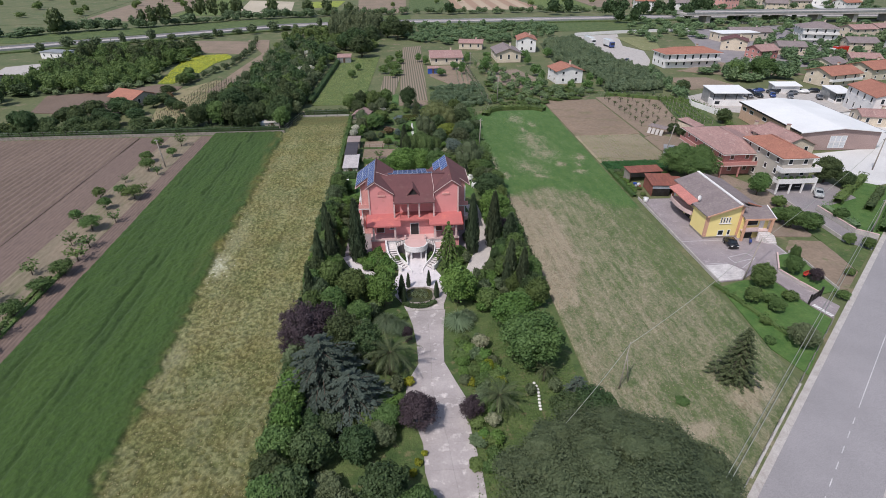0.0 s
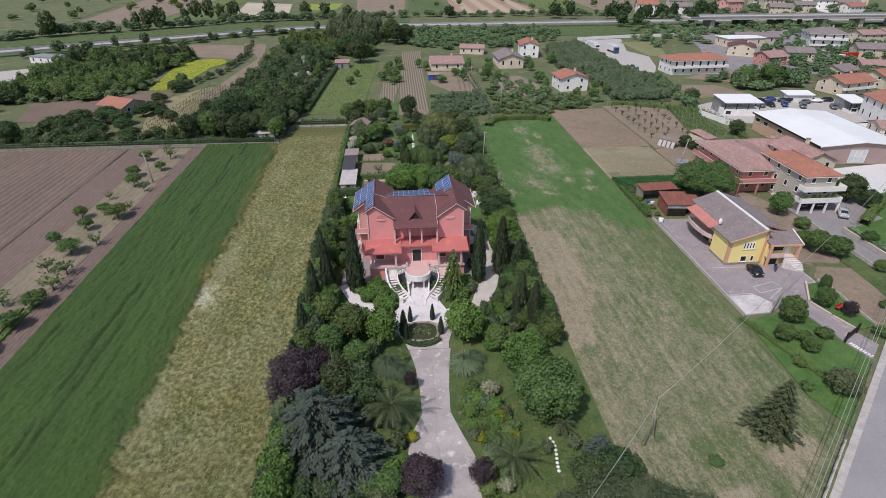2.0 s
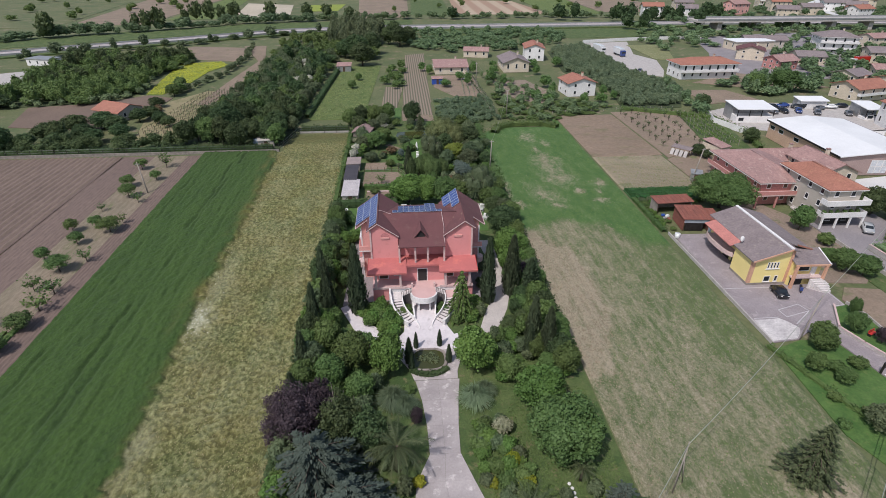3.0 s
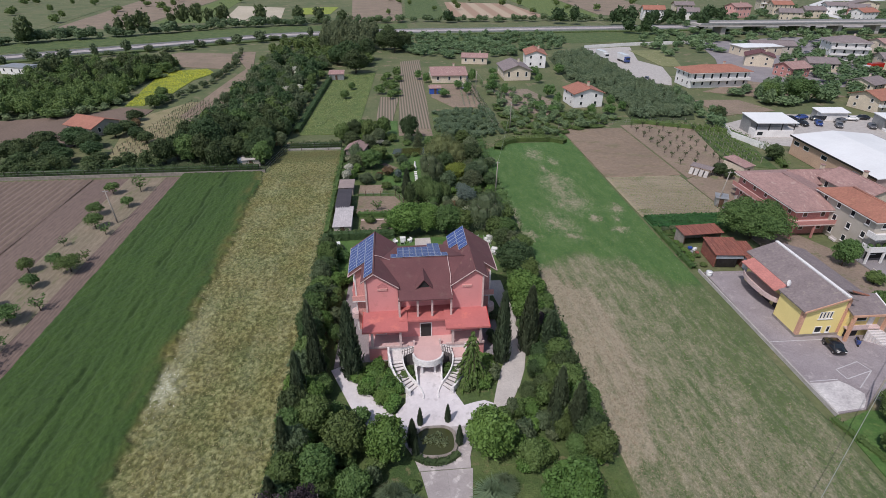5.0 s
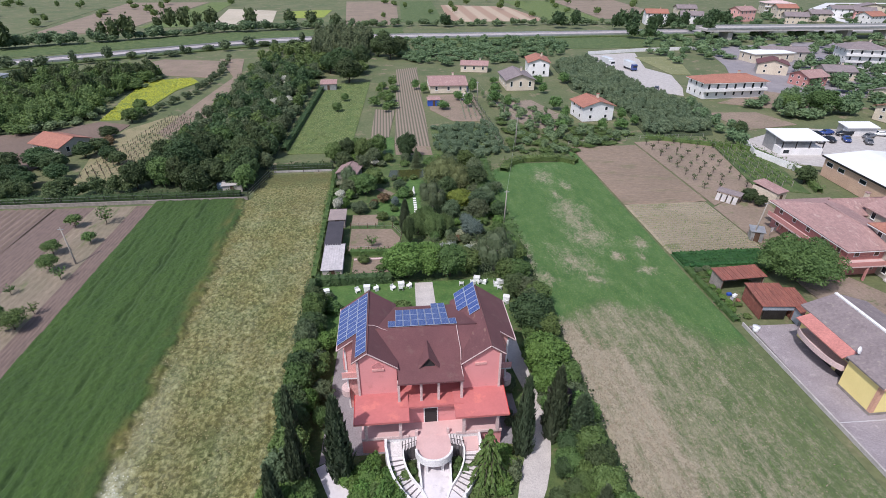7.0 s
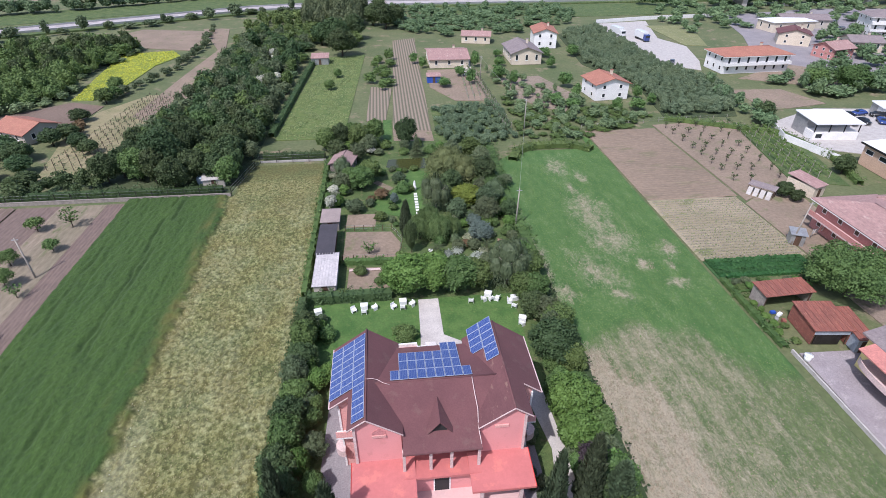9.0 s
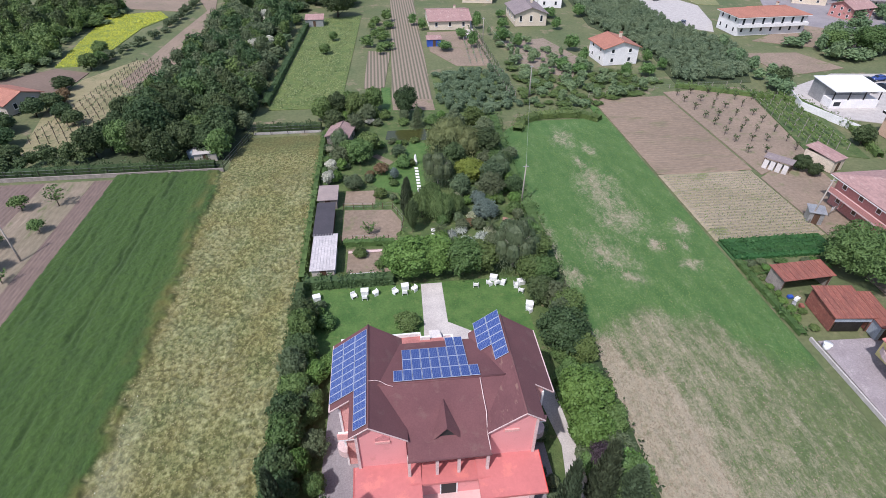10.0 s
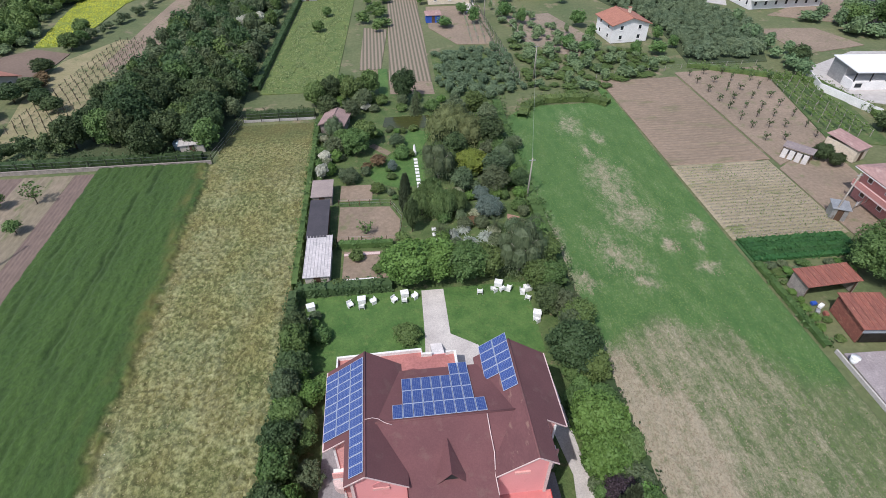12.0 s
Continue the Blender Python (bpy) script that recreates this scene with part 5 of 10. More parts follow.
        ribbon("foot_kerb", [(s * 1.55, -4.6), (s * 1.3, -5.2), (s * 1.05, -5.8), (s * 0.92, -6.4), (s * 0.95, -7.0)], 0.02, [0.34, 0.3, 0.26, 0.22, 0.2], 0.12, WHITE, fl, "white curling kerb at the stair foot")
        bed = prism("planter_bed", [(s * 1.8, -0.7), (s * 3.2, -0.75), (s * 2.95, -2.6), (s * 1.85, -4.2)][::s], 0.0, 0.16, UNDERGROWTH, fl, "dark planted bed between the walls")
    # iron railing on the upper flights
    for s in (-1, 1):
        rail = thing("railing", "dark iron railing along the upper stair flight", "railing", (1.6 + s * 1.8, 81.4, 2.28), group="stair railings")
        tube("rail", [(0, -0.02, 0.8), (s * 1.6, -0.05, 0.2)], [0.03, 0.03], METAL_DARK, rail, sides=5)
        for i in range(7):
            x = s * (0.08 + 0.25 * i)
            tube("baluster", [(x, -0.05, -0.13 * (abs(x) // 0.34)), (x, -0.05, 0.8 - abs(x) * 0.37)], [0.018, 0.018], METAL_DARK, rail, sides=4)


villa()


def solar_field(name, origin, u, w, cells, label):
    """Panels in a grid on a roof: origin, u and w the panel's two sides in 3D, cells the (column, row) places filled."""
    u, w = Vector(u), Vector(w)
    nrm = u.cross(w).normalized()
    if nrm.z < 0:
        nrm = -nrm
    base = Vector(origin)
    th = thing(name, label, "solar panels", base)
    L, W = u.length, w.length
    bm = bmesh.new()
    add_box(bm, 0.02, L - 0.02, 0.02, W - 0.02, 0, 0.04)
    me_f = bpy.data.meshes.new("panel")
    bm.to_mesh(me_f), bm.free()
    me_f.materials.append(PANEL_FRAME)
    bm = bmesh.new()
    add_box(bm, 0.06, L - 0.06, 0.06, W - 0.06, 0.03, 0.046)
    me_c = bpy.data.meshes.new("glass")
    bm.to_mesh(me_c), bm.free()
    me_c.materials.append(PANEL)
    ux, wy = u.normalized(), w.normalized()
    flip = ux.cross(wy).z < 0
    for i, j in cells:
        p = u * i + w * j + nrm * 0.1
        m = Matrix((( ux.x, wy.x, nrm.x, p.x), (ux.y, wy.y, nrm.y, p.y), (ux.z, wy.z, nrm.z, p.z), (0, 0, 0, 1)))
        pa = put("panel", me_f, th, m=m)
        put("glass", me_c, pa)
    return th


PANEL, n_, l_, p_ = nodes_of("solar_cells")
_v = coords(n_, l_)
_b = n_.new("ShaderNodeTexBrick")
_b.offset, _b.inputs["Scale"].default_value = 0.0, 1.0
_b.inputs["Brick Width"].default_value, _b.inputs["Row Height"].default_value = 0.16, 0.16
_b.inputs["Mortar Size"].default_value = 0.006
_b.inputs["Color1"].default_value, _b.inputs["Color2"].default_value = (0.03, 0.055, 0.19, 1), (0.035, 0.065, 0.22, 1)
_b.inputs["Mortar"].default_value = (0.2, 0.24, 0.36, 1)
l_.new(_v, _b.inputs["Vector"])
l_.new(_b.outputs["Color"], p_.inputs["Base Color"])
p_.inputs["Roughness"].default_value = 0.25
PANEL_FRAME = surface("panel_frame", (0.36, 0.4, 0.52), (0.3, 0.34, 0.45), 1.0, 5.0, 0.5, 0, metal=0.0)
_k = 0.72
# left roof: three columns down the slope, the front strip one column wide
solar_field("solar_array", (1.6 - 6.75, 85.75, 12.22), (-1.2, 0, -1.2 * _k), (0, 0.84, 0), [(0, j) for j in range(13)] + [(i, j) for i in (1, 2) for j in range(5, 13)], "blue solar panels on the outer roof slope")
solar_field("solar_array", (1.6 + 6.6, 92.2, 12.18), (-1.25, 0, -1.25 * _k), (0, 0.98, 0), [(0, j) for j in range(6)] + [(1, j) for j in range(2, 6)], "blue solar panels on the inner roof slope")
solar_field("solar_array", (-2.85, 90.3, 11.6), (0.89, 0, 0), (0, 1.6, -0.4), [(i, 0) for i in range(9)] + [(i, 1) for i in range(1, 8)] + [(i, 2) for i in range(1, 8)] + [(6, 3), (7, 3)], "blue solar panels on the rear roof slope")

# ---------------------------------------------------------------- plants
def limbs(bm, r, height, crown_lo, spread, radius, count):
    lean = r.normal(0, 0.03 * height, 2)
    add_tube(bm, [(0, 0, -0.15), (lean[0] * 0.3, lean[1] * 0.3, height * 0.3), (lean[0], lean[1], height * 0.75)], [radius, radius * 0.75, radius * 0.3])
    for i in range(count):
        a = 2 * math.pi * i / count + r.uniform(-0.4, 0.4)
        z0 = r.uniform(crown_lo * 0.6, height * 0.55)
        x, y = math.cos(a) * spread, math.sin(a) * spread
        add_tube(bm, [(lean[0] * 0.5, lean[1] * 0.5, z0), (x * 0.5, y * 0.5, z0 + height * 0.14), (x * 0.9, y * 0.9, z0 + height * 0.3)], [radius * 0.4, radius * 0.28, radius * 0.1], 5)


def broad_blobs(r, w, h, lo, n):
    """A full, uneven crown: one main body, a few shoulders, and many small lumps of twigs on its face."""
    mid, half = (h + lo) / 2, (h - lo) / 2
    out = [(0, 0, mid, w * 0.74, w * 0.74, half * 0.8)]
    for i in range(4):
        a = i * 1.571 + r.uniform(-0.5, 0.5)
        k = r.uniform(0.3, 0.48)
        out.append((math.cos(a) * w * k, math.sin(a) * w * k, mid + half * r.uniform(-0.35, 0.3), w * r.uniform(0.38, 0.54), w * r.uniform(0.38, 0.54), half * r.uniform(0.42, 0.6)))
    for i in range(int(n * 1.5)):
        d = unit(r.normal(size=3))
        k = r.uniform(0.66, 0.86)
        s = r.uniform(0.1, 0.22)
        out.append((d[0] * w * k, d[1] * w * k, mid + d[2] * half * k, w * s, w * s * r.uniform(0.85, 1.1), half * s * r.uniform(0.9, 1.2)))
    return out


def build_broad(seed, name, label, leaf, w=2.6, h=6.0, lo=0.35, lumps=24, n=5200, size=0.23, trunk=0.16, category="tree", bark=None, shell=(0.74, 1.16)):
    r = np.random.default_rng(seed)
    n, size, lumps = int(n * DETAIL[0] * GROWN[0] ** 1.5), size / DETAIL[0] ** 0.45 / GROWN[0], max(5, int(lumps * min(1, DETAIL[0] + 0.25)))
    t = thing(name, label, category)
    bm = bmesh.new()
    limbs(bm, r, h * 0.8, max(lo, 0.3), w * 0.55, trunk, 5)
    part("trunk", bm, bark or BARK, t, smooth=True)
    bl = broad_blobs(r, w, h, lo, lumps)
    p, o = blob_points(r, bl, n, shell)
    co = np.concatenate([core_faces(r, bl[:5], 0.84 if shell[0] > 0.6 else 0.5), leaves_at(r, p, o, size, 1.5, 0.55)])
    put("crown", quads_mesh("crown", co, leaf), t)
    return t


def build_cypress(seed, label, leaf, w=0.85, h=8.0, n=3600, name="cypress"):
    r = np.random.default_rng(seed)
    t = thing(name, label, "tree")
    tube("trunk", [(0, 0, -0.1), (0, 0, h * 0.5)], [0.13, 0.05], BARK, t)
    z = r.uniform(0.01, 1.0, n) ** 1.1
    a = r.uniform(0, 2 * np.pi, n)
    prof = lambda q: np.clip(1.0 - q, 0, 1) ** 0.62 * np.clip(0.62 + 1.6 * q, 0, 1)
    ridge = 1 + 0.2 * np.sin(6 * a + 5 * z + seed) + 0.13 * np.sin(11 * a - 17 * z)
    rad = w * 1.08 * prof(z) * ridge * r.uniform(0.78, 1.06, n)
    p = np.stack([rad * np.cos(a), rad * np.sin(a), z * h + 0.05], -1)
    out = np.stack([np.cos(a), np.sin(a), np.full(n, 0.35)], -1)
    up_ = unit(np.stack([0.2 * np.cos(a), 0.2 * np.sin(a), np.ones(n)], -1) + 0.15 * r.normal(size=(n, 3)))
    side = unit(np.cross(up_, unit(out + 0.4 * r.normal(size=(n, 3)))))
    s = r.uniform(0.22, 0.55, n)[:, None]
    co = np.stack([p - up_ * s * 0.3, p + side * s * 0.2, p + up_ * s, p - side * s * 0.2], 1)
    core = core_faces(r, [(0, 0, h * k, w * 0.86 * float(prof(np.array(k))), w * 0.86 * float(prof(np.array(k))), h * 0.16) for k in (0.12, 0.26, 0.4, 0.54, 0.68, 0.8)], 0.9)
    put("crown", quads_mesh("crown", np.concatenate([core, co]), leaf), t)
    return t


def build_conifer(seed, label, leaf, w=3.0, h=10.0, droop=0.25, tiers=15, per=9, name="conifer", needles=26, size=0.5, base=0.06, shape=0.8):
    """A tree of stacked drooping branches, each a limb fringed with sprays."""
    r = np.random.default_rng(seed)
    t = thing(name, label, "tree")
    bm = bmesh.new()
    add_tube(bm, [(0, 0, -0.1), (0, 0, h * 0.5), (0, 0, h * 0.97)], [0.025 * h, 0.015 * h, 0.02])
    pts, outs, lens = [], [], []
    for i in range(tiers):
        f = i / (tiers - 1)
        z = h * (base + (0.96 - base) * f)
        reach = w * (1 - f) ** shape * 1.0 + 0.15
        for k in range(max(4, int(per * (1 - 0.5 * f)))):
            a = 2 * math.pi * (k + 0.37 * i) / max(4, int(per * (1 - 0.5 * f))) + r.uniform(-0.25, 0.25)
            q = reach * r.uniform(0.62, 1.12)
            c, s = math.cos(a), math.sin(a)
            end = (c * q, s * q, z - droop * q)
            if f < 0.8:
                add_tube(bm, [(0, 0, z), (c * q * 0.5, s * q * 0.5, z + 0.03 * q), end], [0.05, 0.035, 0.012], 4)
            m = needles
            u = r.uniform(0.12, 1.05, m)
            x = np.stack([c * q * u, s * q * u, z + 0.1 * q * u - (droop + 0.1) * q * u * u], -1)
            lat = (r.uniform(-1, 1, m) * 0.28 * q * (1.15 - u))[:, None]
            x = x + lat * np.array([-s, c, -0.15]) + r.normal(0, 0.05, (m, 3))
            pts.append(x)
            dirs = unit(np.array([c, s, -droop])[None, :] + np.sign(lat) * 0.7 * np.array([-s, c, 0])[None, :] + 0.2 * r.normal(size=(m, 3)))
            outs.append(dirs)
            lens.append(np.full(m, size * (0.7 + 0.5 * (1 - f))))
    p, d, s = np.concatenate(pts), np.concatenate(outs), np.concatenate(lens)[:, None] * r.uniform(0.7, 1.2, (len(np.concatenate(lens)), 1))
    side = unit(np.cross(d, np.array([0, 0, 1.0])[None, :] + 0.4 * r.normal(size=p.shape)))
    co = np.stack([p - d * s * 0.4, p + side * s * 0.24, p + d * s * 0.7, p - side * s * 0.24], 1)
    part("trunk", bm, BARK, t, smooth=True)
    put("crown", quads_mesh("crown", co, leaf), t)
    return t


def build_palm(seed, label, h=3.2, fronds=32, reach=2.9):
    r = np.random.default_rng(seed)
    t = thing("palm", label, "palm")
    bm = bmesh.new()
    add_tube(bm, [(0, 0, -0.1), (0.05, 0, h * 0.5), (0, 0, h)], [0.34, 0.28, 0.36], 9)
    part("trunk", bm, BARK, t, smooth=True)
    for i in range(fronds):
        a = i * 2.399 + r.uniform(-0.2, 0.2)
        el = math.radians(75 - 105 * (i / fronds))
        q = []
        N = 9
        rl = reach * r.uniform(0.85, 1.1)
        c, s = math.cos(a), math.sin(a)
        spine = []
        x, z, e = 0.1, h, el
        for k in range(N + 1):
            spine.append(np.array([c * x, s * x, z]))
            x += math.cos(e) * rl / N
            z += math.sin(e) * rl / N
            e -= math.radians(9.5)
        lat = np.array([-s, c, 0])
        for k in range(N):
            p0, p1 = spine[k], spine[k + 1]
            d = p1 - p0
            ln = 0.36 * math.sin(math.pi * min(1, (k + 1.3) / (N + 1.2))) + 0.06
            for half in (0.0, 0.33, 0.66):
                b = p0 + d * half
                for sg in (-1, 1):
                    tip = b + sg * lat * ln * r.uniform(0.7, 1.0) + d * r.uniform(0.7, 1.1) - np.array([0, 0, r.uniform(0.2, 0.6) * ln])
                    q.append([b, b + d * 0.16, tip + d * 0.02, tip - d * 0.02])
            q.append([p0 - lat * 0.03, p0 + lat * 0.03, p1 + lat * 0.025, p1 - lat * 0.025])
        put("frond", quads_mesh("frond", np.array(q), L_PALM), t)
    return t


def build_weeping(seed, label, leaf, w=3.0, h=6.0, n=12000, name="weeping_tree", bark=None):
    """A soft dome of hanging strands, each a chain of narrow leaves, over a forked trunk."""
    r = np.random.default_rng(seed)
    n = int(n * DETAIL[0])
    t = thing(name, label, "tree")
    bm = bmesh.new()
    limbs(bm, r, h * 0.85, h * 0.4, w * 0.6, 0.18, 7)
    part("trunk", bm, bark or BARK, t, smooth=True)
    tops = [(0, 0, h * 0.62, w * 0.6, w * 0.6, h * 0.36)] + [(w * 0.55 * math.cos(a), w * 0.55 * math.sin(a), h * r.uniform(0.42, 0.66), w * 0.4, w * 0.4, h * 0.26) for a in np.arange(0, 6.2, 0.9) + r.uniform(0, 0.5)]
    q, o = blob_points(r, tops, n, (0.7, 1.08))
    fall = np.minimum(r.random(len(q)) ** 2 * h * 0.4, q[:, 2] * 0.85)
    q[:, 2] -= fall
    down = unit(np.stack([0.25 * o[:, 0], 0.25 * o[:, 1], -np.ones(len(q))], -1) + 0.25 * r.normal(size=(len(q), 3)))
    side = unit(np.cross(down, o + 0.4 * r.normal(size=(len(q), 3))))
    s = r.uniform(0.16, 0.32, len(q))[:, None] / DETAIL[0] ** 0.4
    co = np.stack([q - down * s * 0.4, q + side * s * 0.16, q + down * s * 0.6, q - side * s * 0.16], 1)
    put("crown", quads_mesh("crown", np.concatenate([core_faces(r, tops, 0.72), co]), leaf), t)
    return t


def build_grass_tuft(seed, name, label, leaf, w=1.3, h=1.5, n=1300, blade=0.02):
    """A fountain of long arching blades."""
    r = np.random.default_rng(seed)
    a = r.uniform(0, 2 * np.pi, n)
    q = w * np.sqrt(r.random(n))
    hh = h * r.uniform(0.6, 1.1, n) * (1 - 0.45 * (q / w) ** 2)
    c, s = np.cos(a), np.sin(a)
    b = np.stack([0.3 * q * c, 0.3 * q * s, np.zeros(n)], -1)
    m = np.stack([0.7 * q * c, 0.7 * q * s, hh], -1)
    e = np.stack([1.15 * q * c, 1.15 * q * s, hh * 0.75], -1)
    stir = r.normal(size=(n, 3)) * (0.13 * w)
    m, e = m + 0.6 * stir, e + stir
    lat = np.stack([-s, c, 0 * c], -1) * blade
    co = np.concatenate([np.stack([b - lat, b + lat, m + lat, m - lat], 1), np.stack([m - lat, m + lat, e + 0.3 * lat, e - 0.3 * lat], 1)])
    t = thing(name, label, "grass clump")
    put("foliage", quads_mesh("blades", co, leaf), t)
    return t


def build_bare(seed, label, h=2.6, name="fruit_tree", leaf=None, n=140, w=1.1, twigs=9, bark=None):
    """A small sparse tree: forked branches with few leaves."""
    r = np.random.default_rng(seed)
    t = thing(name, label, "tree")
    bm = bmesh.new()
    add_tube(bm, [(0, 0, -0.1), (0.03, 0, h * 0.35)], [0.07, 0.05], 6)
    ends = []
    for i in range(twigs):
        a = 2 * math.pi * i / twigs + r.uniform(-0.3, 0.3)
        q = w * r.uniform(0.5, 1.0)
        e = np.array([math.cos(a) * q, math.sin(a) * q, h * r.uniform(0.65, 1.0)])
        m = np.array([math.cos(a) * q * 0.45, math.sin(a) * q * 0.45, h * 0.55])
        add_tube(bm, [(0.03, 0, h * 0.33), tuple(m), tuple(e)], [0.035, 0.025, 0.01], 4)
        ends += [m, e, (m + e) / 2]
    part("trunk", bm, bark or BARK, t, smooth=True)
    if leaf:
        p = np.array(ends)[r.integers(0, len(ends), n)] + r.normal(0, 0.2, (n, 3))
        put("crown", quads_mesh("crown", leaves_at(r, p, r.normal(size=(n, 3)), 0.24), leaf), t)
    return t


def build_dome(seed, label, w=6.6, h=10.5, lo=4.2, n=95000):
    """A broad, close, finely tufted dome on a forked trunk."""
    r = np.random.default_rng(seed)
    t = thing("umbrella_pine", label, "tree")
    bm = bmesh.new()
    limbs(bm, r, h * 0.75, lo, w * 0.6, 0.45, 7)
    part("trunk", bm, BARK, t, smooth=True)
    bl = [(0, 0, lo, w * 0.95, w * 0.95, h - lo - 0.3)]
    for i in range(90):
        d = unit(r.normal(size=3))
        d[2] = abs(d[2])
        k = r.uniform(0.86, 0.97)
        q = w * r.uniform(0.1, 0.19)
        bl.append((d[0] * w * k, d[1] * w * k, lo + d[2] * (h - lo) * k * 0.95, q, q, q * 0.7))
    p, o = blob_points(r, bl, n, (0.86, 1.06))
    co = np.concatenate([core_faces(r, bl, 0.84), leaves_at(r, p, o, 0.09, 1.6, 0.6)])
    put("crown", quads_mesh("crown", co, L_PINE), t)
    return t


STOCK, DETAIL, GROWN = {}, [1.0], [1.0]
MAKERS = {
    "broad": [lambda i=i: build_broad(100 + i, "tree", "round leafy green garden tree", L_MID) for i in range(3)],
    "bright": [lambda i=i: build_broad(110 + i, "tree", "bright fresh green leafy tree", L_BRIGHT) for i in range(2)],
    "dark": [lambda i=i: build_broad(120 + i, "tree", "dark green dense leafy tree", L_DARK) for i in range(3)],
    "olive": [lambda i=i: build_broad(130 + i, "olive_tree", "grey-green olive tree with loose crown", L_OLIVE, n=5000, size=0.2, shell=(0.6, 1.14)) for i in range(2)],
    "plum": [lambda i=i: build_broad(140 + i, "plum_tree", "dark purple-leaved plum tree", L_PURPLE, n=9000, size=0.14, shell=(0.6, 1.22)) for i in range(2)],
    "shrub": [lambda i=i: build_broad(150 + i, "shrub", "rounded green garden shrub", L_MID, w=1.0, h=1.6, lo=0.0, lumps=6, n=760, size=0.18, trunk=0.05, category="shrub") for i in range(3)],
    "shrub_bright": [lambda i=i: build_broad(155 + i, "shrub", "fresh bright green garden shrub", L_BRIGHT, w=1.0, h=1.6, lo=0.0, lumps=6, n=760, size=0.18, trunk=0.05, category="shrub") for i in range(2)],
    "shrub_yellow": [lambda i=i: build_broad(160 + i, "shrub", "clipped yellow-green garden shrub", L_YELLOW, w=0.7, h=1.1, lo=0.0, lumps=5, n=520, size=0.17, trunk=0.04, category="shrub") for i in range(1)],
    "shrub_pale": [lambda i=i: build_broad(165 + i, "shrub", "pale flowering garden shrub", L_PALE, w=1.2, h=2.2, lo=0.2, lumps=7, n=900, size=0.22, trunk=0.05, category="shrub") for i in range(1)],
    "shrub_olive": [lambda i=i: build_broad(170 + i, "shrub", "grey-green bushy garden shrub", L_OLIVE, w=1.1, h=1.6, lo=0.0, lumps=6, n=800, size=0.2, trunk=0.05, category="shrub") for i in range(2)],
    "cypress": [lambda i=i: build_cypress(180 + i, "tall dark columnar cypress", L_CYPRESS) for i in range(2)],
    "cedar": [lambda i=i: build_conifer(190 + i, "large blue-grey cedar with drooping branches", L_CEDAR, 4.2, 11.0, 0.3, 12, 9, "cedar", 110, 0.36, 0.1, 0.5) for i in range(1)],
    "spruce": [lambda i=i: build_conifer(195 + i, "dark green spruce with layered branches", L_SPRUCE, 2.9, 8.5, 0.18, 20, 11, "spruce", 60, 0.3, 0.03) for i in range(1)],
    "palm": [lambda i=i: build_palm(200 + i, "palm with long arching feathery fronds") for i in range(1)],
    "pampas": [lambda i=i: build_grass_tuft(210, "pampas_grass", "grey-green fountain of long grass", L_SAGE) for i in range(1)],
    "fruit": [lambda i=i: build_broad(220 + i, "fruit_tree", "small leafy fruit tree in bare soil", L_MID, w=1.25, h=2.7, lo=0.5, lumps=7, n=1500, size=0.16, trunk=0.07, shell=(0.35, 1.2)) for i in range(3)],
    "bare": [lambda i=i: build_bare(230 + i, "sparse young fruit tree in soil", leaf=L_MID) for i in range(2)],
    "pear": [lambda i=i: build_bare(235 + i, "pruned young tree with few leaves", 2.1, "sapling", L_DARK, 34, 0.7, 5) for i in range(2)],
    "birch": [lambda i=i: build_broad(240 + i, "birch_tree", "airy birch with bare pale limbs and thin foliage", L_DARK, w=2.2, h=8.0, lo=1.2, lumps=9, n=2600, size=0.2, trunk=0.14, bark=BARK_PALE, shell=(0.3, 1.1)) for i in range(1)],
    "willow": [lambda i=i: build_conifer(245, "weeping bright green garden tree", L_BRIGHT, 2.3, 6.5, 0.75, 9, 9, "weeping_tree", 30, 0.5, 0.35) for i in range(1)],
    "yellowtree": [lambda: build_broad(330, "tree", "broad yellow-green leafy garden tree", leafy("lime_leaves", (0.115, 0.155, 0.022), (0.2, 0.245, 0.05), 0.012, 0.25))],
    "weeping": [lambda i=i: build_weeping(300 + i, "soft yellow-green weeping willow", L_WILLOW) for i in range(2)],
    "hanging": [lambda: build_weeping(306, "grey-brown weeping birch with thin hanging twigs", L_OLIVE, n=5200, bark=BARK_PALE)],
    "blue": [lambda i=i: build_broad(310 + i, "tree", "blue-grey garden tree with feathery crown", L_BLUE, n=5000, size=0.2, shell=(0.6, 1.18)) for i in range(2)],
    "bamboo": [lambda: build_weeping(315, "tall clump of fresh green stems with drooping leaves", L_BAMBOO, 1.6, 3.6, 6500, "bamboo")],
    "agave": [lambda: build_grass_tuft(318, "agave", "rosette of pale sword-shaped leaves", L_AGAVE, 1.0, 1.1, 240, 0.06)],
    "russet": [lambda: build_broad(320, "shrub", "reddish-brown leaved garden shrub", L_RUSSET, w=1.0, h=1.6, lo=0.0, lumps=6, n=760, size=0.18, trunk=0.05, category="shrub")],
    "blossom": [lambda i=i: build_broad(250, "blossom_tree", "small tree with white blossom", L_WHITE, w=1.8, h=4.0, lo=0.6, lumps=7, n=1100, size=0.26) for i in range(1)],
    "great": [lambda: build_broad(280, "tree", "large wide-crowned leafy tree behind sheds", L_MID, 6.2, 7.0, 1.2, 60, 17000, 0.2, 0.3)],
    "bough": [lambda: build_bare(270, "leafless tree with pale twisted limbs", 5.0, "bare_tree", None, 0, 1.6, 15, BARK_PALE)],
    "umbrella": [lambda: build_dome(260, "very large umbrella pine with dense domed crown")],
}
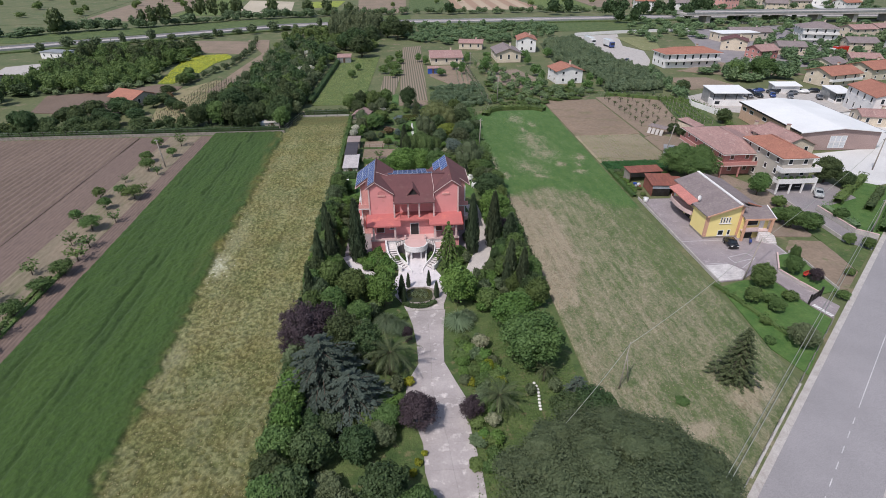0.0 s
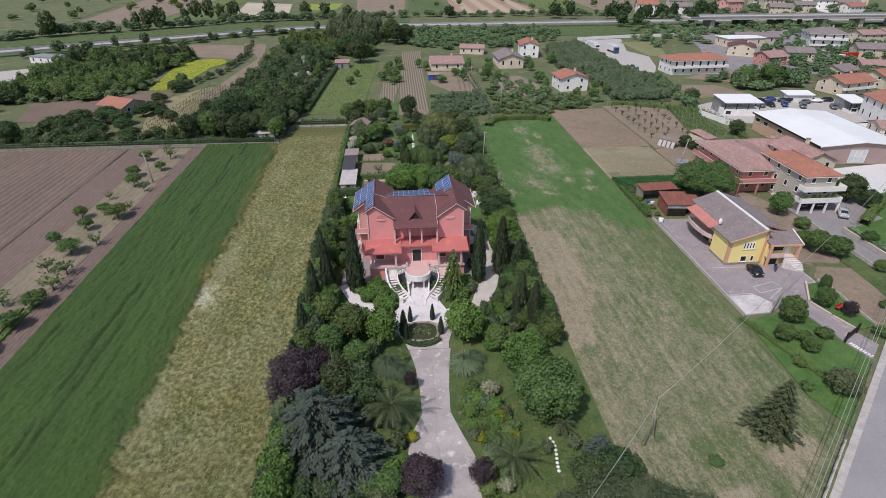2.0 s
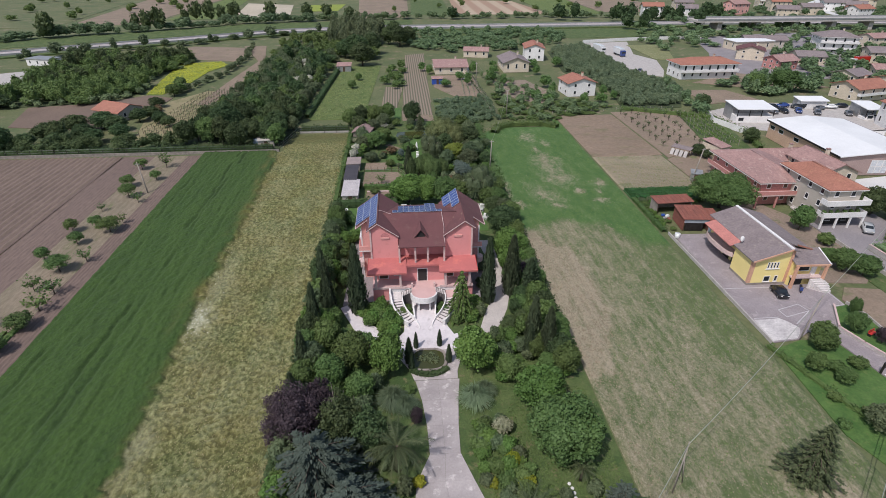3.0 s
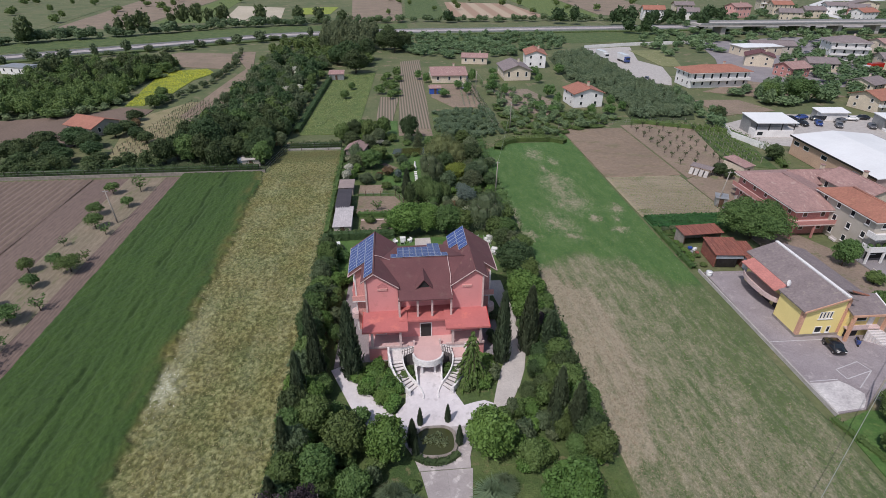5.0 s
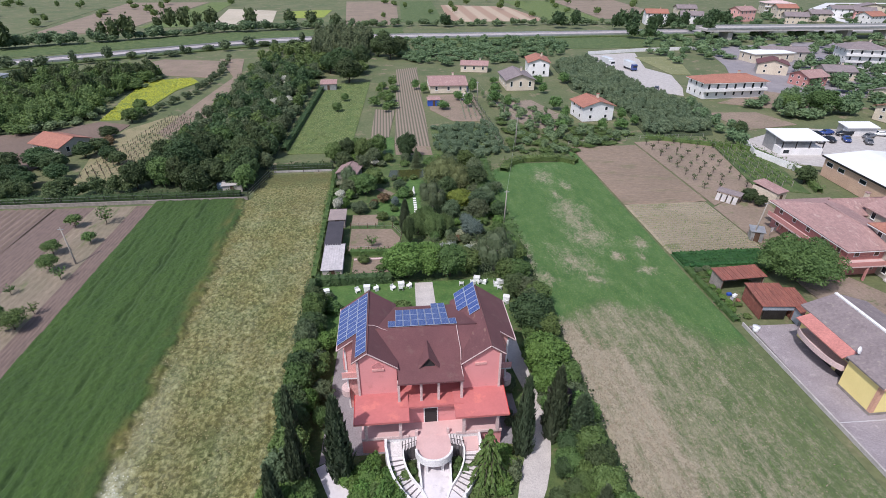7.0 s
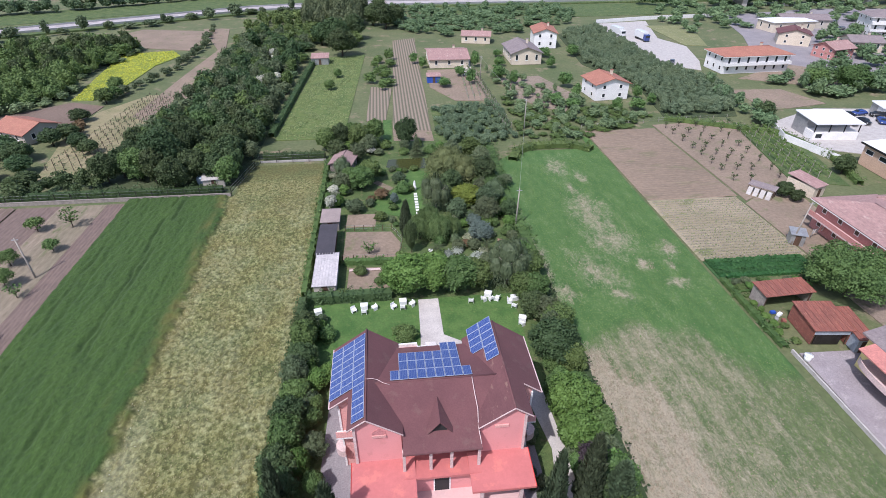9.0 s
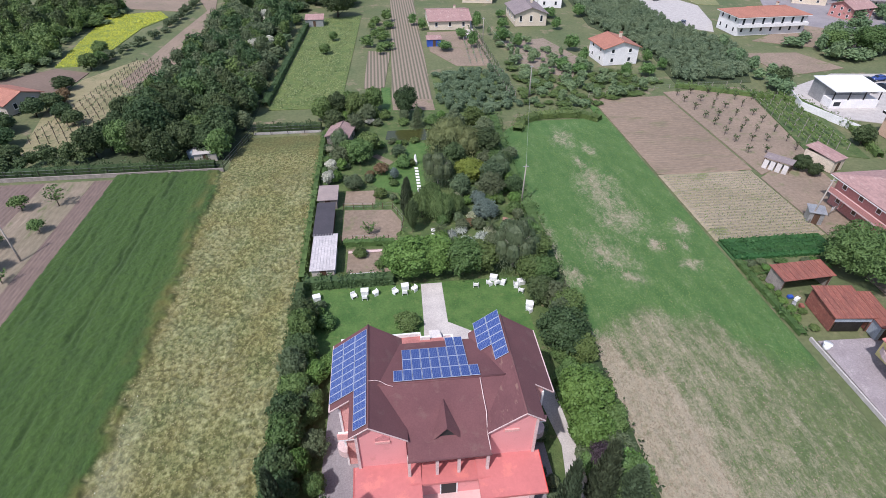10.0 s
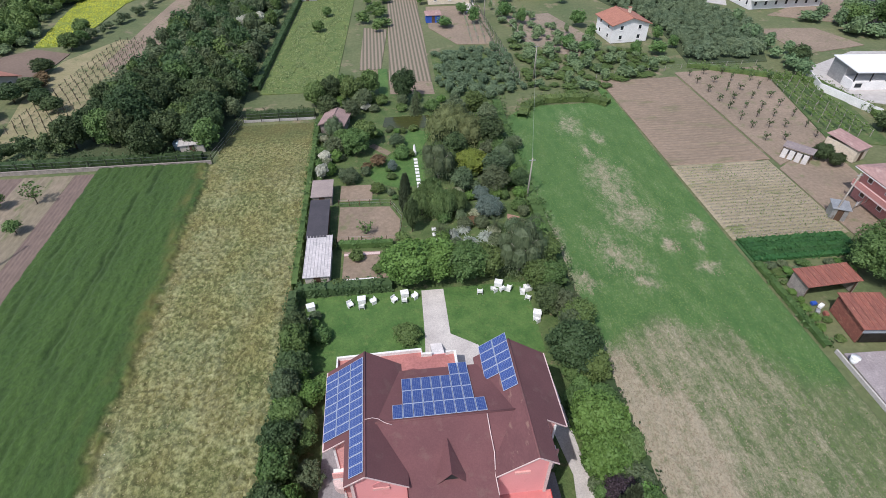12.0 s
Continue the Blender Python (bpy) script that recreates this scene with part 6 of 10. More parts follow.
NOMINAL = {"broad": (2.6, 6), "bright": (2.6, 6), "dark": (2.6, 6), "olive": (2.6, 6), "plum": (2.6, 6), "shrub": (1, 1.6), "shrub_bright": (1, 1.6), "shrub_yellow": (0.7, 1.1), "shrub_pale": (1.2, 2.2), "shrub_olive": (1.1, 1.6), "cypress": (0.85, 8), "cedar": (4.2, 11), "spruce": (2.9, 8.5), "palm": (2.9, 4.2), "pampas": (1.3, 1.5), "fruit": (1.25, 2.7), "bare": (1.1, 2.6), "pear": (0.7, 2.1), "birch": (2.2, 8), "willow": (2.3, 6.5), "blossom": (1.8, 4), "umbrella": (6.6, 10.5), "bough": (1.6, 5.0), "great": (6.2, 7.0), "yellowtree": (2.6, 6), "weeping": (3.0, 6.0), "hanging": (3.0, 6.0), "blue": (2.6, 6), "bamboo": (1.6, 3.6), "agave": (1.0, 1.1), "russet": (1.0, 1.6)}


def plant(kind, x, y, w=None, h=None, group="", z=0.0):
    """One plant of a kind, w its half width and h its height in metres."""
    k = int(rng.integers(0, len(MAKERS[kind])))
    w0, h0 = NOMINAL[kind]
    sw, sh = (w or w0) / w0, (h or h0) / h0
    m = pose(x, y, z, 0, 0, float(rng.uniform(0, 360))) @ Matrix.Diagonal((sw, sw, sh, 1))
    DETAIL[0] = 1.0 if y < 140 else 0.6 if y < 180 else 0.4
    GROWN[0] = 1.6 if sw > 1.5 else 1.25 if sw > 1.15 else 1.0
    key = (kind, k, DETAIL[0], GROWN[0])
    if key not in STOCK:
        ob = STOCK[key] = MAKERS[kind][k]()
        ob.matrix_basis = m
    else:
        src = STOCK[key]
        ob = copy_thing(src, m @ Matrix.Diagonal((1 / src.scale[0], 1 / src.scale[1], 1 / src.scale[2], 1)))
    if group:
        tagged(ob, group=group)
    return ob


def many(kind, rows, group=""):
    for row in rows:
        plant(kind, *row, group=group)


# front garden of the villa: x, y, half width, height
litter("lawn_blades", "longer blades in the garden lawn", [(6, 33), (21, 33), (21, 62), (12, 62), (7.5, 52)], 9000, 0.14, L_HERB, 416, 0.05, 0.5)
many("umbrella", [(17.9, 27.2, 11.6, 9.2)])
many("cedar", [(-10.6, 48.6, 6.4, 9.4), (-7.2, 45.6, 5.2, 6.4), (19.6, 45.0, 2.2, 4.0)])
many("plum", [(-13.8, 55.0, 3.5, 8.4), (-11.4, 58.4, 2.3, 6.6), (0.5, 42.6, 2.5, 4.4), (6.7, 43.2, 1.5, 3.4), (-0.4, 57.2, 0.85, 3.0), (-6.5, 29.5, 2.2, 4.2)])
many("birch", [(-8.6, 54.6, 2.8, 8.0), (-5.6, 53.6, 2.3, 7.0)])
many("bough", [(-9.2, 56.2, 2.0, 7.6), (-7.2, 55.0, 1.6, 6.8)])
many("palm", [(-2.6, 51.4, 3.9, 4.8), (10.0, 44.0, 3.2, 3.6), (16.5, 48.5, 1.6, 2.6)])
many("pampas", [(-3.2, 60.8, 1.9, 2.1), (-1.6, 59.8, 1.5, 1.8), (6.9, 60.4, 2.0, 2.1), (8.2, 61.6, 1.4, 1.8), (8.6, 45.8, 1.2, 1.4)])
many("broad", [(15.6, 52.0, 4.4, 7.4)])
many("dark", [(20.5, 42.0, 2.6, 4.6), (17.6, 42.0, 2.2, 4.0), (-6.0, 38.8, 2.3, 4.2), (-10.8, 38.5, 2.6, 5.0), (-12.5, 34.0, 2.6, 4.6), (-14.4, 43.5, 2.0, 4.4), (-3.2, 33.5, 2.6, 4.6), (14.5, 37.5, 2.4, 3.8)])
many("bright", [(14.6, 58.6, 3.4, 6.4), (-3.8, 66.4, 2.5, 6.4), (7.6, 66.2, 2.9, 6.8)])
many("broad", [(-8.6, 67.5, 2.6, 6.0), (-12.0, 71.0, 2.2, 5.6), (-11.2, 64.0, 2.3, 5.2), (-7.2, 62.0, 1.9, 4.0), (11.8, 64.0, 1.8, 3.8), (-13.8, 49.0, 1.8, 4.2), (-3.0, 42.6, 1.8, 3.4), (0.0, 31.0, 2.4, 3.6)])
many("willow", [(7.0, 77.6, 2.2, 8.4)])
many("cypress", [(-8.4, 80.0, 1.4, 11.4), (-12.6, 79.0, 1.05, 9.6), (-14.2, 75.0, 1.0, 8.6), (-14.0, 84.5, 1.0, 9.0), (11.6, 81.2, 1.15, 11.0), (15.6, 83.0, 1.35, 10.4), (16.2, 70.2, 1.1, 8.2), (17.8, 68.2, 1.1, 7.8), (15.2, 68.0, 0.8, 5.6), (-1.0, 68.0, 0.6, 4.2), (0.0, 71.0, 0.34, 2.7), (3.3, 71.2, 0.36, 2.8), (4.3, 67.8, 0.42, 3.0), (-0.7, 66.6, 0.42, 2.8), (-14.8, 60.5, 0.9, 6.0), (-14.6, 66.8, 0.9, 7.0)], "garden cypresses")
many("shrub_bright", [(-5.2, 78.6, 1.5, 2.2), (-3.9, 77.0, 1.5, 2.2), (-6.4, 76.8, 1.4, 2.0), (-4.6, 75.2, 1.2, 1.6), (-6.0, 80.0, 1.2, 1.8), (9.2, 79.6, 1.2, 2.0), (8.3, 76.4, 1.0, 1.6), (13.5, 72.4, 1.2, 1.6), (12.8, 69.2, 1.3, 1.8), (6.6, 50.5, 0.9, 1.2), (-2.8, 44.5, 1.4, 2.2), (-1.6, 46.0, 1.0, 1.6), (17.6, 74.5, 1.2, 2.0), (7.6, 54.2, 1.3, 1.8), (9.6, 53.2, 1.2, 1.6)])
many("shrub_pale", [(9.4, 55.6, 1.3, 2.0), (-4.2, 43.8, 1.2, 2.0), (9.0, 42.2, 1.0, 1.6)])
many("shrub_yellow", [(9.9, 51.4, 1.0, 1.4), (10.8, 48.4, 1.0, 1.3), (7.3, 48.6, 0.7, 0.9), (-0.4, 49.4, 0.8, 1.0), (7.4, 40.2, 0.7, 1.0), (0.3, 37.4, 0.5, 0.8), (-0.3, 36.2, 0.5, 0.8), (8.0, 37.8, 0.5, 0.6), (1.0, 38.6, 0.4, 0.6)])
many("shrub", [(6.4, 53.4, 1.2, 1.6), (7.4, 56.4, 1.0, 1.3), (8.0, 50.6, 1.1, 1.4), (8.6, 48.6, 1.2, 1.4), (11.4, 50.0, 0.9, 1.1), (8.6, 39.6, 1.1, 1.2), (7.6, 36.2, 0.9, 1.0), (-1.2, 62.6, 0.9, 1.0), (-5.0, 65.0, 1.3, 2.0), (-9.4, 60.2, 1.2, 2.0), (9.8, 70.6, 1.3, 2.2), (10.8, 67.4, 1.2, 2.2), (11.6, 71.4, 1.1, 2.0), (-9.8, 73.2, 1.2, 2.2), (-7.0, 72.0, 1.4, 2.2)])
many("shrub_olive", [(14.4, 46.6, 0.8, 1.4), (6.6, 49.0, 0.9, 1.2), (17.4, 47.0, 1.0, 1.6), (17.0, 85.8, 1.2, 3.0), (10.6, 52.0, 1.0, 1.4)])
many("shrub", [(-0.8, 79.6, 0.55, 0.8), (-0.4, 78.6, 0.4, 0.6), (4.0, 79.7, 0.5, 0.8), (3.7, 78.7, 0.4, 0.6)], "shrubs between the stair walls")

# belts of trees down both flanks of the garden
def fill(poly, gap, seed, kinds, w, h):
    """Close planting of mixed kinds over a plan polygon."""
    r = np.random.default_rng(seed)
    xs, ys = [p[0] for p in poly], [p[1] for p in poly]
    for i, yy in enumerate(np.arange(min(ys), max(ys), gap)):
        for xx in np.arange(min(xs) + (i % 2) * gap / 2, max(xs), gap):
            x, y = xx + r.uniform(-0.4, 0.4) * gap, yy + r.uniform(-0.4, 0.4) * gap
            if inside((x, y), poly):
                plant(kinds[int(r.integers(0, len(kinds)))], x, y, w * r.uniform(0.75, 1.3), h * r.uniform(0.7, 1.35))


def inside(p, poly):
    x, y = p
    c = False
    for (x0, y0), (x1, y1) in zip(poly, poly[1:] + poly[:1]):
        if (y0 > y) != (y1 > y) and x < (x1 - x0) * (y - y0) / (y1 - y0) + x0:
            c = not c
    return c


# dense planting that leaves hardly any lawn to be seen
fill([(-15, 60), (-10.5, 62), (-11.5, 72), (-12.0, 82), (-10.4, 85), (-10.2, 104), (-15, 104)], 2.5, 501, ("broad", "bright", "olive", "broad", "shrub_bright"), 1.5, 3.2)
fill([(15.6, 62), (20.5, 62), (20.8, 104), (16.2, 104), (16.2, 86), (15.4, 74)], 2.6, 502, ("broad", "dark", "shrub", "shrub_bright", "broad"), 1.4, 2.8)
fill([(-15, 31), (-1.5, 31), (-2.8, 40), (-5.0, 44), (-8, 52), (-12, 60), (-15, 60)], 4.2, 503, ("dark", "broad", "shrub", "olive", "shrub_olive"), 1.5, 2.8)
fill([(-9, 58), (-2.6, 63), (-4.2, 66), (-7, 72), (-10.5, 73), (-11, 62)], 2.6, 504, ("broad", "shrub", "shrub_bright", "shrub_olive"), 1.2, 2.4)
fill([(6.2, 36), (8.6, 36), (9.8, 44), (11.6, 46.5), (11.4, 51), (9.6, 57), (6.6, 58), (5.4, 57.5), (6.2, 50), (7.2, 47)], 1.6, 505, ("shrub", "shrub_bright", "shrub_olive", "shrub"), 0.95, 1.25)
fill([(-8, 43), (-1.6, 41.5), (-1.0, 50), (-1.2, 55), (-3, 58), (-9, 57)], 2.5, 508, ("shrub", "dark", "shrub_olive", "shrub"), 1.15, 1.7)
fill([(9.0, 64), (14.0, 62), (14.0, 72), (12.0, 76), (9.6, 72)], 2.2, 506, ("shrub", "broad", "shrub_bright", "shrub_olive"), 1.1, 2.0)
fill([(-8.2, 79.4), (-7.0, 77.2), (-3.4, 73.2), (-2.0, 75.4), (-2.6, 80.4), (-5.0, 81.0)], 1.25, 521, ("shrub_bright", "shrub", "shrub_bright"), 1.1, 1.7)
fill([(5.9, 75.6), (7.8, 75.8), (10.2, 77.6), (10.8, 81.6), (7.4, 81.8), (6.9, 78.5)], 1.3, 522, ("shrub_bright", "shrub", "shrub_olive"), 1.0, 1.5)
fill([(11.0, 73.0), (13.4, 75.8), (15.4, 80), (15.6, 92), (19, 92), (19, 62), (10, 64)], 2.6, 523, ("shrub", "dark", "shrub_olive", "shrub", "broad"), 1.25, 2.3)
many("plum", [(17.4, 86.0, 2.0, 4.2)])
many("cypress", [(18.6, 82.6, 1.5, 6.6)])
fill([(10.8, 82.5), (11.8, 82.5), (12.4, 88), (12.0, 100), (11.2, 100)], 1.5, 524, ("shrub", "shrub_olive"), 0.8, 1.2)
for y in np.arange(30, 112, 3.1):
    j = rng.uniform(-0.7, 0.7, 2)
    kind = ("broad", "dark", "olive", "broad", "bright")[int(rng.integers(0, 5))]
    plant(kind, -14.3 + j[0] * 0.6, y + j[1], 1.9 + 0.4 * rng.random(), 3.8 + 1.6 * rng.random())
for y in np.arange(64, 112, 3.3):
    j = rng.uniform(-0.7, 0.7, 2)
    kind = ("broad", "dark", "broad", "olive")[int(rng.integers(0, 4))]
    plant(kind, 19.3 + j[0] * 0.7, y + j[1], 1.8 + 0.5 * rng.random(), 3.4 + 1.8 * rng.random())

# ---------------------------------------------------------------- neighbouring houses
def house(name, label, x, y, turn, w, d, eave, ridge, wall, roof, style="gable_x", over=0.5, floors=2, cols=3, sides="swe", balcony=(), chimney=True, plinth=0.0, sills=True, shutter=None, category="house"):
    """A house about (x, y): w along its own x, d along its own y; style: gable_x or gable_y (the ridge's way), hip or flat."""
    h = thing(name, label, category, (x, y, 0), turn)
    a, b = w / 2, d / 2
    bm = bmesh.new()
    if style == "gable_x":
        prof = [(-b, 0), (b, 0), (b, eave - 0.1), (0, ridge - 0.15), (-b, eave - 0.1)]
        f, r = [bm.verts.new((-a, p, z)) for p, z in prof], [bm.verts.new((a, p, z)) for p, z in prof]
    elif style == "gable_y":
        prof = [(a, 0), (-a, 0), (-a, eave - 0.1), (0, ridge - 0.15), (a, eave - 0.1)]
        f, r = [bm.verts.new((p, -b, z)) for p, z in prof], [bm.verts.new((p, b, z)) for p, z in prof]
    else:
        prof = [(-b, 0), (b, 0), (b, eave - 0.05), (-b, eave - 0.05)]
        f, r = [bm.verts.new((-a, p, z)) for p, z in prof], [bm.verts.new((a, p, z)) for p, z in prof]
    bm.faces.new(f), bm.faces.new(r[::-1])
    for i in range(len(prof)):
        j = (i + 1) % len(prof)
        bm.faces.new((f[j], f[i], r[i], r[j]))
    bmesh.ops.recalc_face_normals(bm, faces=bm.faces)
    part("wall", bm, wall, h)
    A, B = a + over, b + over
    if style == "gable_x":
        e = eave - (ridge - eave) * over / b
        for s in (-1, 1):
            slab("roof", [(-A, s * B, e), (A, s * B, e), (A, 0, ridge), (-A, 0, ridge)], 0.18, roof, h)
        tube("ridge_cap", [(-A, 0, ridge), (A, 0, ridge)], [0.12, 0.12], roof, h, sides=6)
    elif style == "gable_y":
        e = eave - (ridge - eave) * over / a
        for s in (-1, 1):
            slab("roof", [(s * A, -B, e), (s * A, B, e), (0, B, ridge), (0, -B, ridge)], 0.18, roof, h)
        tube("ridge_cap", [(0, -B, ridge), (0, B, ridge)], [0.12, 0.12], roof, h, sides=6)
    elif style == "hip":
        k = min(A, B) * 0.95
        if A >= B:
            p, q = (-A + k, 0, ridge), (A - k, 0, ridge)
        else:
            p, q = (0, -B + k, ridge), (0, B - k, ridge)
        c = [(-A, -B, eave), (A, -B, eave), (A, B, eave), (-A, B, eave)]
        if A >= B:
            tri = [[c[0], c[1], q, p], [c[1], c[2], q], [c[2], c[3], p, q], [c[3], c[0], p]]
        else:
            tri = [[c[0], c[1], p], [c[1], c[2], q, p], [c[2], c[3], q], [c[3], c[0], p, q]]
        for t in tri:
            slab("roof", t, 0.15, roof, h)
        box("fascia", -A, A, -B, B, eave - 0.32, eave - 0.155, WHITE, h, "pale eaves board")
        tube("ridge_cap", [p, q], [0.12, 0.12], roof, h, sides=6)
    else:
        box("roof", -A, A, -B, B, eave, eave + 0.25, roof, h)
    if plinth:
        box("plinth", -a - 0.04, a + 0.04, -b - 0.04, b + 0.04, 0, plinth, STONE_WALL, h, "rubble stone plinth")
    fh = eave / floors
    for fl in range(floors):
        z0, z1 = fl * fh + 0.35 * fh, fl * fh + 0.82 * fh
        for side in sides:
            span, n = (w, cols) if side in "sn" else (d, max(2, int(cols * d / w + 0.5)))
            for i in range(n):
                c = -span / 2 + span * (i + 0.5) / n
                zz = z0 - 0.28 * fh if balcony and fl > 0 and side == "s" else z0
                if side == "s":
                    window(h, c - 0.5, c + 0.5, -b, zz, z1, "y", -1, shutter, sills)
                elif side == "n":
                    window(h, c - 0.5, c + 0.5, b, zz, z1, "y", 1, shutter, sills)
                elif side == "w":
                    window(h, c - 0.5, c + 0.5, -a, zz, z1, "x", -1, shutter, sills)
                else:
                    window(h, c - 0.5, c + 0.5, a, zz, z1, "x", 1, shutter, sills)
    for fl in balcony:
        z = fl * fh
        bal = box("balcony", -a - 0.1, a + 0.1, -b - 1.3, -b, z - 0.2, z, WHITE, h, "white concrete balcony slab")
        box("parapet", -a - 0.1, a + 0.1, -b - 1.3, -b - 1.18, z, z + 0.8, WHITE, bal, "white balcony parapet")
        for s in (-1, 1):
            box("parapet", s * a - 0.1, s * a + 0.02, -b - 1.18, -b, z, z + 0.8, WHITE, bal)
    if chimney:
        cx, cy = w * 0.2, d * 0.12
        ch = box("chimney", cx - 0.35, cx + 0.35, cy - 0.3, cy + 0.3, eave, ridge + 0.7, CREAM, h, "small plastered chimney")
        box("cap", cx - 0.45, cx + 0.45, cy - 0.4, cy + 0.4, ridge + 0.7, ridge + 0.82, roof, ch)
    return h


def yellow_house():
    h = thing("house", "yellow gabled house with grey-brown roof and salmon corners", "house", (55.0, 82.5, 0))
    # local x 0..11 to the east, y 0..15 to the north
    ER, RX, RZ, EZ = 11.2, 5.6, 6.9, 5.1
    bm = bmesh.new()
    prof = [(0, 0), (6.5, 0), (6.5, 6.2), (RX, RZ - 0.25), (0, EZ - 0.3)]
    f, r = [bm.verts.new((x, 0, z)) for x, z in prof], [bm.verts.new((x, 5.1, z)) for x, z in prof]
    bm.faces.new(f), bm.faces.new(r[::-1])
    for i in range(5):
        j = (i + 1) % 5
        bm.faces.new((f[j], f[i], r[i], r[j]))
    part("wall", bm, YELLOW_WALL, h, "yellow plastered gable wall")
    bm = bmesh.new()
    prof = [(1.6, 0), (ER - 0.4, 0), (ER - 0.4, EZ - 0.1), (RX, RZ - 0.25), (1.6, 5.25)]
    f, r = [bm.verts.new((x, 5.1, z)) for x, z in prof], [bm.verts.new((x, 15.2, z)) for x, z in prof]
    bm.faces.new(f), bm.faces.new(r[::-1])
    for i in range(5):
        j = (i + 1) % 5
        bm.faces.new((f[j], f[i], r[i], r[j]))
    part("wall", bm, YELLOW_WALL, h, "yellow plastered rear wing")
    K = (RZ - EZ) / RX
    slab("roof", [(-0.5, -0.6, EZ - 0.2), (RX, -0.6, RZ), (RX, 15.8, RZ), (0.9, 15.8, 5.25), (0.9, 5.2, 5.25), (-0.5, 5.2, EZ - 0.2)], 0.2, GREY_ROOF, h, "grey-brown roof slope")
    slab("roof", [(RX, 2.2, RZ), (ER, 2.2, EZ), (ER, 15.8, EZ), (RX, 15.8, RZ)], 0.2, GREY_ROOF, h, "grey-brown roof slope")
    slab("roof", [(RX, -0.6, RZ), (6.9, -0.6, RZ - 0.4), (6.9, 2.2, RZ - 0.4), (RX, 2.2, RZ)], 0.2, GREY_ROOF, h)
    box("ridge_strip", RX - 0.22, RX + 0.22, -0.5, 15.8, RZ - 0.06, RZ + 0.12, WHITE, h, "white ridge flashing")
    slab("verge_board", [(-0.5, -0.72, EZ - 0.18), (-0.5, -0.6, EZ - 0.18), (RX, -0.6, RZ + 0.02), (RX, -0.72, RZ + 0.02)], 0.25, ORANGE_WALL, h, "salmon verge board")
    slab("edge_strip", [(RX + 2.9, 2.05, RZ - 0.82), (ER + 0.1, 2.05, EZ + 0.1), (ER + 0.1, 2.35, EZ + 0.1), (RX + 2.9, 2.35, RZ - 0.82)], 0.2, TERRACOTTA, h, "red roof edge strip")
    slab("small_roof", [(-1.0, 5.3, 4.6), (0.9, 5.3, 5.2), (0.9, 13.8, 5.2), (-1.0, 13.8, 4.6)], 0.15, surface("salmon_sheet", (0.5, 0.2, 0.17), (0.43, 0.17, 0.145), 0.6, 4.0, 0.8, 0.2, 0.01), h, "salmon-red balcony roof")
    # shallow balcony, its pale parapet bowed outwards
    bow = [(-0.15 - 0.95 * math.sin(math.pi * k / 10) ** 0.6, 5.3 + 0.85 * k) for k in range(11)]
    prism("balcony", [(1.6, 5.3)] + bow + [(1.6, 13.8)], 2.3, 2.5, COPING, h, "pale side balcony slab")
    for p, q in zip(bow, bow[1:]):
        prism("parapet", [p, q, (q[0] + 0.12, q[1]), (p[0] + 0.12, p[1])], 2.504, 3.1, COPING, h, "pale bowed balcony parapet")
    for yy in (6.5, 8.6, 10.7, 12.6):
        window(h, yy - 0.45, yy + 0.45, 1.6, 2.7, 4.6, "x", -1, BRASS_WOOD, False)
    for yy in (6.6, 9.2, 11.8):
        box("garage_door", 1.52, 1.6, yy - 0.9, yy + 0.9, 0.05, 2.1, METAL_DARK, h, "dark ground floor opening")
    # salmon corner pilasters and stone plinth
    box("corner_pilaster", -0.05, 0.45, -0.06, 0.0, 0, 5.0, ORANGE_WALL, h, "salmon corner strip")
    box("corner_pilaster", -0.06, 0.0, -0.05, 0.4, 0, 4.95, ORANGE_WALL, h)
    box("corner_pilaster", 6.1, 6.6, -0.07, 0.0, 0, 6.3, ORANGE_WALL, h)
    box("plinth", -0.05, 6.5, -0.1, -0.061, 0, 0.45, STONE_WALL, h, "rubble stone plinth")
    box("plinth", -0.1, -0.061, -0.1, 5.1, 0, 0.45, STONE_WALL, h)
    for i in range(4):
        window(h, 2.55 + 0.52 * i, 2.95 + 0.52 * i, 0, 3.1, 4.3, "y", -1, None, False)
    box("sill", 2.4, 4.75, -0.14, 0, 2.98, 3.08, WHITE, h)
    window(h, 2.6, 3.7, 0, 0.6, 1.7), window(h, 4.4, 5.0, 0, 0.6, 1.7)
    # porch wing
    slab("porch_roof", [(6.3, -1.5, 4.5), (12.0, -1.5, 4.4), (12.6, 2.6, 5.15), (6.6, 2.6, 5.4)], 0.2, GREY_ROOF, h, "grey-brown lean-to porch roof")
    slab("porch_edge", [(6.2, -1.65, 4.55), (12.1, -1.65, 4.45), (12.1, -1.5, 4.45), (6.2, -1.5, 4.55)], 0.3, ORANGE_WALL, h, "salmon porch beam")
    slab("porch_edge", [(12.0, -1.65, 4.5), (12.15, -1.65, 4.5), (12.75, 2.6, 5.25), (12.6, 2.6, 5.2)], 0.35, WHITE, h)
    box("wall", 6.6, 11.6, -0.5, 4.9, 0, 4.6, YELLOW_WALL, h, "yellow porch back wall")
    for x in (6.35, 11.4):
        box("column", x, x + 0.4, -1.7, -1.3, 0, 4.2, ORANGE_WALL, h, "salmon square porch column", 0.03)
    box("porch_floor", 6.5, 11.6, -1.4, -0.5, 1.75, 1.95, COPING, h, "raised porch floor")
    box("parapet", 6.7, 9.3, -1.5, -1.38, 1.95, 2.7, COPING, h)
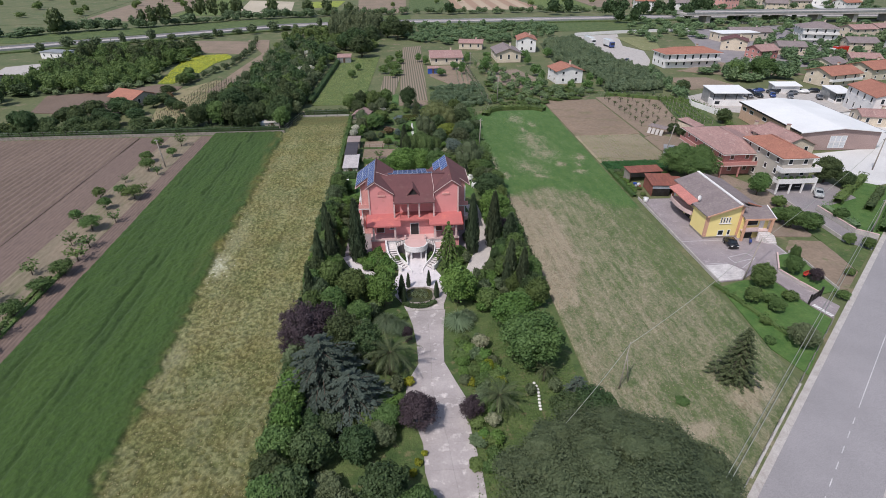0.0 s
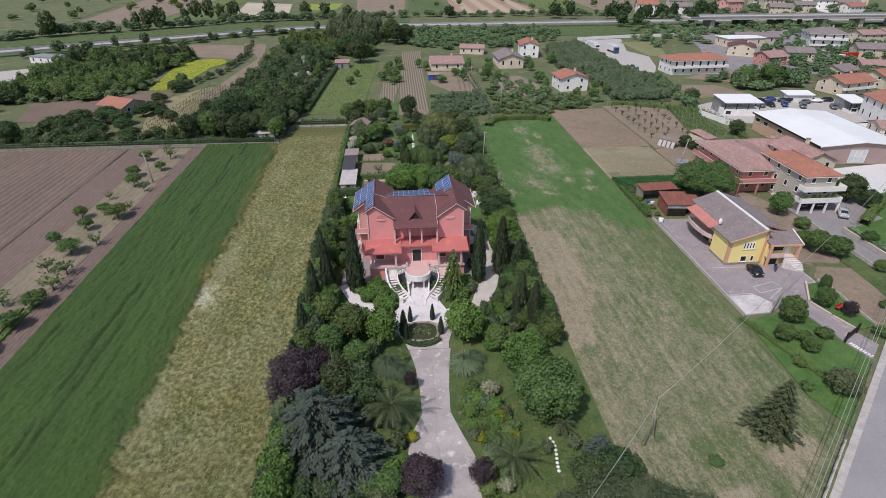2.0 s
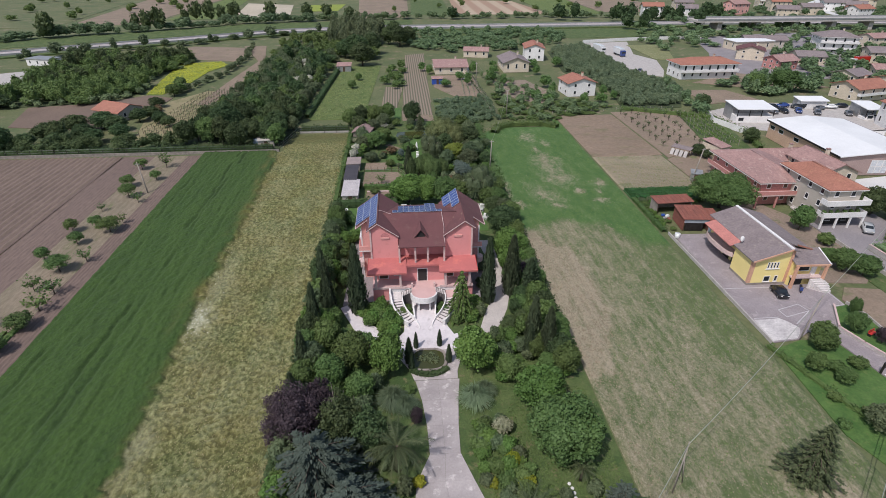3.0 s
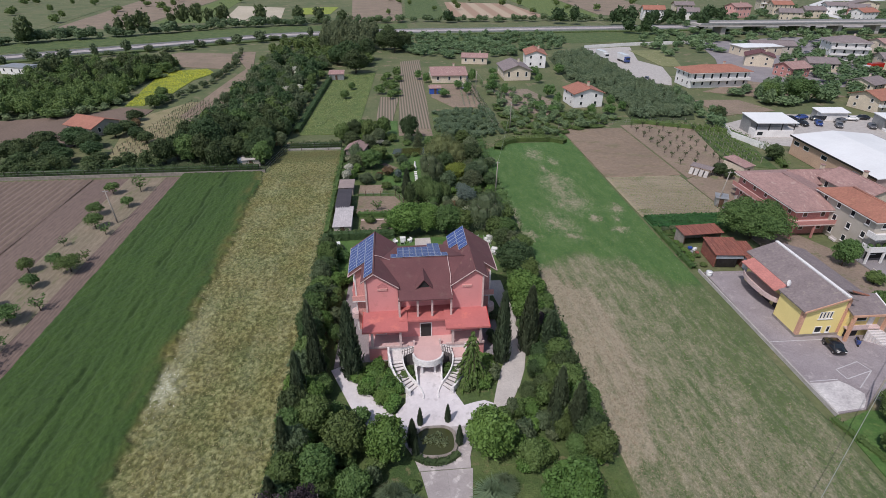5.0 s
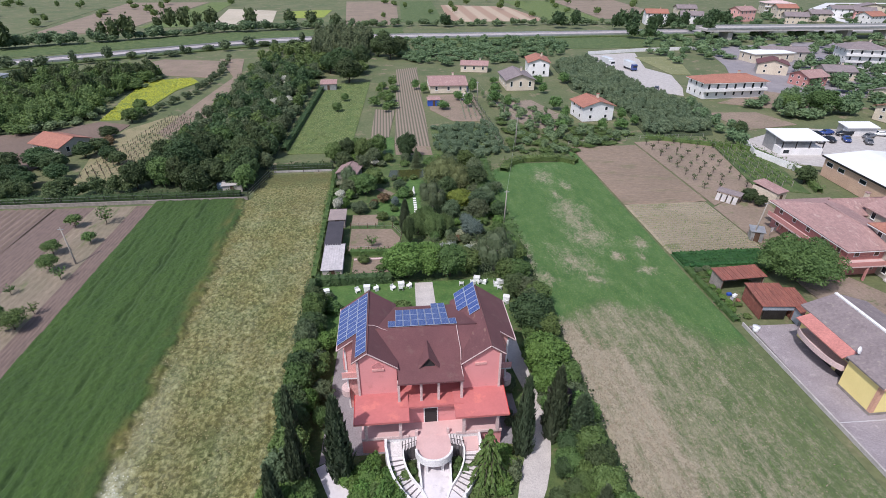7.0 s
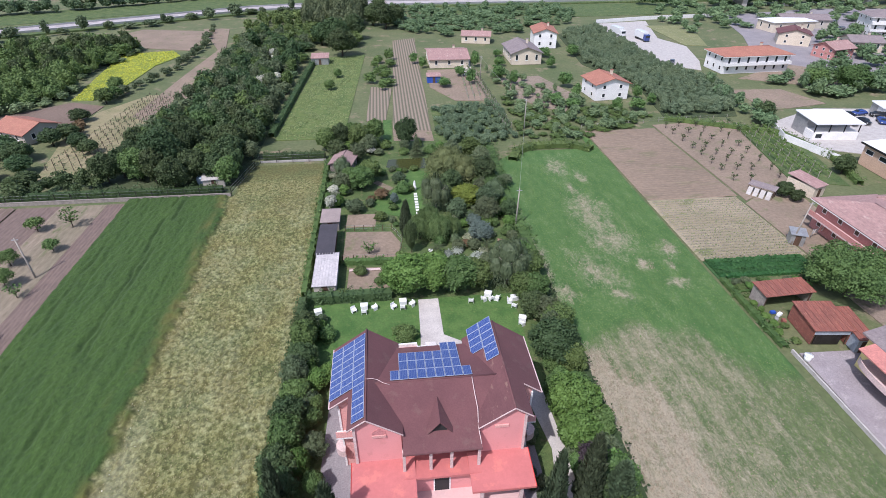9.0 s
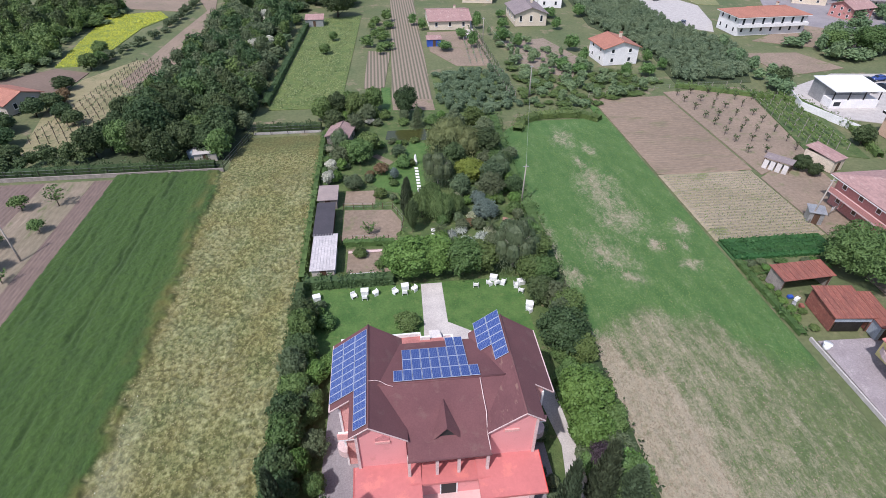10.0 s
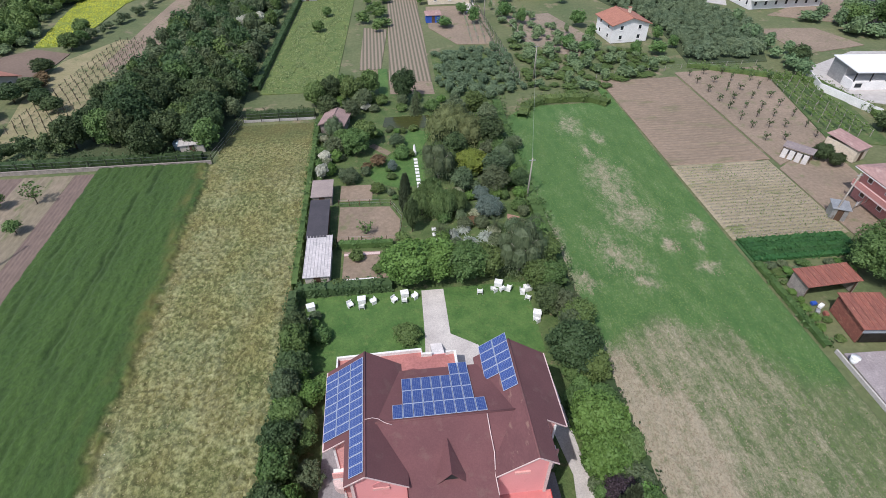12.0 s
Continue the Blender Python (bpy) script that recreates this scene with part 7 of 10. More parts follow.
    for i in range(6):
        box("step", 9.4 + 0.32 * i, 11.6 + 0.35 * i if i < 3 else 12.4, -1.75 - 0.28 * i, -1.5, 0.02, 1.75 - 0.28 * i, STONE, h)
    window(h, 7.4, 9.6, -0.5, 2.7, 4.0, "y", -1, None, False)
    box("door", 9.9, 10.8, -0.58, -0.5, 1.95, 4.0, WHITE, h, "white porch door")
    box("lower_opening", 6.9, 9.0, -0.56, -0.5, 0, 1.7, DARK, h, "dark cellar opening")
    # dish
    d = thing("satellite_dish", "white satellite dish on the roof edge", "dish", (55.6, 87.4, 5.3))
    bm = bmesh.new()
    bmesh.ops.create_cone(bm, cap_ends=True, segments=16, radius1=0.5, radius2=0.15, depth=0.14, matrix=pose(0, 0, 0.75, 70, 0, 20))
    part("bowl", bm, WHITE, d)
    tube("mast", [(0, 0.1, -0.35), (0, 0.1, 0.75)], [0.03, 0.03], METAL_GREY, d)


yellow_house()


def pink_house():
    h = house("house", "rose-coloured house with a faded pink hipped roof", 80.5, 122.0, 0, 11, 19, 5.4, 7.2, ROSE_WALL, OLD_TILE, "hip", 1.0, 2, 3, "sw", shutter=BRASS_WOOD, chimney=False, sills=False)
    box("balcony", -7.2, 6.5, -11.6, -9.5, 2.75, 3.0, COPING, h, "pale balcony slab round the house")
    box("balcony", -7.2, -5.5, -9.5, 9.0, 2.75, 3.0, COPING, h)
    box("parapet", -7.2, 6.5, -11.6, -11.48, 3.0, 3.8, ROSE_WALL, h, "rose balcony parapet")
    box("parapet", -7.2, -7.08, -11.48, 9.0, 3.0, 3.8, ROSE_WALL, h)
    for x in (-6.9, -2.5, 2.0, 6.2):
        box("column", x - 0.15, x + 0.15, -11.5, -11.2, 0, 2.75, ROSE_WALL, h)
    for i in range(8):
        box("step", 1.0 + 0.3 * i, 1.3 + 0.3 * i, -13.2, -11.7, 0, 0.34 * (i + 1), STONE, h)


pink_house()


def grey_house():
    h = house("house", "tall grey-beige house with orange tiled roof and white balconies", 85.3, 109.4, 0, 6.8, 14, 7.7, 9.3, GREY_WALL, TERRACOTTA, "hip", 0.7, 3, 2, "sw", shutter=None, chimney=False)
    for z in (2.6, 5.1):
        bal = box("balcony", -4.6, 4.3, -9.0, -7.0, z - 0.22, z, WHITE, h, "white balcony slab with flower pots")
        box("parapet", -4.6, 4.3, -9.0, -8.86, z, z + 0.85, WHITE, bal, "white balcony parapet")
        box("parapet", -4.6, -4.46, -8.86, -7.0, z, z + 0.85, WHITE, bal)
        box("parapet", 4.16, 4.3, -8.86, -7.0, z, z + 0.85, WHITE, bal)
    for x in (-4.4, -1.4, 1.4, 4.1):
        box("column", x - 0.16, x + 0.16, -8.95, -8.65, 0, 2.38, WHITE, h, "white balcony column")
    box("garage_opening", -3.1, 3.1, -7.06, -7.0, 0.02, 2.3, DARK, h, "dark garage opening")
    for i in range(6):
        p = thing("flower_pot", "terracotta pot with a leafy green plant on the balcony", "pot", (81.0 + 1.4 * i, 101.0, 2.602), group="balcony pots")
        bm = bmesh.new()
        bmesh.ops.create_cone(bm, cap_ends=True, segments=10, radius1=0.15, radius2=0.22, depth=0.4, matrix=pose(0, 0, 0.2))
        part("pot", bm, TERRACOTTA, p)
        q, o = blob_points(rng, [(0, 0, 0.75, 0.45, 0.4, 0.5)], 60)
        put("foliage", quads_mesh("leaves", leaves_at(rng, q, o, 0.25), L_MID), p)


grey_house()
house("house", "lower house with faded reddish tiled roof", 94.5, 121.0, 0, 8, 12, 6.0, 7.8, CREAM, OLD_TILE, "gable_y", 0.5, 2, 2, "sw")
house("house", "red-brown tiled house behind its neighbours", 91.0, 130.0, 0, 12, 7, 4.6, 6.2, ROSE_WALL, OLD_TILE, "gable_x", 0.5, 1, 3, "sw")


HALL_WALL = surface("hall_plaster", (0.36, 0.26, 0.24), (0.3, 0.215, 0.2), 0.2, 4.0, 0.9, 0.15, 0.01)


def hall():
    h = thing("hall", "industrial hall with a wide white sheet roof", "hall", (115.3, 141.3, 0), -3)
    a, b = 10.6, 15.0
    bm = bmesh.new()
    prof = [(a, 0), (-a, 0), (-a, 5.0), (0, 5.9), (a, 5.0)]
    f, r = [bm.verts.new((x, -b, z)) for x, z in prof], [bm.verts.new((x, b, z)) for x, z in prof]
    bm.faces.new(f), bm.faces.new(r[::-1])
    for i in range(5):
        j = (i + 1) % 5
        bm.faces.new((f[j], f[i], r[i], r[j]))
    bmesh.ops.recalc_face_normals(bm, faces=bm.faces)
    part("wall", bm, HALL_WALL, h, "pinkish-grey hall wall")
    for s in (-1, 1):
        slab("roof", [(s * 11.2, -b - 0.7, 5.0), (s * 11.2, b + 0.7, 5.0), (0, b + 0.7, 6.05), (0, -b - 0.7, 6.05)], 0.22, WHITE_ROOF, h, "white sheet roof slope")
        box("fascia", min(s * 11.2, s * 11.3), max(s * 11.2, s * 11.3), -b - 0.7, b + 0.7, 4.6, 5.02, METAL_DARK, h, "dark roof edge")
    box("side_cladding", -a - 0.03, -a - 0.003, -b, b, 0, 4.9, surface("peach_plaster", (0.56, 0.38, 0.27), (0.49, 0.33, 0.235), 0.25, 5.0, 0.9, 0.1, 0.01), h, "peach plastered side wall")
    for y in (-9, 2, 9, 13):
        window(h, y - 1.1, y + 1.1, -a - 0.03, 2.8, 3.9, "x", -1, None, False)
    frosted = surface("frosted_panes", (0.56, 0.57, 0.6), (0.46, 0.47, 0.5), 0.8, 3.0, 0.35, 0.05, 0.01)
    for i in range(3):
        for z in (0.5, 2.2):
            window(h, -2.6 + 1.5 * i, -1.15 + 1.5 * i, -b, z, z + 1.65, "y", -1, frosted, False, "pale frosted pane")


hall()
flat("hall_yard", [(98.5, 112), (107, 103), (118, 107), (175, 122), (175, 165), (128, 158), (127, 127), (100, 123)], 0.03, WHITE_YARD, "bright pale concrete yard", "yard")
flat("bare_field", [(107.5, 214), (124.5, 213), (129, 198), (108.5, 193.5)], 0.03, SOIL_PALE, "bare brown field beside the grove")
flat("car_yard", [(102, 166), (118, 158), (152, 160), (156, 190), (122, 194), (102, 184)], 0.03, KERB, "pale concrete car yard", "yard")


def canopy_building(name, label, x, y, turn, w, d, hgt, open_frac=0.45):
    h = thing(name, label, "workshop", (x, y, 0), turn)
    slab("roof", [(-w / 2 - 0.4, -d / 2 - 0.6, hgt), (w / 2 + 0.4, -d / 2 - 0.6, hgt), (w / 2 + 0.4, d / 2, hgt + 0.5), (-w / 2 - 0.4, d / 2, hgt + 0.5)], 0.2, WHITE_ROOF, h, "white sheet roof")
    box("wall", -w / 2, w / 2, -d * 0.1, d / 2 - 0.1, 0, hgt, METAL_GREY, h, "grey panel wall")
    box("low_wall", -w / 2, w / 2, -d / 2, -d * 0.1, 0, hgt * open_frac, WHITE, h, "white low front wall")
    for i in range(4):
        xx = -w / 2 + 0.15 + (w - 0.3) * i / 3
        box("column", xx - 0.1, xx + 0.1, -d / 2 + 0.05, -d / 2 + 0.25, hgt * open_frac, hgt - 0.2, METAL_DARK, h)
    window(h, -w / 2 + 0.6, -w / 2 + 2.4, -d / 2, 0.5, 1.7, "y", -1, None, False)
    return h


canopy_building("workshop", "white workshop with open canopy and sheet roof", 110.5, 175.0, -5, 11.5, 9, 4.4)
canopy_building("workshop", "small grey workshop with flat white roof", 140.0, 187.0, -5, 9, 4.5, 2.8, 0.9)
canopy_building("workshop", "white-roofed open lean-to shed", 150.5, 174.5, -8, 5.5, 9, 3.6, 0.2)

house("house", "cream house with orange gabled roof", 166.8, 198.5, 14, 15, 10.5, 4.8, 6.6, CREAM, TERRACOTTA, "gable_x", 0.8, 2, 3, "sw", (1,))
house("house", "cream house with orange gabled roof", 190.5, 207.0, 14, 15, 10.5, 4.8, 6.6, CREAM, TERRACOTTA, "gable_x", 0.8, 2, 3, "sw")
house("house", "tall white house with terracotta roof", 151.5, 157.5, -14, 12, 17, 7.2, 9.0, WHITE, TERRACOTTA, "gable_y", 0.5, 2, 3, "sw")
house("house", "low old house with faded tiled roof", 142.0, 147.5, -14, 10, 7, 3.2, 4.4, CREAM, OLD_TILE, "gable_x", 0.4, 1, 3, "sw")
house("house", "long white two-storey house with orange hipped roof and balconies", 127.5, 238.0, 3, 25, 11, 6.0, 7.8, WHITE, TERRACOTTA, "hip", 0.9, 2, 7, "sw", (1,))
house("house", "low house with brown tiled roof", 171.5, 251.5, 14, 10.5, 9, 4.2, 6.0, ROSE_WALL, OLD_TILE, "gable_x", 0.7, 2, 3, "sw", sills=False)
house("house", "house with dark roof and bluish panels", 172.0, 276.0, -30, 12, 11, 4.6, 6.4, CREAM, ROOF, "gable_y", 0.6, 2, 2, "sw", sills=False)
house("house", "flat white-roofed building by the village", 187.5, 303.0, 5, 22, 11, 4.2, 4.5, CREAM, WHITE_ROOF, "flat", 0.5, 1, 3, "sw", chimney=False, sills=False)
house("apartment_house", "large pale apartment house with balconies and brown roof", 223.0, 287.0, -17, 17, 13, 8.6, 11.0, WHITE, GREY_ROOF, "hip", 0.9, 3, 4, "sw", (1, 2), sills=False)
house("house", "dark-roofed house among gardens", 229.0, 263.0, -15, 13, 11, 5.0, 6.8, CREAM, GREY_ROOF, "gable_x", 0.6, 2, 3, "sw", sills=False)
house("house", "dark-roofed house among gardens", 247.0, 256.0, -15, 12, 11, 5.0, 6.8, WHITE, GREY_ROOF, "gable_x", 0.6, 2, 3, "sw", sills=False)
house("house", "tile-roofed house in the far village", 206.0, 232.0, -15, 12, 9, 3.6, 5.0, CREAM, OLD_TILE, "gable_x", 0.6, 1, 3, "sw", sills=False)
house("house", "tile-roofed house in the far village", 240.0, 226.0, -15, 12, 10, 4.6, 6.2, CREAM, OLD_TILE, "gable_x", 0.6, 2, 3, "sw", sills=False)
house("house", "dark-roofed house in the far village", 262.0, 262.0, -15, 13, 11, 5.6, 7.4, WHITE, GREY_ROOF, "gable_x", 0.6, 2, 3, "sw", sills=False)
for hx, hy, ht in ((196, 448, 8), (226, 452, 6), (272, 462, 8), (300, 440, 6), (330, 455, 6), (352, 430, 7), (318, 478, 8), (246, 500, 6), (380, 470, 6)):
    house("house", "pale house in the far village", hx, hy, float(rng.uniform(-25, 25)), 15, 12, ht, ht + 2.2, (CREAM, WHITE, PINK_PALE)[hx % 3], (OLD_TILE, TERRACOTTA, GREY_ROOF)[hy % 3], "gable_x", 0.7, 2, 4, "sw", sills=False)
# north of the villa
house("house", "low house with faded pink tiled roof", 21.5, 257.5, 0, 14, 17, 3.2, 4.8, CREAM, OLD_TILE, "gable_x", 0.6, 1, 3, "sw")
house("house", "cream house with brown gabled roof", 50.3, 259.0, 0, 11, 16, 4.3, 6.3, CREAM, GREY_ROOF, "gable_y", 0.7, 1, 3, "sw")
house("house", "white two-storey house with red roof", 65.0, 283.0, -8, 9, 14, 6.0, 7.6, WHITE, TERRACOTTA, "gable_y", 0.6, 2, 2, "sw")
house("house", "white house with orange gabled roof and small porch", 65.5, 212.5, 5, 10.5, 10, 5.0, 6.6, WHITE, TERRACOTTA, "gable_y", 0.6, 2, 2, "swe")
house("house", "low farm building with faded tiles", 38.0, 291.0, -12, 12, 8, 3.2, 4.4, CREAM, OLD_TILE, "gable_x", 0.4, 1, 3, "sw")
# west
house("house", "low pale farmhouse with red tiled roof", -92.0, 193.0, -28, 11, 9, 3.0, 4.6, GREY_WALL, TERRACOTTA, "gable_x", 0.6, 1, 2, "se", chimney=False)
house("barn", "farm shed with red sheet roof", -160.0, 224.0, -20, 16, 9, 3.6, 4.8, CREAM, RUST, "gable_x", 0.6, 1, 2, "se", chimney=False, category="barn")
house("barn", "white flat-roofed farm building", -164.0, 283.0, -20, 13, 7, 3.0, 3.3, WHITE, METAL_GREY, "flat", 0.3, 1, 3, "se", chimney=False, category="barn")
flat("farm_yard", [(-168, 232), (-153, 236), (-150, 260), (-156, 274), (-176, 262)], 0.03, KERB, "pale farm yard", "yard")

# yards and lanes on the house side
flat("paved_yard", [(50.4, 68.2), (54.6, 68.6), (57.2, 70.2), (59.6, 68.1), (61.8, 70.4), (64.9, 75.5), (67.3, 75.9), (67.3, 79.8), (66.4, 82), (66, 100), (51, 100.5)], 0.05, PAVER, "grey interlocking paved yard", "yard")
flat("concrete_pad", [(50.6, 68.5), (54.5, 68.8), (55.6, 69.8), (56.4, 71.0), (55.6, 72.6), (54.8, 73.5), (52.6, 73.3), (50.8, 73.4)], 0.07, surface("bare_concrete", (0.56, 0.53, 0.52), (0.42, 0.39, 0.39), 0.5, 3.0, 0.9, 0.2, 0.01), "pale bare concrete pad", "yard")
flat("entrance_lane", [(62.0, 57.6), (65.1, 60.3), (63.9, 63.5), (62.8, 66.7), (61.8, 70.4), (64.9, 75.5), (58, 71.6), (57.4, 70.2), (59.6, 68.1), (60.3, 64.1), (60.8, 61.1)], 0.06, PAVER, "paved entrance lane with white joints", "lane")
flat("lawn_patch", [(64.1, 63.5), (68.0, 64.4), (68.0, 68.2), (68.3, 73.1), (67.6, 76.0), (65.1, 75.6), (62.0, 70.4), (63.0, 66.7)], 0.04, LUSH, "small front lawn", "lawn")
flat("brown_plot", [(68.1, 64.4), (69.7, 64.5), (75.1, 69.2), (75.8, 74.6), (76.2, 79.6), (70.7, 80.6), (67.9, 77.4), (68.5, 73.1), (68.2, 68.2)], 0.045, SOIL_PALE, "bare brown garden soil", "plot")
flat("side_road", [(80.5, 103), (80.5, 79), (83.0, 75.8), (87.2, 79.4), (84.5, 82), (84.2, 92.4), (97, 97), (97, 106)], 0.05, ASPHALT_PALE, "pale side lane to the houses", "lane")
flat("back_garden", [(66.6, 82.5), (75.5, 81.5), (80.3, 86), (80.3, 103), (76, 113), (66.6, 112)], 0.025, surface("trodden_earth", (0.25, 0.19, 0.15), (0.2, 0.155, 0.12), 0.2, 2.4, 0.95, 0.5, 0.06, third=(0.12, 0.13, 0.06)), "trodden brown earth behind the yellow house", "yard")
flat("hedged_lawn", [(85, 83.5), (89, 80.4), (113, 98), (105, 105), (85, 93)], 0.04, LUSH, "lawn between clipped hedges", "lawn")
flat("slope_grass", [(48.8, 52), (50.5, 46.8), (61.6, 57.4), (60.6, 61.1), (60.1, 64.1), (59.4, 68.0), (54.6, 68.4), (49.8, 66.8)], 0.03, LUSH, "green garden lawn by the road", "lawn")
flat("verge_garden", [(75.3, 69.3), (85.4, 78.0), (79.0, 91.0), (76.4, 85.0), (76.3, 79.6)], 0.03, LAWN, "grassy garden strip by the road", "lawn")
flat("truck_yard", [(101, 250), (105, 242.7), (111, 237.4), (117, 250), (124, 274), (119, 290), (131, 330), (104, 325), (101, 299)], 0.03, KERB, "bright pale lorry yard", "yard")


def wall_line(name, label, pts, height, thick, material, cap=None):
    w = thing(name, label, "wall", (pts[0][0], pts[0][1], 0), kind="structure")
    o = Vector(pts[0])
    for a, b in zip(pts, pts[1:]):
        a, b = Vector(a) - o, Vector(b) - o
        d = (b - a).normalized() * (thick / 2)
        n = Vector((-d.y, d.x))
        prism("wall_run", [tuple(a - n - d), tuple(b - n + d), tuple(b + n + d), tuple(a + n - d)], -0.1, height, material, w)
        if cap:
            n2 = n * 1.35
            prism("coping", [tuple(a - n2 - d), tuple(b - n2 + d), tuple(b + n2 + d), tuple(a + n2 - d)], height, height + 0.1, cap, w)
    return w


def fence_line(name, label, pts, height, gap, material, wires=3):
    """Posts and wires; each post a part."""
    w = thing(name, label, "fence", (pts[0][0], pts[0][1], 0))
    o = Vector(pts[0])
    bm = bmesh.new()
    add_box(bm, -0.05, 0.05, -0.05, 0.05, -0.1, height)
    me = bpy.data.meshes.new("post")
    bm.to_mesh(me), bm.free()
    me.materials.append(material)
    for a, b in zip(pts, pts[1:]):
        a, b = Vector(a) - o, Vector(b) - o
        n = max(1, int((b - a).length / gap))
        for i in range(n + 1):
            q = a.lerp(b, i / n)
            put("post", me, w, m=pose(q.x, q.y, 0))
        for k in range(wires):
            z = height * (k + 1) / wires - 0.05
            tube("wire", [(a.x, a.y, z), (b.x, b.y, z)], [0.018, 0.018], METAL_GREY, w, sides=3)
    return w


wall_line("boundary_wall", "low grey boundary wall with pale coping", [(-150, 154.4), (-34.2, 154.4)], 0.6, 0.2, STONE_WALL, STONE_WALL)
fence_line("boundary_fence", "tall wire fence on the boundary", [(-150, 154.7), (-34.0, 154.7), (-31, 170.2), (-16.5, 170.2)], 1.9, 3.0, METAL_DARK)
wall_line("yard_wall", "low stone edging wall of the paved yard", [(50.2, 100.8), (50.2, 68.0)], 0.45, 0.22, KERB)
wall_line("garden_wall", "low stone wall beside the entrance lane", [(65.0, 75.6), (61.9, 70.4), (62.9, 66.7), (64.0, 63.5)], 0.5, 0.2, KERB, COPING)
wall_line("garden_wall", "low wall round the brown plot", [(67.8, 76.4), (68.4, 73.1), (68.08, 68.2), (68.05, 64.5)], 0.4, 0.18, KERB)
wall_line("lane_wall", "pale wall along the side lane", [(80.3, 98), (80.3, 79.2)], 0.7, 0.2, KERB)
wall_line("lane_wall", "pinkish coped wall along the side lane", [(84.7, 92.4), (84.9, 82.2), (87.4, 79.8)], 0.8, 0.25, KERB, COPING)
wall_line("garden_wall", "low wall between yard and brown earth", [(66.5, 82.0), (66.5, 100)], 0.5, 0.2, KERB)
wall_line("yard_wall", "white wall of the car yard", [(101.5, 158), (97.5, 172), (102, 186)], 1.6, 0.2, WHITE)
fence_line("road_fence", "wire fence with pale posts by the road", [along(-20, -1.3), along(37, -1.3)], 1.3, 2.5, POLE_WOOD)
fence_line("field_fence", "low wire fence along the plots", [(49.0, 184.4), (72, 188), (92, 188.5)], 1.1, 4.0, POLE_WOOD, 2)
wall_line("meadow_wall", "low pale wall at the meadow's end", [(-31, 170.6), (-16.5, 170.6)], 0.4, 0.2, KERB)


# sheds beside the yellow house
def shed(name, label, x, y, turn, w, d, z0, z1, wall, roof, open_front=False, ribs=0):
    h = thing(name, label, "shed", (x, y, 0), turn)
    slab("roof", [(-w / 2 - 0.25, -d / 2 - 0.25, z0), (w / 2 + 0.25, -d / 2 - 0.25, z0), (w / 2 + 0.25, d / 2 + 0.25, z1), (-w / 2 - 0.25, d / 2 + 0.25, z1)], 0.08, roof, h)
    for i in range(ribs):
        xx = -w / 2 - 0.2 + (w + 0.4) * i / max(1, ribs - 1)
        slab("rib", [(xx - 0.03, -d / 2 - 0.25, z0 + 0.05), (xx + 0.03, -d / 2 - 0.25, z0 + 0.05), (xx + 0.03, d / 2 + 0.25, z1 + 0.05), (xx - 0.03, d / 2 + 0.25, z1 + 0.05)], 0.05, roof, h)
    lo = min(z0, z1) - 0.1
    box("wall", -w / 2, w / 2, d / 2 - 0.1, d / 2, 0, lo, wall, h), box("wall", -w / 2, -w / 2 + 0.1, -d / 2, d / 2 - 0.1, 0, lo, wall, h), box("wall", w / 2 - 0.1, w / 2, -d / 2, d / 2 - 0.1, 0, lo, wall, h)
    if not open_front:
        box("wall", -w / 2 + 0.1, w / 2 - 0.1, -d / 2, -d / 2 + 0.1, 0, lo, wall, h)
        box("door", -0.45, 0.45, -d / 2 - 0.05, -d / 2, 0, min(1.95, lo - 0.1), BRASS_WOOD, h)
    else:
        for s in (-1, 1):
            box("column", s * (w / 2 - 0.2) - 0.07, s * (w / 2 - 0.2) + 0.07, -d / 2, -d / 2 + 0.14, 0, lo, BRASS_WOOD, h)
    return h


shed("shed", "open shed with a rusty red sheet roof", 55.2, 111.2, 3, 7.6, 2.9, 2.5, 2.8, STONE_WALL, RUST, True, 9)
garage = shed("shed", "rusty sheet-metal garage with a dark gate", 56.2, 104.4, -6, 5.0, 5.4, 2.6, 3.0, RUST, RUST, True, 8)
box("front_panel", -2.4, 2.4, -2.72, -2.62, 1.7, 2.45, BLUE_SHEET, garage, "bluish grey sheet over the gate")
box("gate", -2.1, 1.4, -2.7, -2.64, 0, 1.7, METAL_DARK, garage, "dark sliding gate")
shed("shed", "narrow grey sheet lean-to with a rusty roof", 59.6, 102.8, -8, 1.9, 6.2, 2.4, 2.7, BLUE_SHEET, RUST, False, 4)
shed("shed", "small grey sheet-metal kiosk", 68.4, 126.3, -25, 2.2, 2.2, 2.2, 2.4, METAL_GREY, METAL_GREY)
shed("shed", "small house with a faded pink roof", 83.2, 144.6, 20, 3.4, 6.0, 2.6, 3.3, CREAM, OLD_TILE)
shed("shed", "small blue-grey hut with a reddish roof", -25.0, 260.0, 0, 6, 4.5, 2.4, 3.2, METAL_GREY, OLD_TILE)
shed("shed", "garden hut hung with blue sheeting", 14.3, 232.0, 0, 4.4, 3.0, 2.2, 2.6, BLUE, OLD_TILE)
shed("shed", "dark felt-roofed garden shed", -13.0, 132.2, 0, 2.6, 9.2, 2.3, 2.3, BRASS_WOOD, TARP_BLACK, True)
shed("shed", "shed with a pale corrugated sheet roof", -12.5, 123.4, 0, 3.2, 8.2, 2.1, 2.3, GREY_WALL, surface("weathered_sheet", (0.5, 0.46, 0.46), (0.42, 0.39, 0.39), 0.6, 3.0, 0.8, 0.2, 0.02), False, 9)
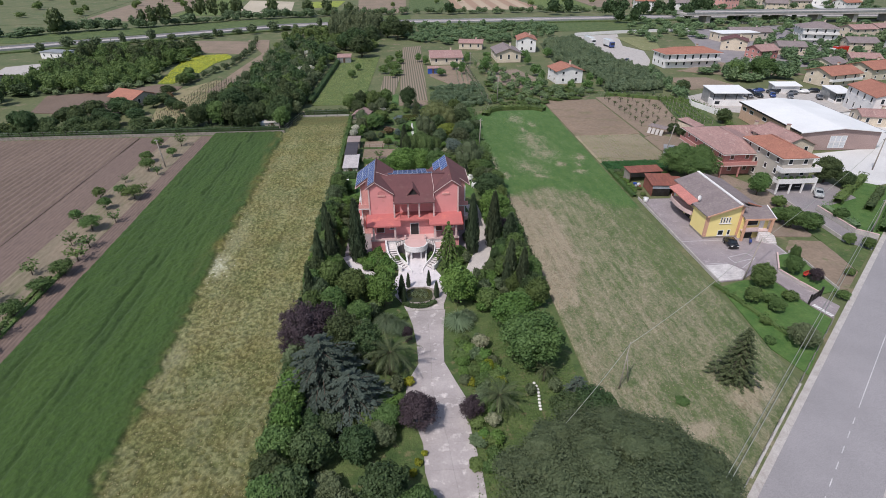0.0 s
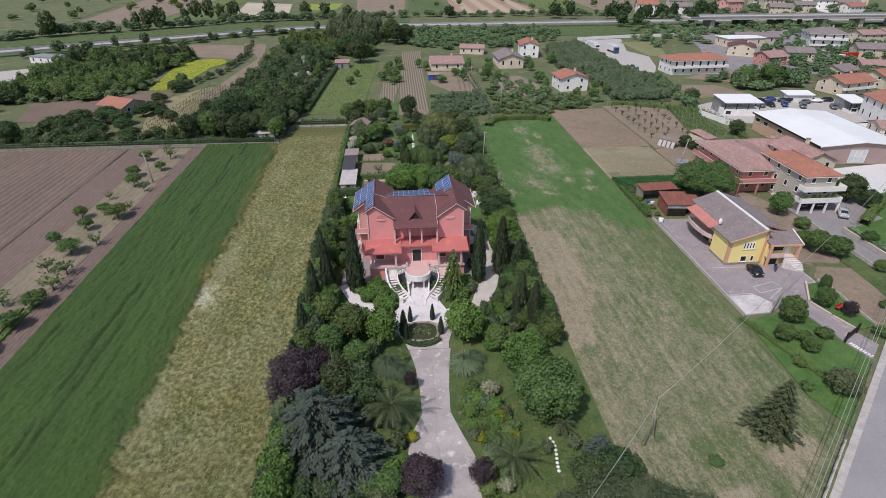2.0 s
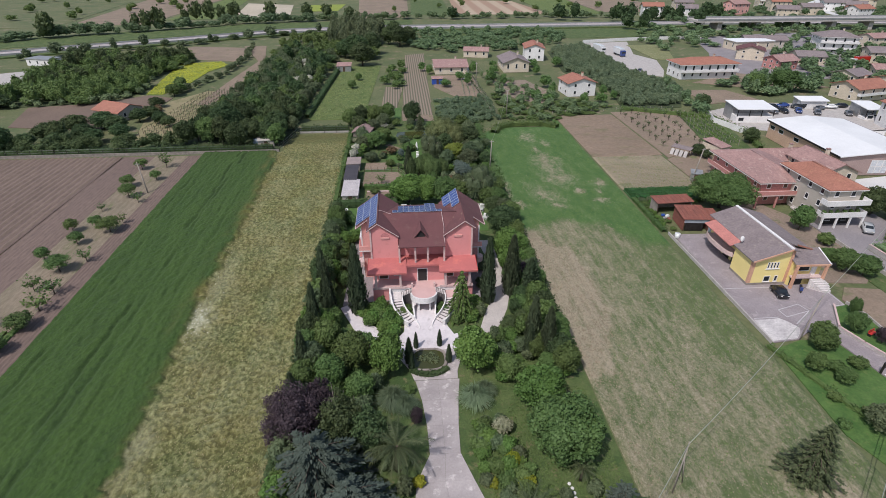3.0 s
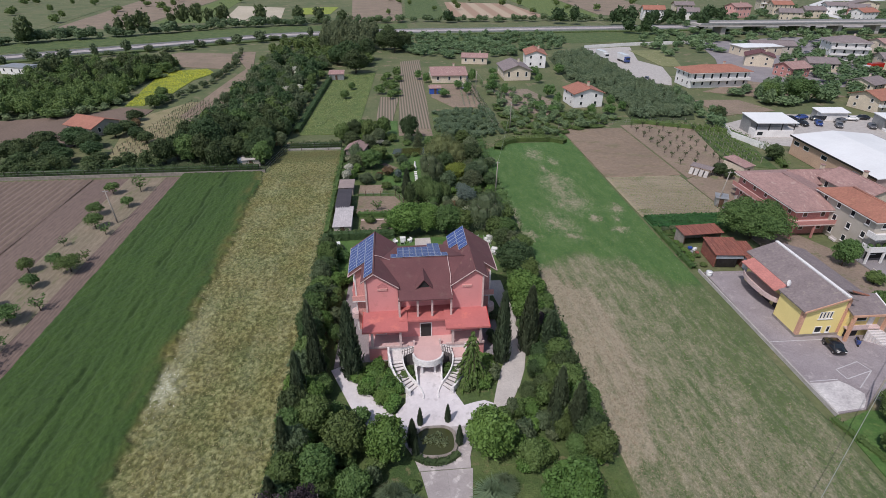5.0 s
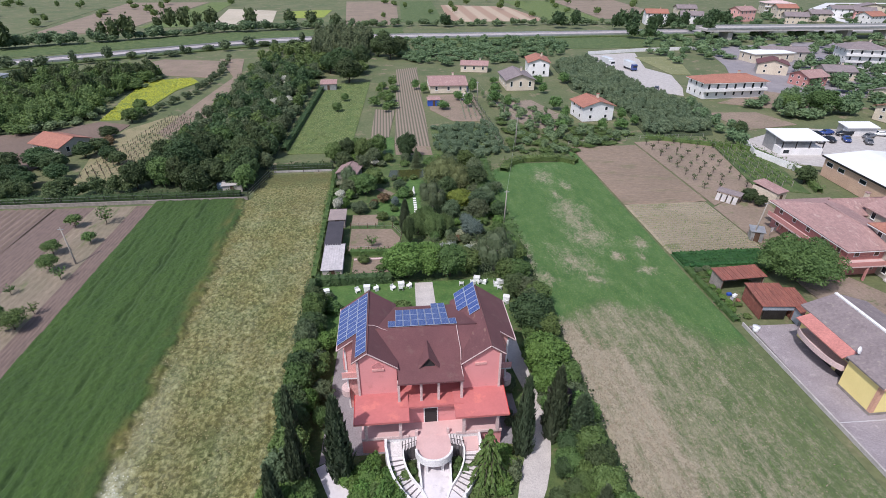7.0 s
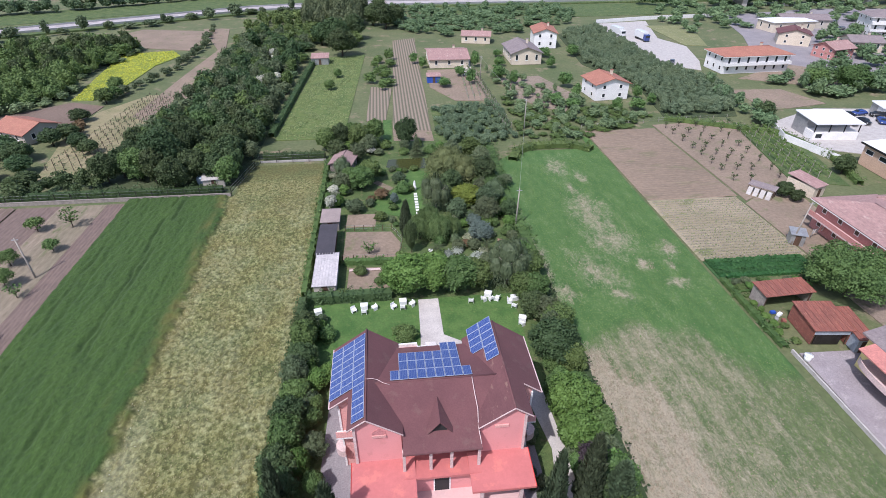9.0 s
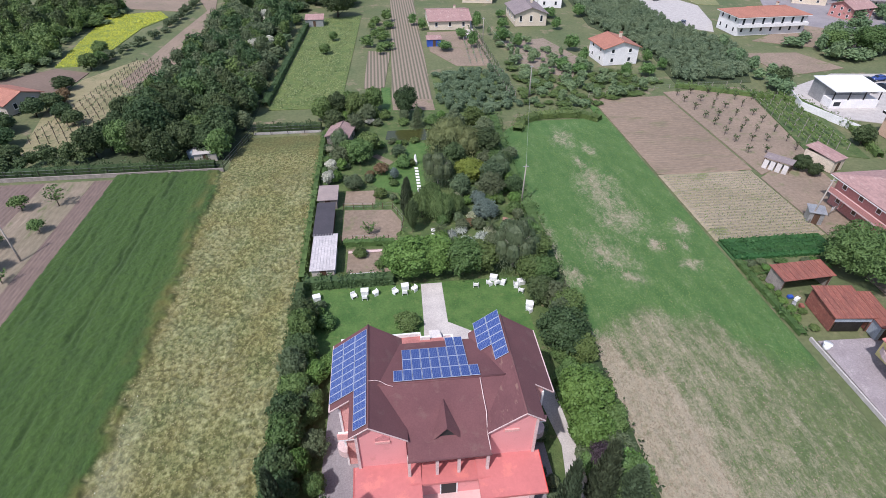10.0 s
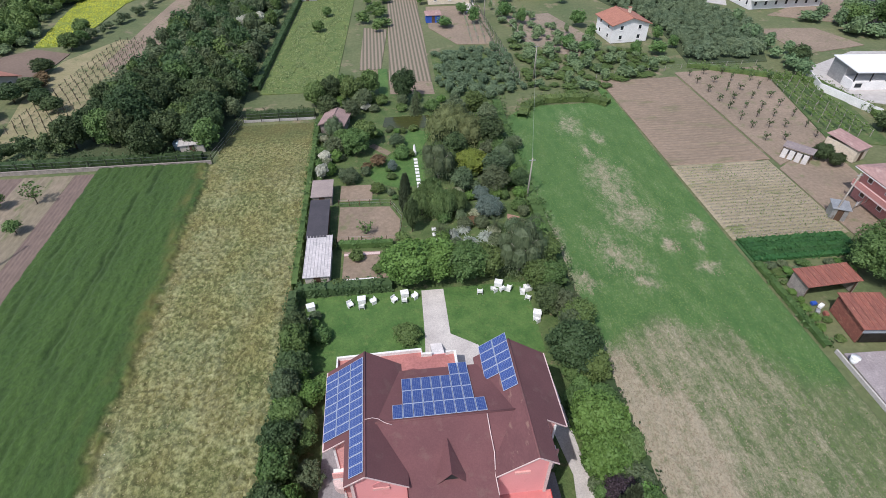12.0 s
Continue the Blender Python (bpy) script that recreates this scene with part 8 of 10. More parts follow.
shed("shed", "flat grey-roofed garden shed", -13.0, 140.8, 0, 3.0, 4.6, 2.0, 2.0, STONE_WALL, surface("shed_felt", (0.3, 0.24, 0.22), (0.24, 0.19, 0.18), 0.5, 4.0))
house("garden_house", "small stone garden house with pale tiled roof", -12.0, 166.0, -12, 4.6, 5.4, 2.2, 3.0, STONE_WALL, surface("weathered_tiles", (0.29, 0.195, 0.18), (0.23, 0.16, 0.15), 0.5, 4.0, 0.9, 0.4, 0.04), "gable_y", 0.4, 1, 1, "s", chimney=False)


# vehicles
def car(label, x, y, turn, paint, van=False):
    c = thing("car", label, "car", (x, y, 0.06), turn)
    L, W = 4.1, 1.7
    prof = [(-2.05, 0.3), (-2.05, 0.75), (-1.95, 0.92), (-1.25, 1.0), (-0.65, 1.45), (0.95, 1.5), (1.75, 1.05), (2.02, 0.95), (2.05, 0.3)]
    if van:
        prof = [(-2.05, 0.3), (-2.05, 0.9), (-1.7, 1.1), (-1.2, 1.75), (2.0, 1.8), (2.05, 0.3)]
    bm = bmesh.new()
    rows = []
    for s in (-1, 1):
        rows.append([bm.verts.new((px, s * (W / 2 - (0.16 if pz > 1.2 else 0.0)), pz)) for px, pz in prof])
    bm.faces.new(rows[0]), bm.faces.new(rows[1][::-1])
    for i in range(len(prof)):
        j = (i + 1) % len(prof)
        bm.faces.new((rows[0][j], rows[0][i], rows[1][i], rows[1][j]))
    bmesh.ops.recalc_face_normals(bm, faces=bm.faces)
    bmesh.ops.bevel(bm, geom=bm.edges[:], offset=0.06, segments=2, affect="EDGES")
    part("body", bm, paint, c, smooth=True)
    if not van:
        slab("windscreen", [(-1.2, -0.66, 1.06), (-1.2, 0.66, 1.06), (-0.7, 0.58, 1.44), (-0.7, -0.58, 1.44)], 0.02, GLASS_DARK, c)
        slab("rear_window", [(1.02, -0.58, 1.49), (1.02, 0.58, 1.49), (1.68, 0.66, 1.12), (1.68, -0.66, 1.12)], 0.02, GLASS_DARK, c)
        for s in (-1, 1):
            box("side_window", -0.75, 0.95, min(s * 0.76, s * 0.79), max(s * 0.76, s * 0.79), 1.08, 1.38, GLASS_DARK, c)
    else:
        slab("windscreen", [(-1.64, -0.7, 1.17), (-1.64, 0.7, 1.17), (-1.24, 0.62, 1.73), (-1.24, -0.62, 1.73)], 0.02, GLASS_DARK, c)
    for wx in (-1.3, 1.3):
        for s in (-1, 1):
            bm = bmesh.new()
            bmesh.ops.create_cone(bm, cap_ends=True, segments=14, radius1=0.31, radius2=0.31, depth=0.2, matrix=pose(wx, s * 0.78, 0.31, 90, 0, 0))
            wh = part("wheel", bm, METAL_DARK, c)
            bm = bmesh.new()
            bmesh.ops.create_cone(bm, cap_ends=True, segments=10, radius1=0.19, radius2=0.17, depth=0.03, matrix=pose(wx, s * 0.89, 0.31, 90, 0, 0))
            part("rim", bm, METAL_GREY, wh)
    for s in (-1, 1):
        box("headlight", -2.06, -1.98, s * 0.6 - 0.16, s * 0.6 + 0.16, 0.68, 0.82, WHITE, c)
    return c


def paint(name, c):
    m, n, l, p = nodes_of(name)
    v = coords(n, l)
    l.new(mix(n, l, noise_node(n, l, v, 3.0), c, tuple(0.8 * k for k in c)), p.inputs["Base Color"])
    p.inputs["Roughness"].default_value = 0.25
    p.inputs["Coat Weight"].default_value = 0.5
    return m


P_BLACK, P_WHITE, P_GREY, P_BLUE, P_RED, P_SILVER = paint("black_car_paint", (0.01, 0.01, 0.012)), paint("white_car_paint", (0.7, 0.7, 0.7)), paint("grey_car_paint", (0.12, 0.12, 0.13)), paint("blue_car_paint", (0.03, 0.06, 0.22)), paint("red_car_paint", (0.5, 0.03, 0.02)), paint("silver_car_paint", (0.4, 0.41, 0.42))
car("black hatchback parked before the yellow house", 58.6, 79.4, 86, P_BLACK).scale = (0.76, 0.92, 0.95)
car("silver car parked beside the grey house", 89.6, 99.0, 60, P_SILVER)
CARS = ((126.0, 186.4, "black saloon car in the yard", P_BLACK), (130.8, 187.4, "blue car in the yard", P_BLUE), (135.0, 185.6, "black car in the yard", P_BLACK), (140.8, 182.8, "dark grey car in the yard", P_GREY), (146.0, 184.6, "white car in the yard", P_WHITE), (150.6, 185.4, "black car in the yard", P_BLACK), (121.4, 186.2, "silver car in the yard", P_SILVER), (122.8, 180.6, "grey car in the yard", P_GREY), (126.8, 181.0, "black car in the yard", P_BLACK), (132.0, 180.8, "dark blue car in the yard", P_BLUE), (136.8, 178.2, "dark grey car in the yard", P_GREY), (146.4, 176.4, "grey car in the yard", P_GREY))
for cx, cy, lab, pa in CARS:
    tagged(car(lab, cx, cy, float(rng.uniform(-20, 20)) + (0 if cy > 182 else 80), pa), group="parked cars in the yard")
car("white car under the open lean-to", 151.0, 172.0, 85, P_WHITE)
car("small car by the lorry yard", 104.5, 247.0, 60, P_GREY)
car("dark car on the far lane", 214, 300, 20, P_GREY)


def scooter(x, y, turn):
    t = thing("scooter", "blue motor scooter under the porch stair", "scooter", (x, y, 0.06), turn)
    bm = bmesh.new()
    add_box(bm, -0.2, 0.75, -0.18, 0.18, 0.3, 0.72, 0.06)
    add_box(bm, -0.75, -0.55, -0.2, 0.2, 0.3, 1.0, 0.05)
    add_box(bm, -0.6, -0.2, -0.17, 0.17, 0.26, 0.38)
    part("body", bm, P_BLUE, t)
    box("seat", -0.1, 0.7, -0.15, 0.15, 0.725, 0.82, METAL_DARK, t, "", 0.03)
    tube("handlebar", [(-0.6, -0.32, 1.08), (-0.62, 0.32, 1.08)], [0.03, 0.03], METAL_DARK, t)
    for wx in (-0.7, 0.6):
        bm = bmesh.new()
        bmesh.ops.create_cone(bm, cap_ends=True, segments=14, radius1=0.24, radius2=0.24, depth=0.12, matrix=pose(wx, 0, 0.24, 90, 0, 0))
        part("wheel", bm, METAL_DARK, t)


scooter(62.8, 80.2, 60)


def lorry(label, x, y, turn, box_paint, cab):
    t = thing("lorry", label, "lorry", (x, y, 0.06), turn)
    box("cargo_box", -1.2, 6.2, -1.2, 1.2, 0.9, 3.6, box_paint, t, "", 0.05)
    box("cab", -3.2, -1.4, -1.15, 1.15, 0.5, 2.9, cab, t, "", 0.1)
    box("windscreen", -3.23, -3.18, -0.95, 0.95, 1.6, 2.5, GLASS_DARK, t)
    box("chassis", -3.0, 6.0, -0.5, 0.5, 0.5, 0.9, METAL_DARK, t)
    for wx in (-2.4, 3.6, 4.8):
        for s in (-1, 1):
            bm = bmesh.new()
            bmesh.ops.create_cone(bm, cap_ends=True, segments=14, radius1=0.48, radius2=0.48, depth=0.28, matrix=pose(wx, s * 1.0, 0.48, 90, 0, 0))
            part("wheel", bm, METAL_DARK, t)


lorry("white lorry parked in the pale yard", 103.6, 296.0, 100, P_WHITE, P_WHITE)
lorry("white lorry parked in the pale yard", 110.5, 286.0, 95, P_WHITE, P_BLUE)
lorry("red lorry parked in the village", 212.5, 256.0, 10, P_RED, P_WHITE)

# ---------------------------------------------------------------- woods, groves, vineyards
def scatter(poly, gap, seed, jitter=0.42):
    """Places over a plan polygon, about gap apart, uneven."""
    r = np.random.default_rng(seed)
    xs, ys = [p[0] for p in poly], [p[1] for p in poly]
    out = []
    for i, yy in enumerate(np.arange(min(ys), max(ys), gap)):
        for xx in np.arange(min(xs) + (i % 2) * gap / 2, max(xs), gap):
            q = (xx + r.uniform(-jitter, jitter) * gap, yy + r.uniform(-jitter, jitter) * gap)
            if inside(q, poly):
                out.append(q)
    return out


def crown_stock(seed, w, h, lo, lumps, n, size):
    r = np.random.default_rng(seed)
    bl = broad_blobs(r, w, h, lo, lumps)
    p, o = blob_points(r, bl, n, (0.6, 1.16))
    return np.concatenate([core_faces(r, bl[:5], 0.8, 6, 4), leaves_at(r, p, o, size, 1.5, 0.75)])


CROWNS = [crown_stock(300 + i, 1.0, 2.2, 0.05, 7, 560, 0.15) for i in range(6)]
SMALL_CROWNS = [crown_stock(340 + i, 1.0, 2.2, 0.02, 5, 240, 0.225) for i in range(6)]


def wood(name, label, places, leaf, w, h, seed, vary=0.35, stock=None):
    """Many tree crowns of a wood as one mesh of leaves."""
    stock = stock or SMALL_CROWNS
    r = np.random.default_rng(seed)
    out = []
    for x, y in places:
        c = stock[int(r.integers(0, len(stock)))]
        a, k, v = r.uniform(0, 6.28), w * r.uniform(1 - vary, 1 + vary), h / 2.2 * r.uniform(1 - vary, 1 + vary)
        ca, sa = math.cos(a) * k, math.sin(a) * k
        q = np.empty_like(c)
        q[..., 0] = c[..., 0] * ca - c[..., 1] * sa + x
        q[..., 1] = c[..., 0] * sa + c[..., 1] * ca + y
        q[..., 2] = c[..., 2] * v
        out.append(q)
    if out:
        tagged(put(name, quads_mesh(name, np.concatenate(out), leaf)), label, "trees", "", "stuff")


def belt(line, width, gap, seed):
    """Places along a plan line, in a band."""
    r = np.random.default_rng(seed)
    out = []
    for (x0, y0), (x1, y1) in zip(line, line[1:]):
        L = math.hypot(x1 - x0, y1 - y0)
        for k in range(max(1, int(L / gap))):
            f = (k + r.random()) * gap / L
            o = r.uniform(-width, width)
            out.append((x0 + (x1 - x0) * f - (y1 - y0) / L * o, y0 + (y1 - y0) * f + (x1 - x0) / L * o))
    return out


# single trees of the near wood behind the wheat
for i, (x, y) in enumerate(scatter([(-62, 157), (-36, 157), (-33, 172), (-33, 200), (-60, 190)], 5.0, 51)):
    plant(("dark", "dark", "broad", "dark")[i % 4], x, y, 2.6 + 1.2 * rng.random(), 5.0 + 3.2 * rng.random())
many("dark", [(-50, 166, 5.0, 10.5), (-47, 172, 4.2, 10.0), (-53, 172, 4.0, 9.0), (-36.5, 166, 3.6, 8.0), (-38, 176, 3.4, 8.0), (-34.5, 181, 2.6, 6.0)])
many("olive", [(-33.2, 173, 2.2, 4.6), (-34, 186, 2.2, 5.0), (-36, 195, 2.4, 5.0), (-33.4, 205, 2.2, 5.0), (-40, 205, 2.6, 5.6), (-36, 214, 2.6, 5.0)])
many("broad", [(-16.5, 176.5, 2.6, 5.6), (-8.6, 176.5, 2.8, 6.6), (-4.8, 181, 2.4, 6.0), (-10.5, 181.5, 2.2, 5.0)])
many("dark", [(2.6, 177.5, 3.0, 7.4), (-13.2, 178.2, 2.6, 6.0)])
WEST_WOOD = [(-63, 188), (-34.5, 190), (-32.4, 220), (-31, 290), (-34, 304), (-60, 304), (-59, 262), (-61, 228)]
wood("woodland", "dark leafy trees of a mixed wood", scatter(WEST_WOOD, 7.6, 61), L_DARK, 2.9, 5.6, 61, 0.42, stock=CROWNS)
wood("woodland", "grey-green trees mixed in the wood", scatter(WEST_WOOD, 5.2, 62), L_OLIVE, 2.5, 4.6, 62, 0.42, stock=CROWNS)
wood("woodland", "fresh green trees mixed in the wood", scatter(WEST_WOOD, 8.4, 60), L_MID, 2.5, 4.8, 60, 0.42, stock=CROWNS)
wood("thicket", "low scrub between the trees of the wood", scatter(WEST_WOOD, 4.2, 59), L_GROVE, 1.8, 1.7, 59, 0.42)
many("blossom", [(-42, 266, 3.0, 4.4), (-40.5, 262, 2.4, 3.6), (-41, 231, 2.6, 4.0), (-37.4, 236, 2.0, 3.4), (-40, 297, 3.0, 4.4), (-36.6, 256, 2.2, 3.6)])
wood("hedge_trees", "row of trees and scrub behind the boundary wall", scatter([(-150, 156.5), (-62, 156.5), (-62, 162), (-150, 164)], 3.0, 63), L_DARK, 1.9, 3.4, 63, stock=CROWNS)
many("dark", [(-108, 160, 3.2, 7.0), (-112, 163, 2.8, 6.0), (-122, 161, 4.2, 8.0), (-127, 159, 3.6, 7.0), (-138, 160, 4, 8), (-98, 168, 3, 6), (-91, 180, 4.2, 5.2), (-97, 176, 4.4, 5.4), (-86, 177, 3.6, 4.8), (-83, 186, 2.8, 4.4), (-82, 170, 3.0, 4.4), (-102, 170, 3.8, 5.0), (-92, 170, 3.4, 4.4), (-87, 166, 3.0, 4.0), (-77, 163, 2.6, 3.6), (-96, 163, 3.0, 4.0), (-104, 163, 3.0, 4.2)])
many("dark", [(-81, 190, 3.0, 4.2), (-84, 203, 3.0, 3.6), (-76, 184, 2.6, 3.8), (-72, 180, 2.4, 3.6)])
many("russet", [(-80.5, 194, 1.6, 2.0), (-82, 198, 1.8, 2.2)])
wood("scrub_wood", "fresh green thicket of young trees", scatter([(-145, 206), (-108, 208), (-98, 226), (-104, 246), (-98, 286), (-118, 300), (-150, 285), (-150, 250)], 4.2, 64), L_MID, 2.7, 5.0, 64, 0.42, stock=CROWNS)
wood("scrub_wood_low", "low grey-green scrub in the thicket", scatter([(-145, 204), (-106, 206), (-96, 226), (-102, 246), (-96, 286), (-118, 302), (-150, 285), (-150, 250)], 4.4, 58), L_GROVE, 2.0, 2.2, 58, 0.42)
wood("scrub_wood_dark", "darker trees in the thicket", scatter([(-145, 225), (-105, 250), (-98, 296), (-150, 290)], 10.0, 65), L_DARK, 3.2, 7.0, 65, stock=CROWNS)
wood("field_trees", "scattered trees round the western fields", scatter([(-205, 180), (-135, 172), (-135, 205), (-150, 220), (-205, 215)], 7.0, 66), L_DARK, 3.0, 6.0, 66)
wood("track_trees", "small grey-green trees along the dirt track", belt([(-84, 219), (-79.5, 238), (-76.8, 246), (-75, 258), (-74.7, 277), (-74.6, 300)], 0.7, 2.6, 67) + belt([(-76, 300), (-80, 330)], 1.0, 4.0, 68), L_OLIVE, 1.5, 2.6, 67)
many("broad", [(-84, 219, 3.0, 4.6), (-86, 232, 2.6, 4.2), (-83, 224, 2.2, 3.6)])
wood("roadside_wood", "trees before the main road", scatter([(-64, 300), (-12, 285), (-12, 365), (-60, 350)], 6.0, 69), L_MID, 3.0, 4.6, 69, 0.45)
wood("tall_wood", "tall dense poplars by the road", scatter([(-36, 318), (-14, 318), (-8, 372), (-40, 372)], 5.0, 70), L_OLIVE, 3.4, 11.0, 70, 0.25, stock=CROWNS)
many("dark", [(-20.5, 284, 6.5, 12), (-14, 300, 5.0, 11), (-27, 290, 4.5, 9), (-6, 330, 5, 10), (0, 322, 6, 11), (5, 335, 5, 9), (-3, 345, 5, 11)])
wood("north_scrub", "scrub and small trees before the main road", scatter([(12, 302), (34, 302), (60, 304), (100, 335), (100, 378), (-5, 378), (-8, 350)], 6.0, 71), L_GROVE, 2.8, 3.0, 71, 0.5)
wood("west_road_trees", "trees along the near side of the main road", belt([(-190, 296), (-140, 325), (-80, 360), (-40, 375)], 4, 8, 72), L_OLIVE, 3.0, 5.0, 72, 0.5)
wood("river_trees", "belt of trees beyond the main road", belt([(-330, 352), (-229, 352), (-196, 376), (-163, 390), (-120, 420), (-60, 436)], 4, 3.4, 73), L_OLIVE, 4.0, 5.6, 73, 0.45)
wood("river_trees", "belt of trees beyond the main road", belt([(-60, 440), (20, 446), (110, 448), (180, 444)], 4, 4.4, 74), L_GROVE, 3.4, 4.4, 74, 0.45)
wood("poplars", "tall trees beyond the main road", [(-160, 392), (-154, 396), (-166, 390), (-149, 430), (-142, 432), (-134, 436), (-127, 440), (-206, 364), (-208, 368), (-118, 442), (-66, 440), (-52, 444), (-36, 446), (-92, 440)], L_DARK, 4.6, 12.5, 75, 0.3)
wood("poplars", "tall trees beyond the main road", belt([(150, 420), (175, 416), (240, 425)], 6, 7, 77) + [(128, 424), (40, 440), (118, 430), (150, 380), (158, 372), (196, 375)], L_DARK, 5.0, 12.0, 77, 0.25)
wood("far_trees", "scattered trees among far fields", scatter([(-400, 420), (-150, 470), (-140, 640), (-420, 640)], 40, 78) + scatter([(-40, 470), (240, 480), (250, 640), (-40, 640)], 42, 79), L_MID, 3.4, 6.0, 78)
wood("east_scrub", "scrub and trees before the viaduct", scatter([(140, 265), (150, 300), (215, 320), (300, 320), (300, 385), (150, 385), (136, 330)], 11.0, 90), L_GROVE, 3.2, 4.0, 90, 0.45)
wood("far_village_trees", "garden trees in the far village", scatter([(235, 225), (330, 230), (340, 340), (240, 330)], 9.0, 91), L_GROVE, 3.0, 4.0, 91, 0.45)
wood("village_trees", "garden trees between village houses", scatter([(150, 205), (205, 208), (250, 240), (270, 300), (200, 300), (150, 230)], 8.0, 80) + scatter([(180, 400), (420, 400), (420, 520), (200, 520)], 15, 81), L_GROVE, 3.0, 4.2, 80, 0.45)
wood("yard_trees", "leafy trees behind the car yard", scatter([(130, 202), (158, 205), (150, 226), (126, 224)], 5.4, 82), L_GROVE, 2.8, 4.4, 82, 0.45)
many("broad", [(146.0, 210.0, 6.0, 8.0), (136.5, 214.0, 4.2, 6.4)])
wood("orchard_row", "dense olive grove", scatter([(76, 192), (96, 192), (103, 205), (106, 214), (99, 250), (100, 318), (78, 300), (72, 250), (80, 215)], 2.15, 83), L_SAGE, 1.3, 2.7, 83, 0.4)
wood("grove_edge", "green trees at the grove's edge", scatter([(98, 178), (106, 188), (106, 212), (104, 226), (97, 200)], 5.0, 84), L_GROVE, 2.0, 3.6, 84, 0.45)
wood("garden_scrub", "low fruit trees in northern gardens", scatter([(33, 180), (46, 178), (72, 190), (58, 205), (44, 240), (33, 245)], 4.6, 85), L_GROVE, 1.5, 2.3, 85, 0.45)
wood("garden_weeds", "weedy green growth in northern gardens", scatter([(32, 176), (48, 177), (74, 190), (60, 203), (47, 197), (40, 205), (33, 214)], 3.0, 57), L_MID, 1.5, 0.9, 57, 0.45)
wood("garden_scrub", "low grey-green bushes in northern gardens", scatter([(10.6, 179), (22, 174), (31, 181), (29.5, 208), (11.6, 206)], 2.3, 86), L_SAGE, 1.2, 1.9, 86, 0.4)
wood("garden_trees", "trees round northern houses", [(12, 250), (9, 256), (31, 250), (33, 262), (40, 250), (42, 264), (58, 246), (60, 262), (71, 262), (56, 222), (74, 208), (76, 202), (55, 208), (52, 202), (48, 205), (70, 198), (64, 198), (24, 238), (17, 226), (26, 228), (36, 232), (40, 226)], L_MID, 2.4, 4.2, 87, stock=CROWNS)
wood("plot_trees", "small trees between striped plots", [(-6.6, 232.5), (-5.3, 252), (-2.7, 224), (0.4, 253), (-1.6, 237.7), (-4.2, 242), (-1.0, 229), (-2.2, 247), (0.2, 262), (-4.0, 258)], L_MID, 2.2, 3.4, 88)
many("broad", [(-19.3, 226, 1.9, 3.2), (-17.6, 240, 1.6, 3.0)], "meadow fruit trees")
many("dark", [(-17.6, 270, 6.2, 10.5)])
many("spruce", [(40.5, 47.0, 3.2, 8.2)])
many("dark", [(95.5, 105.5, 3.4, 6.4), (98.2, 102.6, 2.2, 4.0)])

# trees round the houses
many("great", [(66.4, 111.8, 7.0, 7.4)])
many("dark", [(101, 186, 3.0, 5.5), (97.5, 152, 2.4, 4.5), (77.5, 143.2, 2.0, 3.2), (78.8, 140.8, 1.6, 2.6)])
many("broad", [(76.5, 100.5, 2.3, 5.4), (74.2, 85.5, 2.6, 4.2), (76.6, 84.0, 2.4, 3.8), (73.0, 88.0, 1.8, 3.0), (77.5, 94.5, 1.6, 2.4), (56.2, 66.4, 1.9, 3.4), (52.4, 62.6, 1.4, 2.8), (54.6, 60.0, 1.3, 2.4), (63.8, 69.8, 1.6, 3.2), (66.6, 73.6, 1.0, 3.0), (57.6, 68.2, 1.9, 3.0), (82.6, 76.6, 1.2, 2.2), (80.4, 78.4, 1.2, 2.2), (85.8, 87.5, 1.6, 2.6)])
many("olive", [(53.4, 52.4, 2.4, 3.2)])
many("plum", [(65.7, 66.9, 1.2, 2.6)])
many("shrub", [(58.6, 62.6, 1.3, 1.6), (55.2, 62.2, 1.3, 1.5), (66.9, 62.3, 1.1, 1.4), (51.2, 57.2, 0.9, 1.2), (49.4, 53.2, 0.9, 1.0), (72.8, 68.4, 0.9, 1.4), (53.6, 54.8, 0.8, 1.0), (32.2, 43.6, 1.0, 0.5), (79.6, 88.8, 0.9, 1.2), (77.6, 90.8, 0.9, 1.2)])


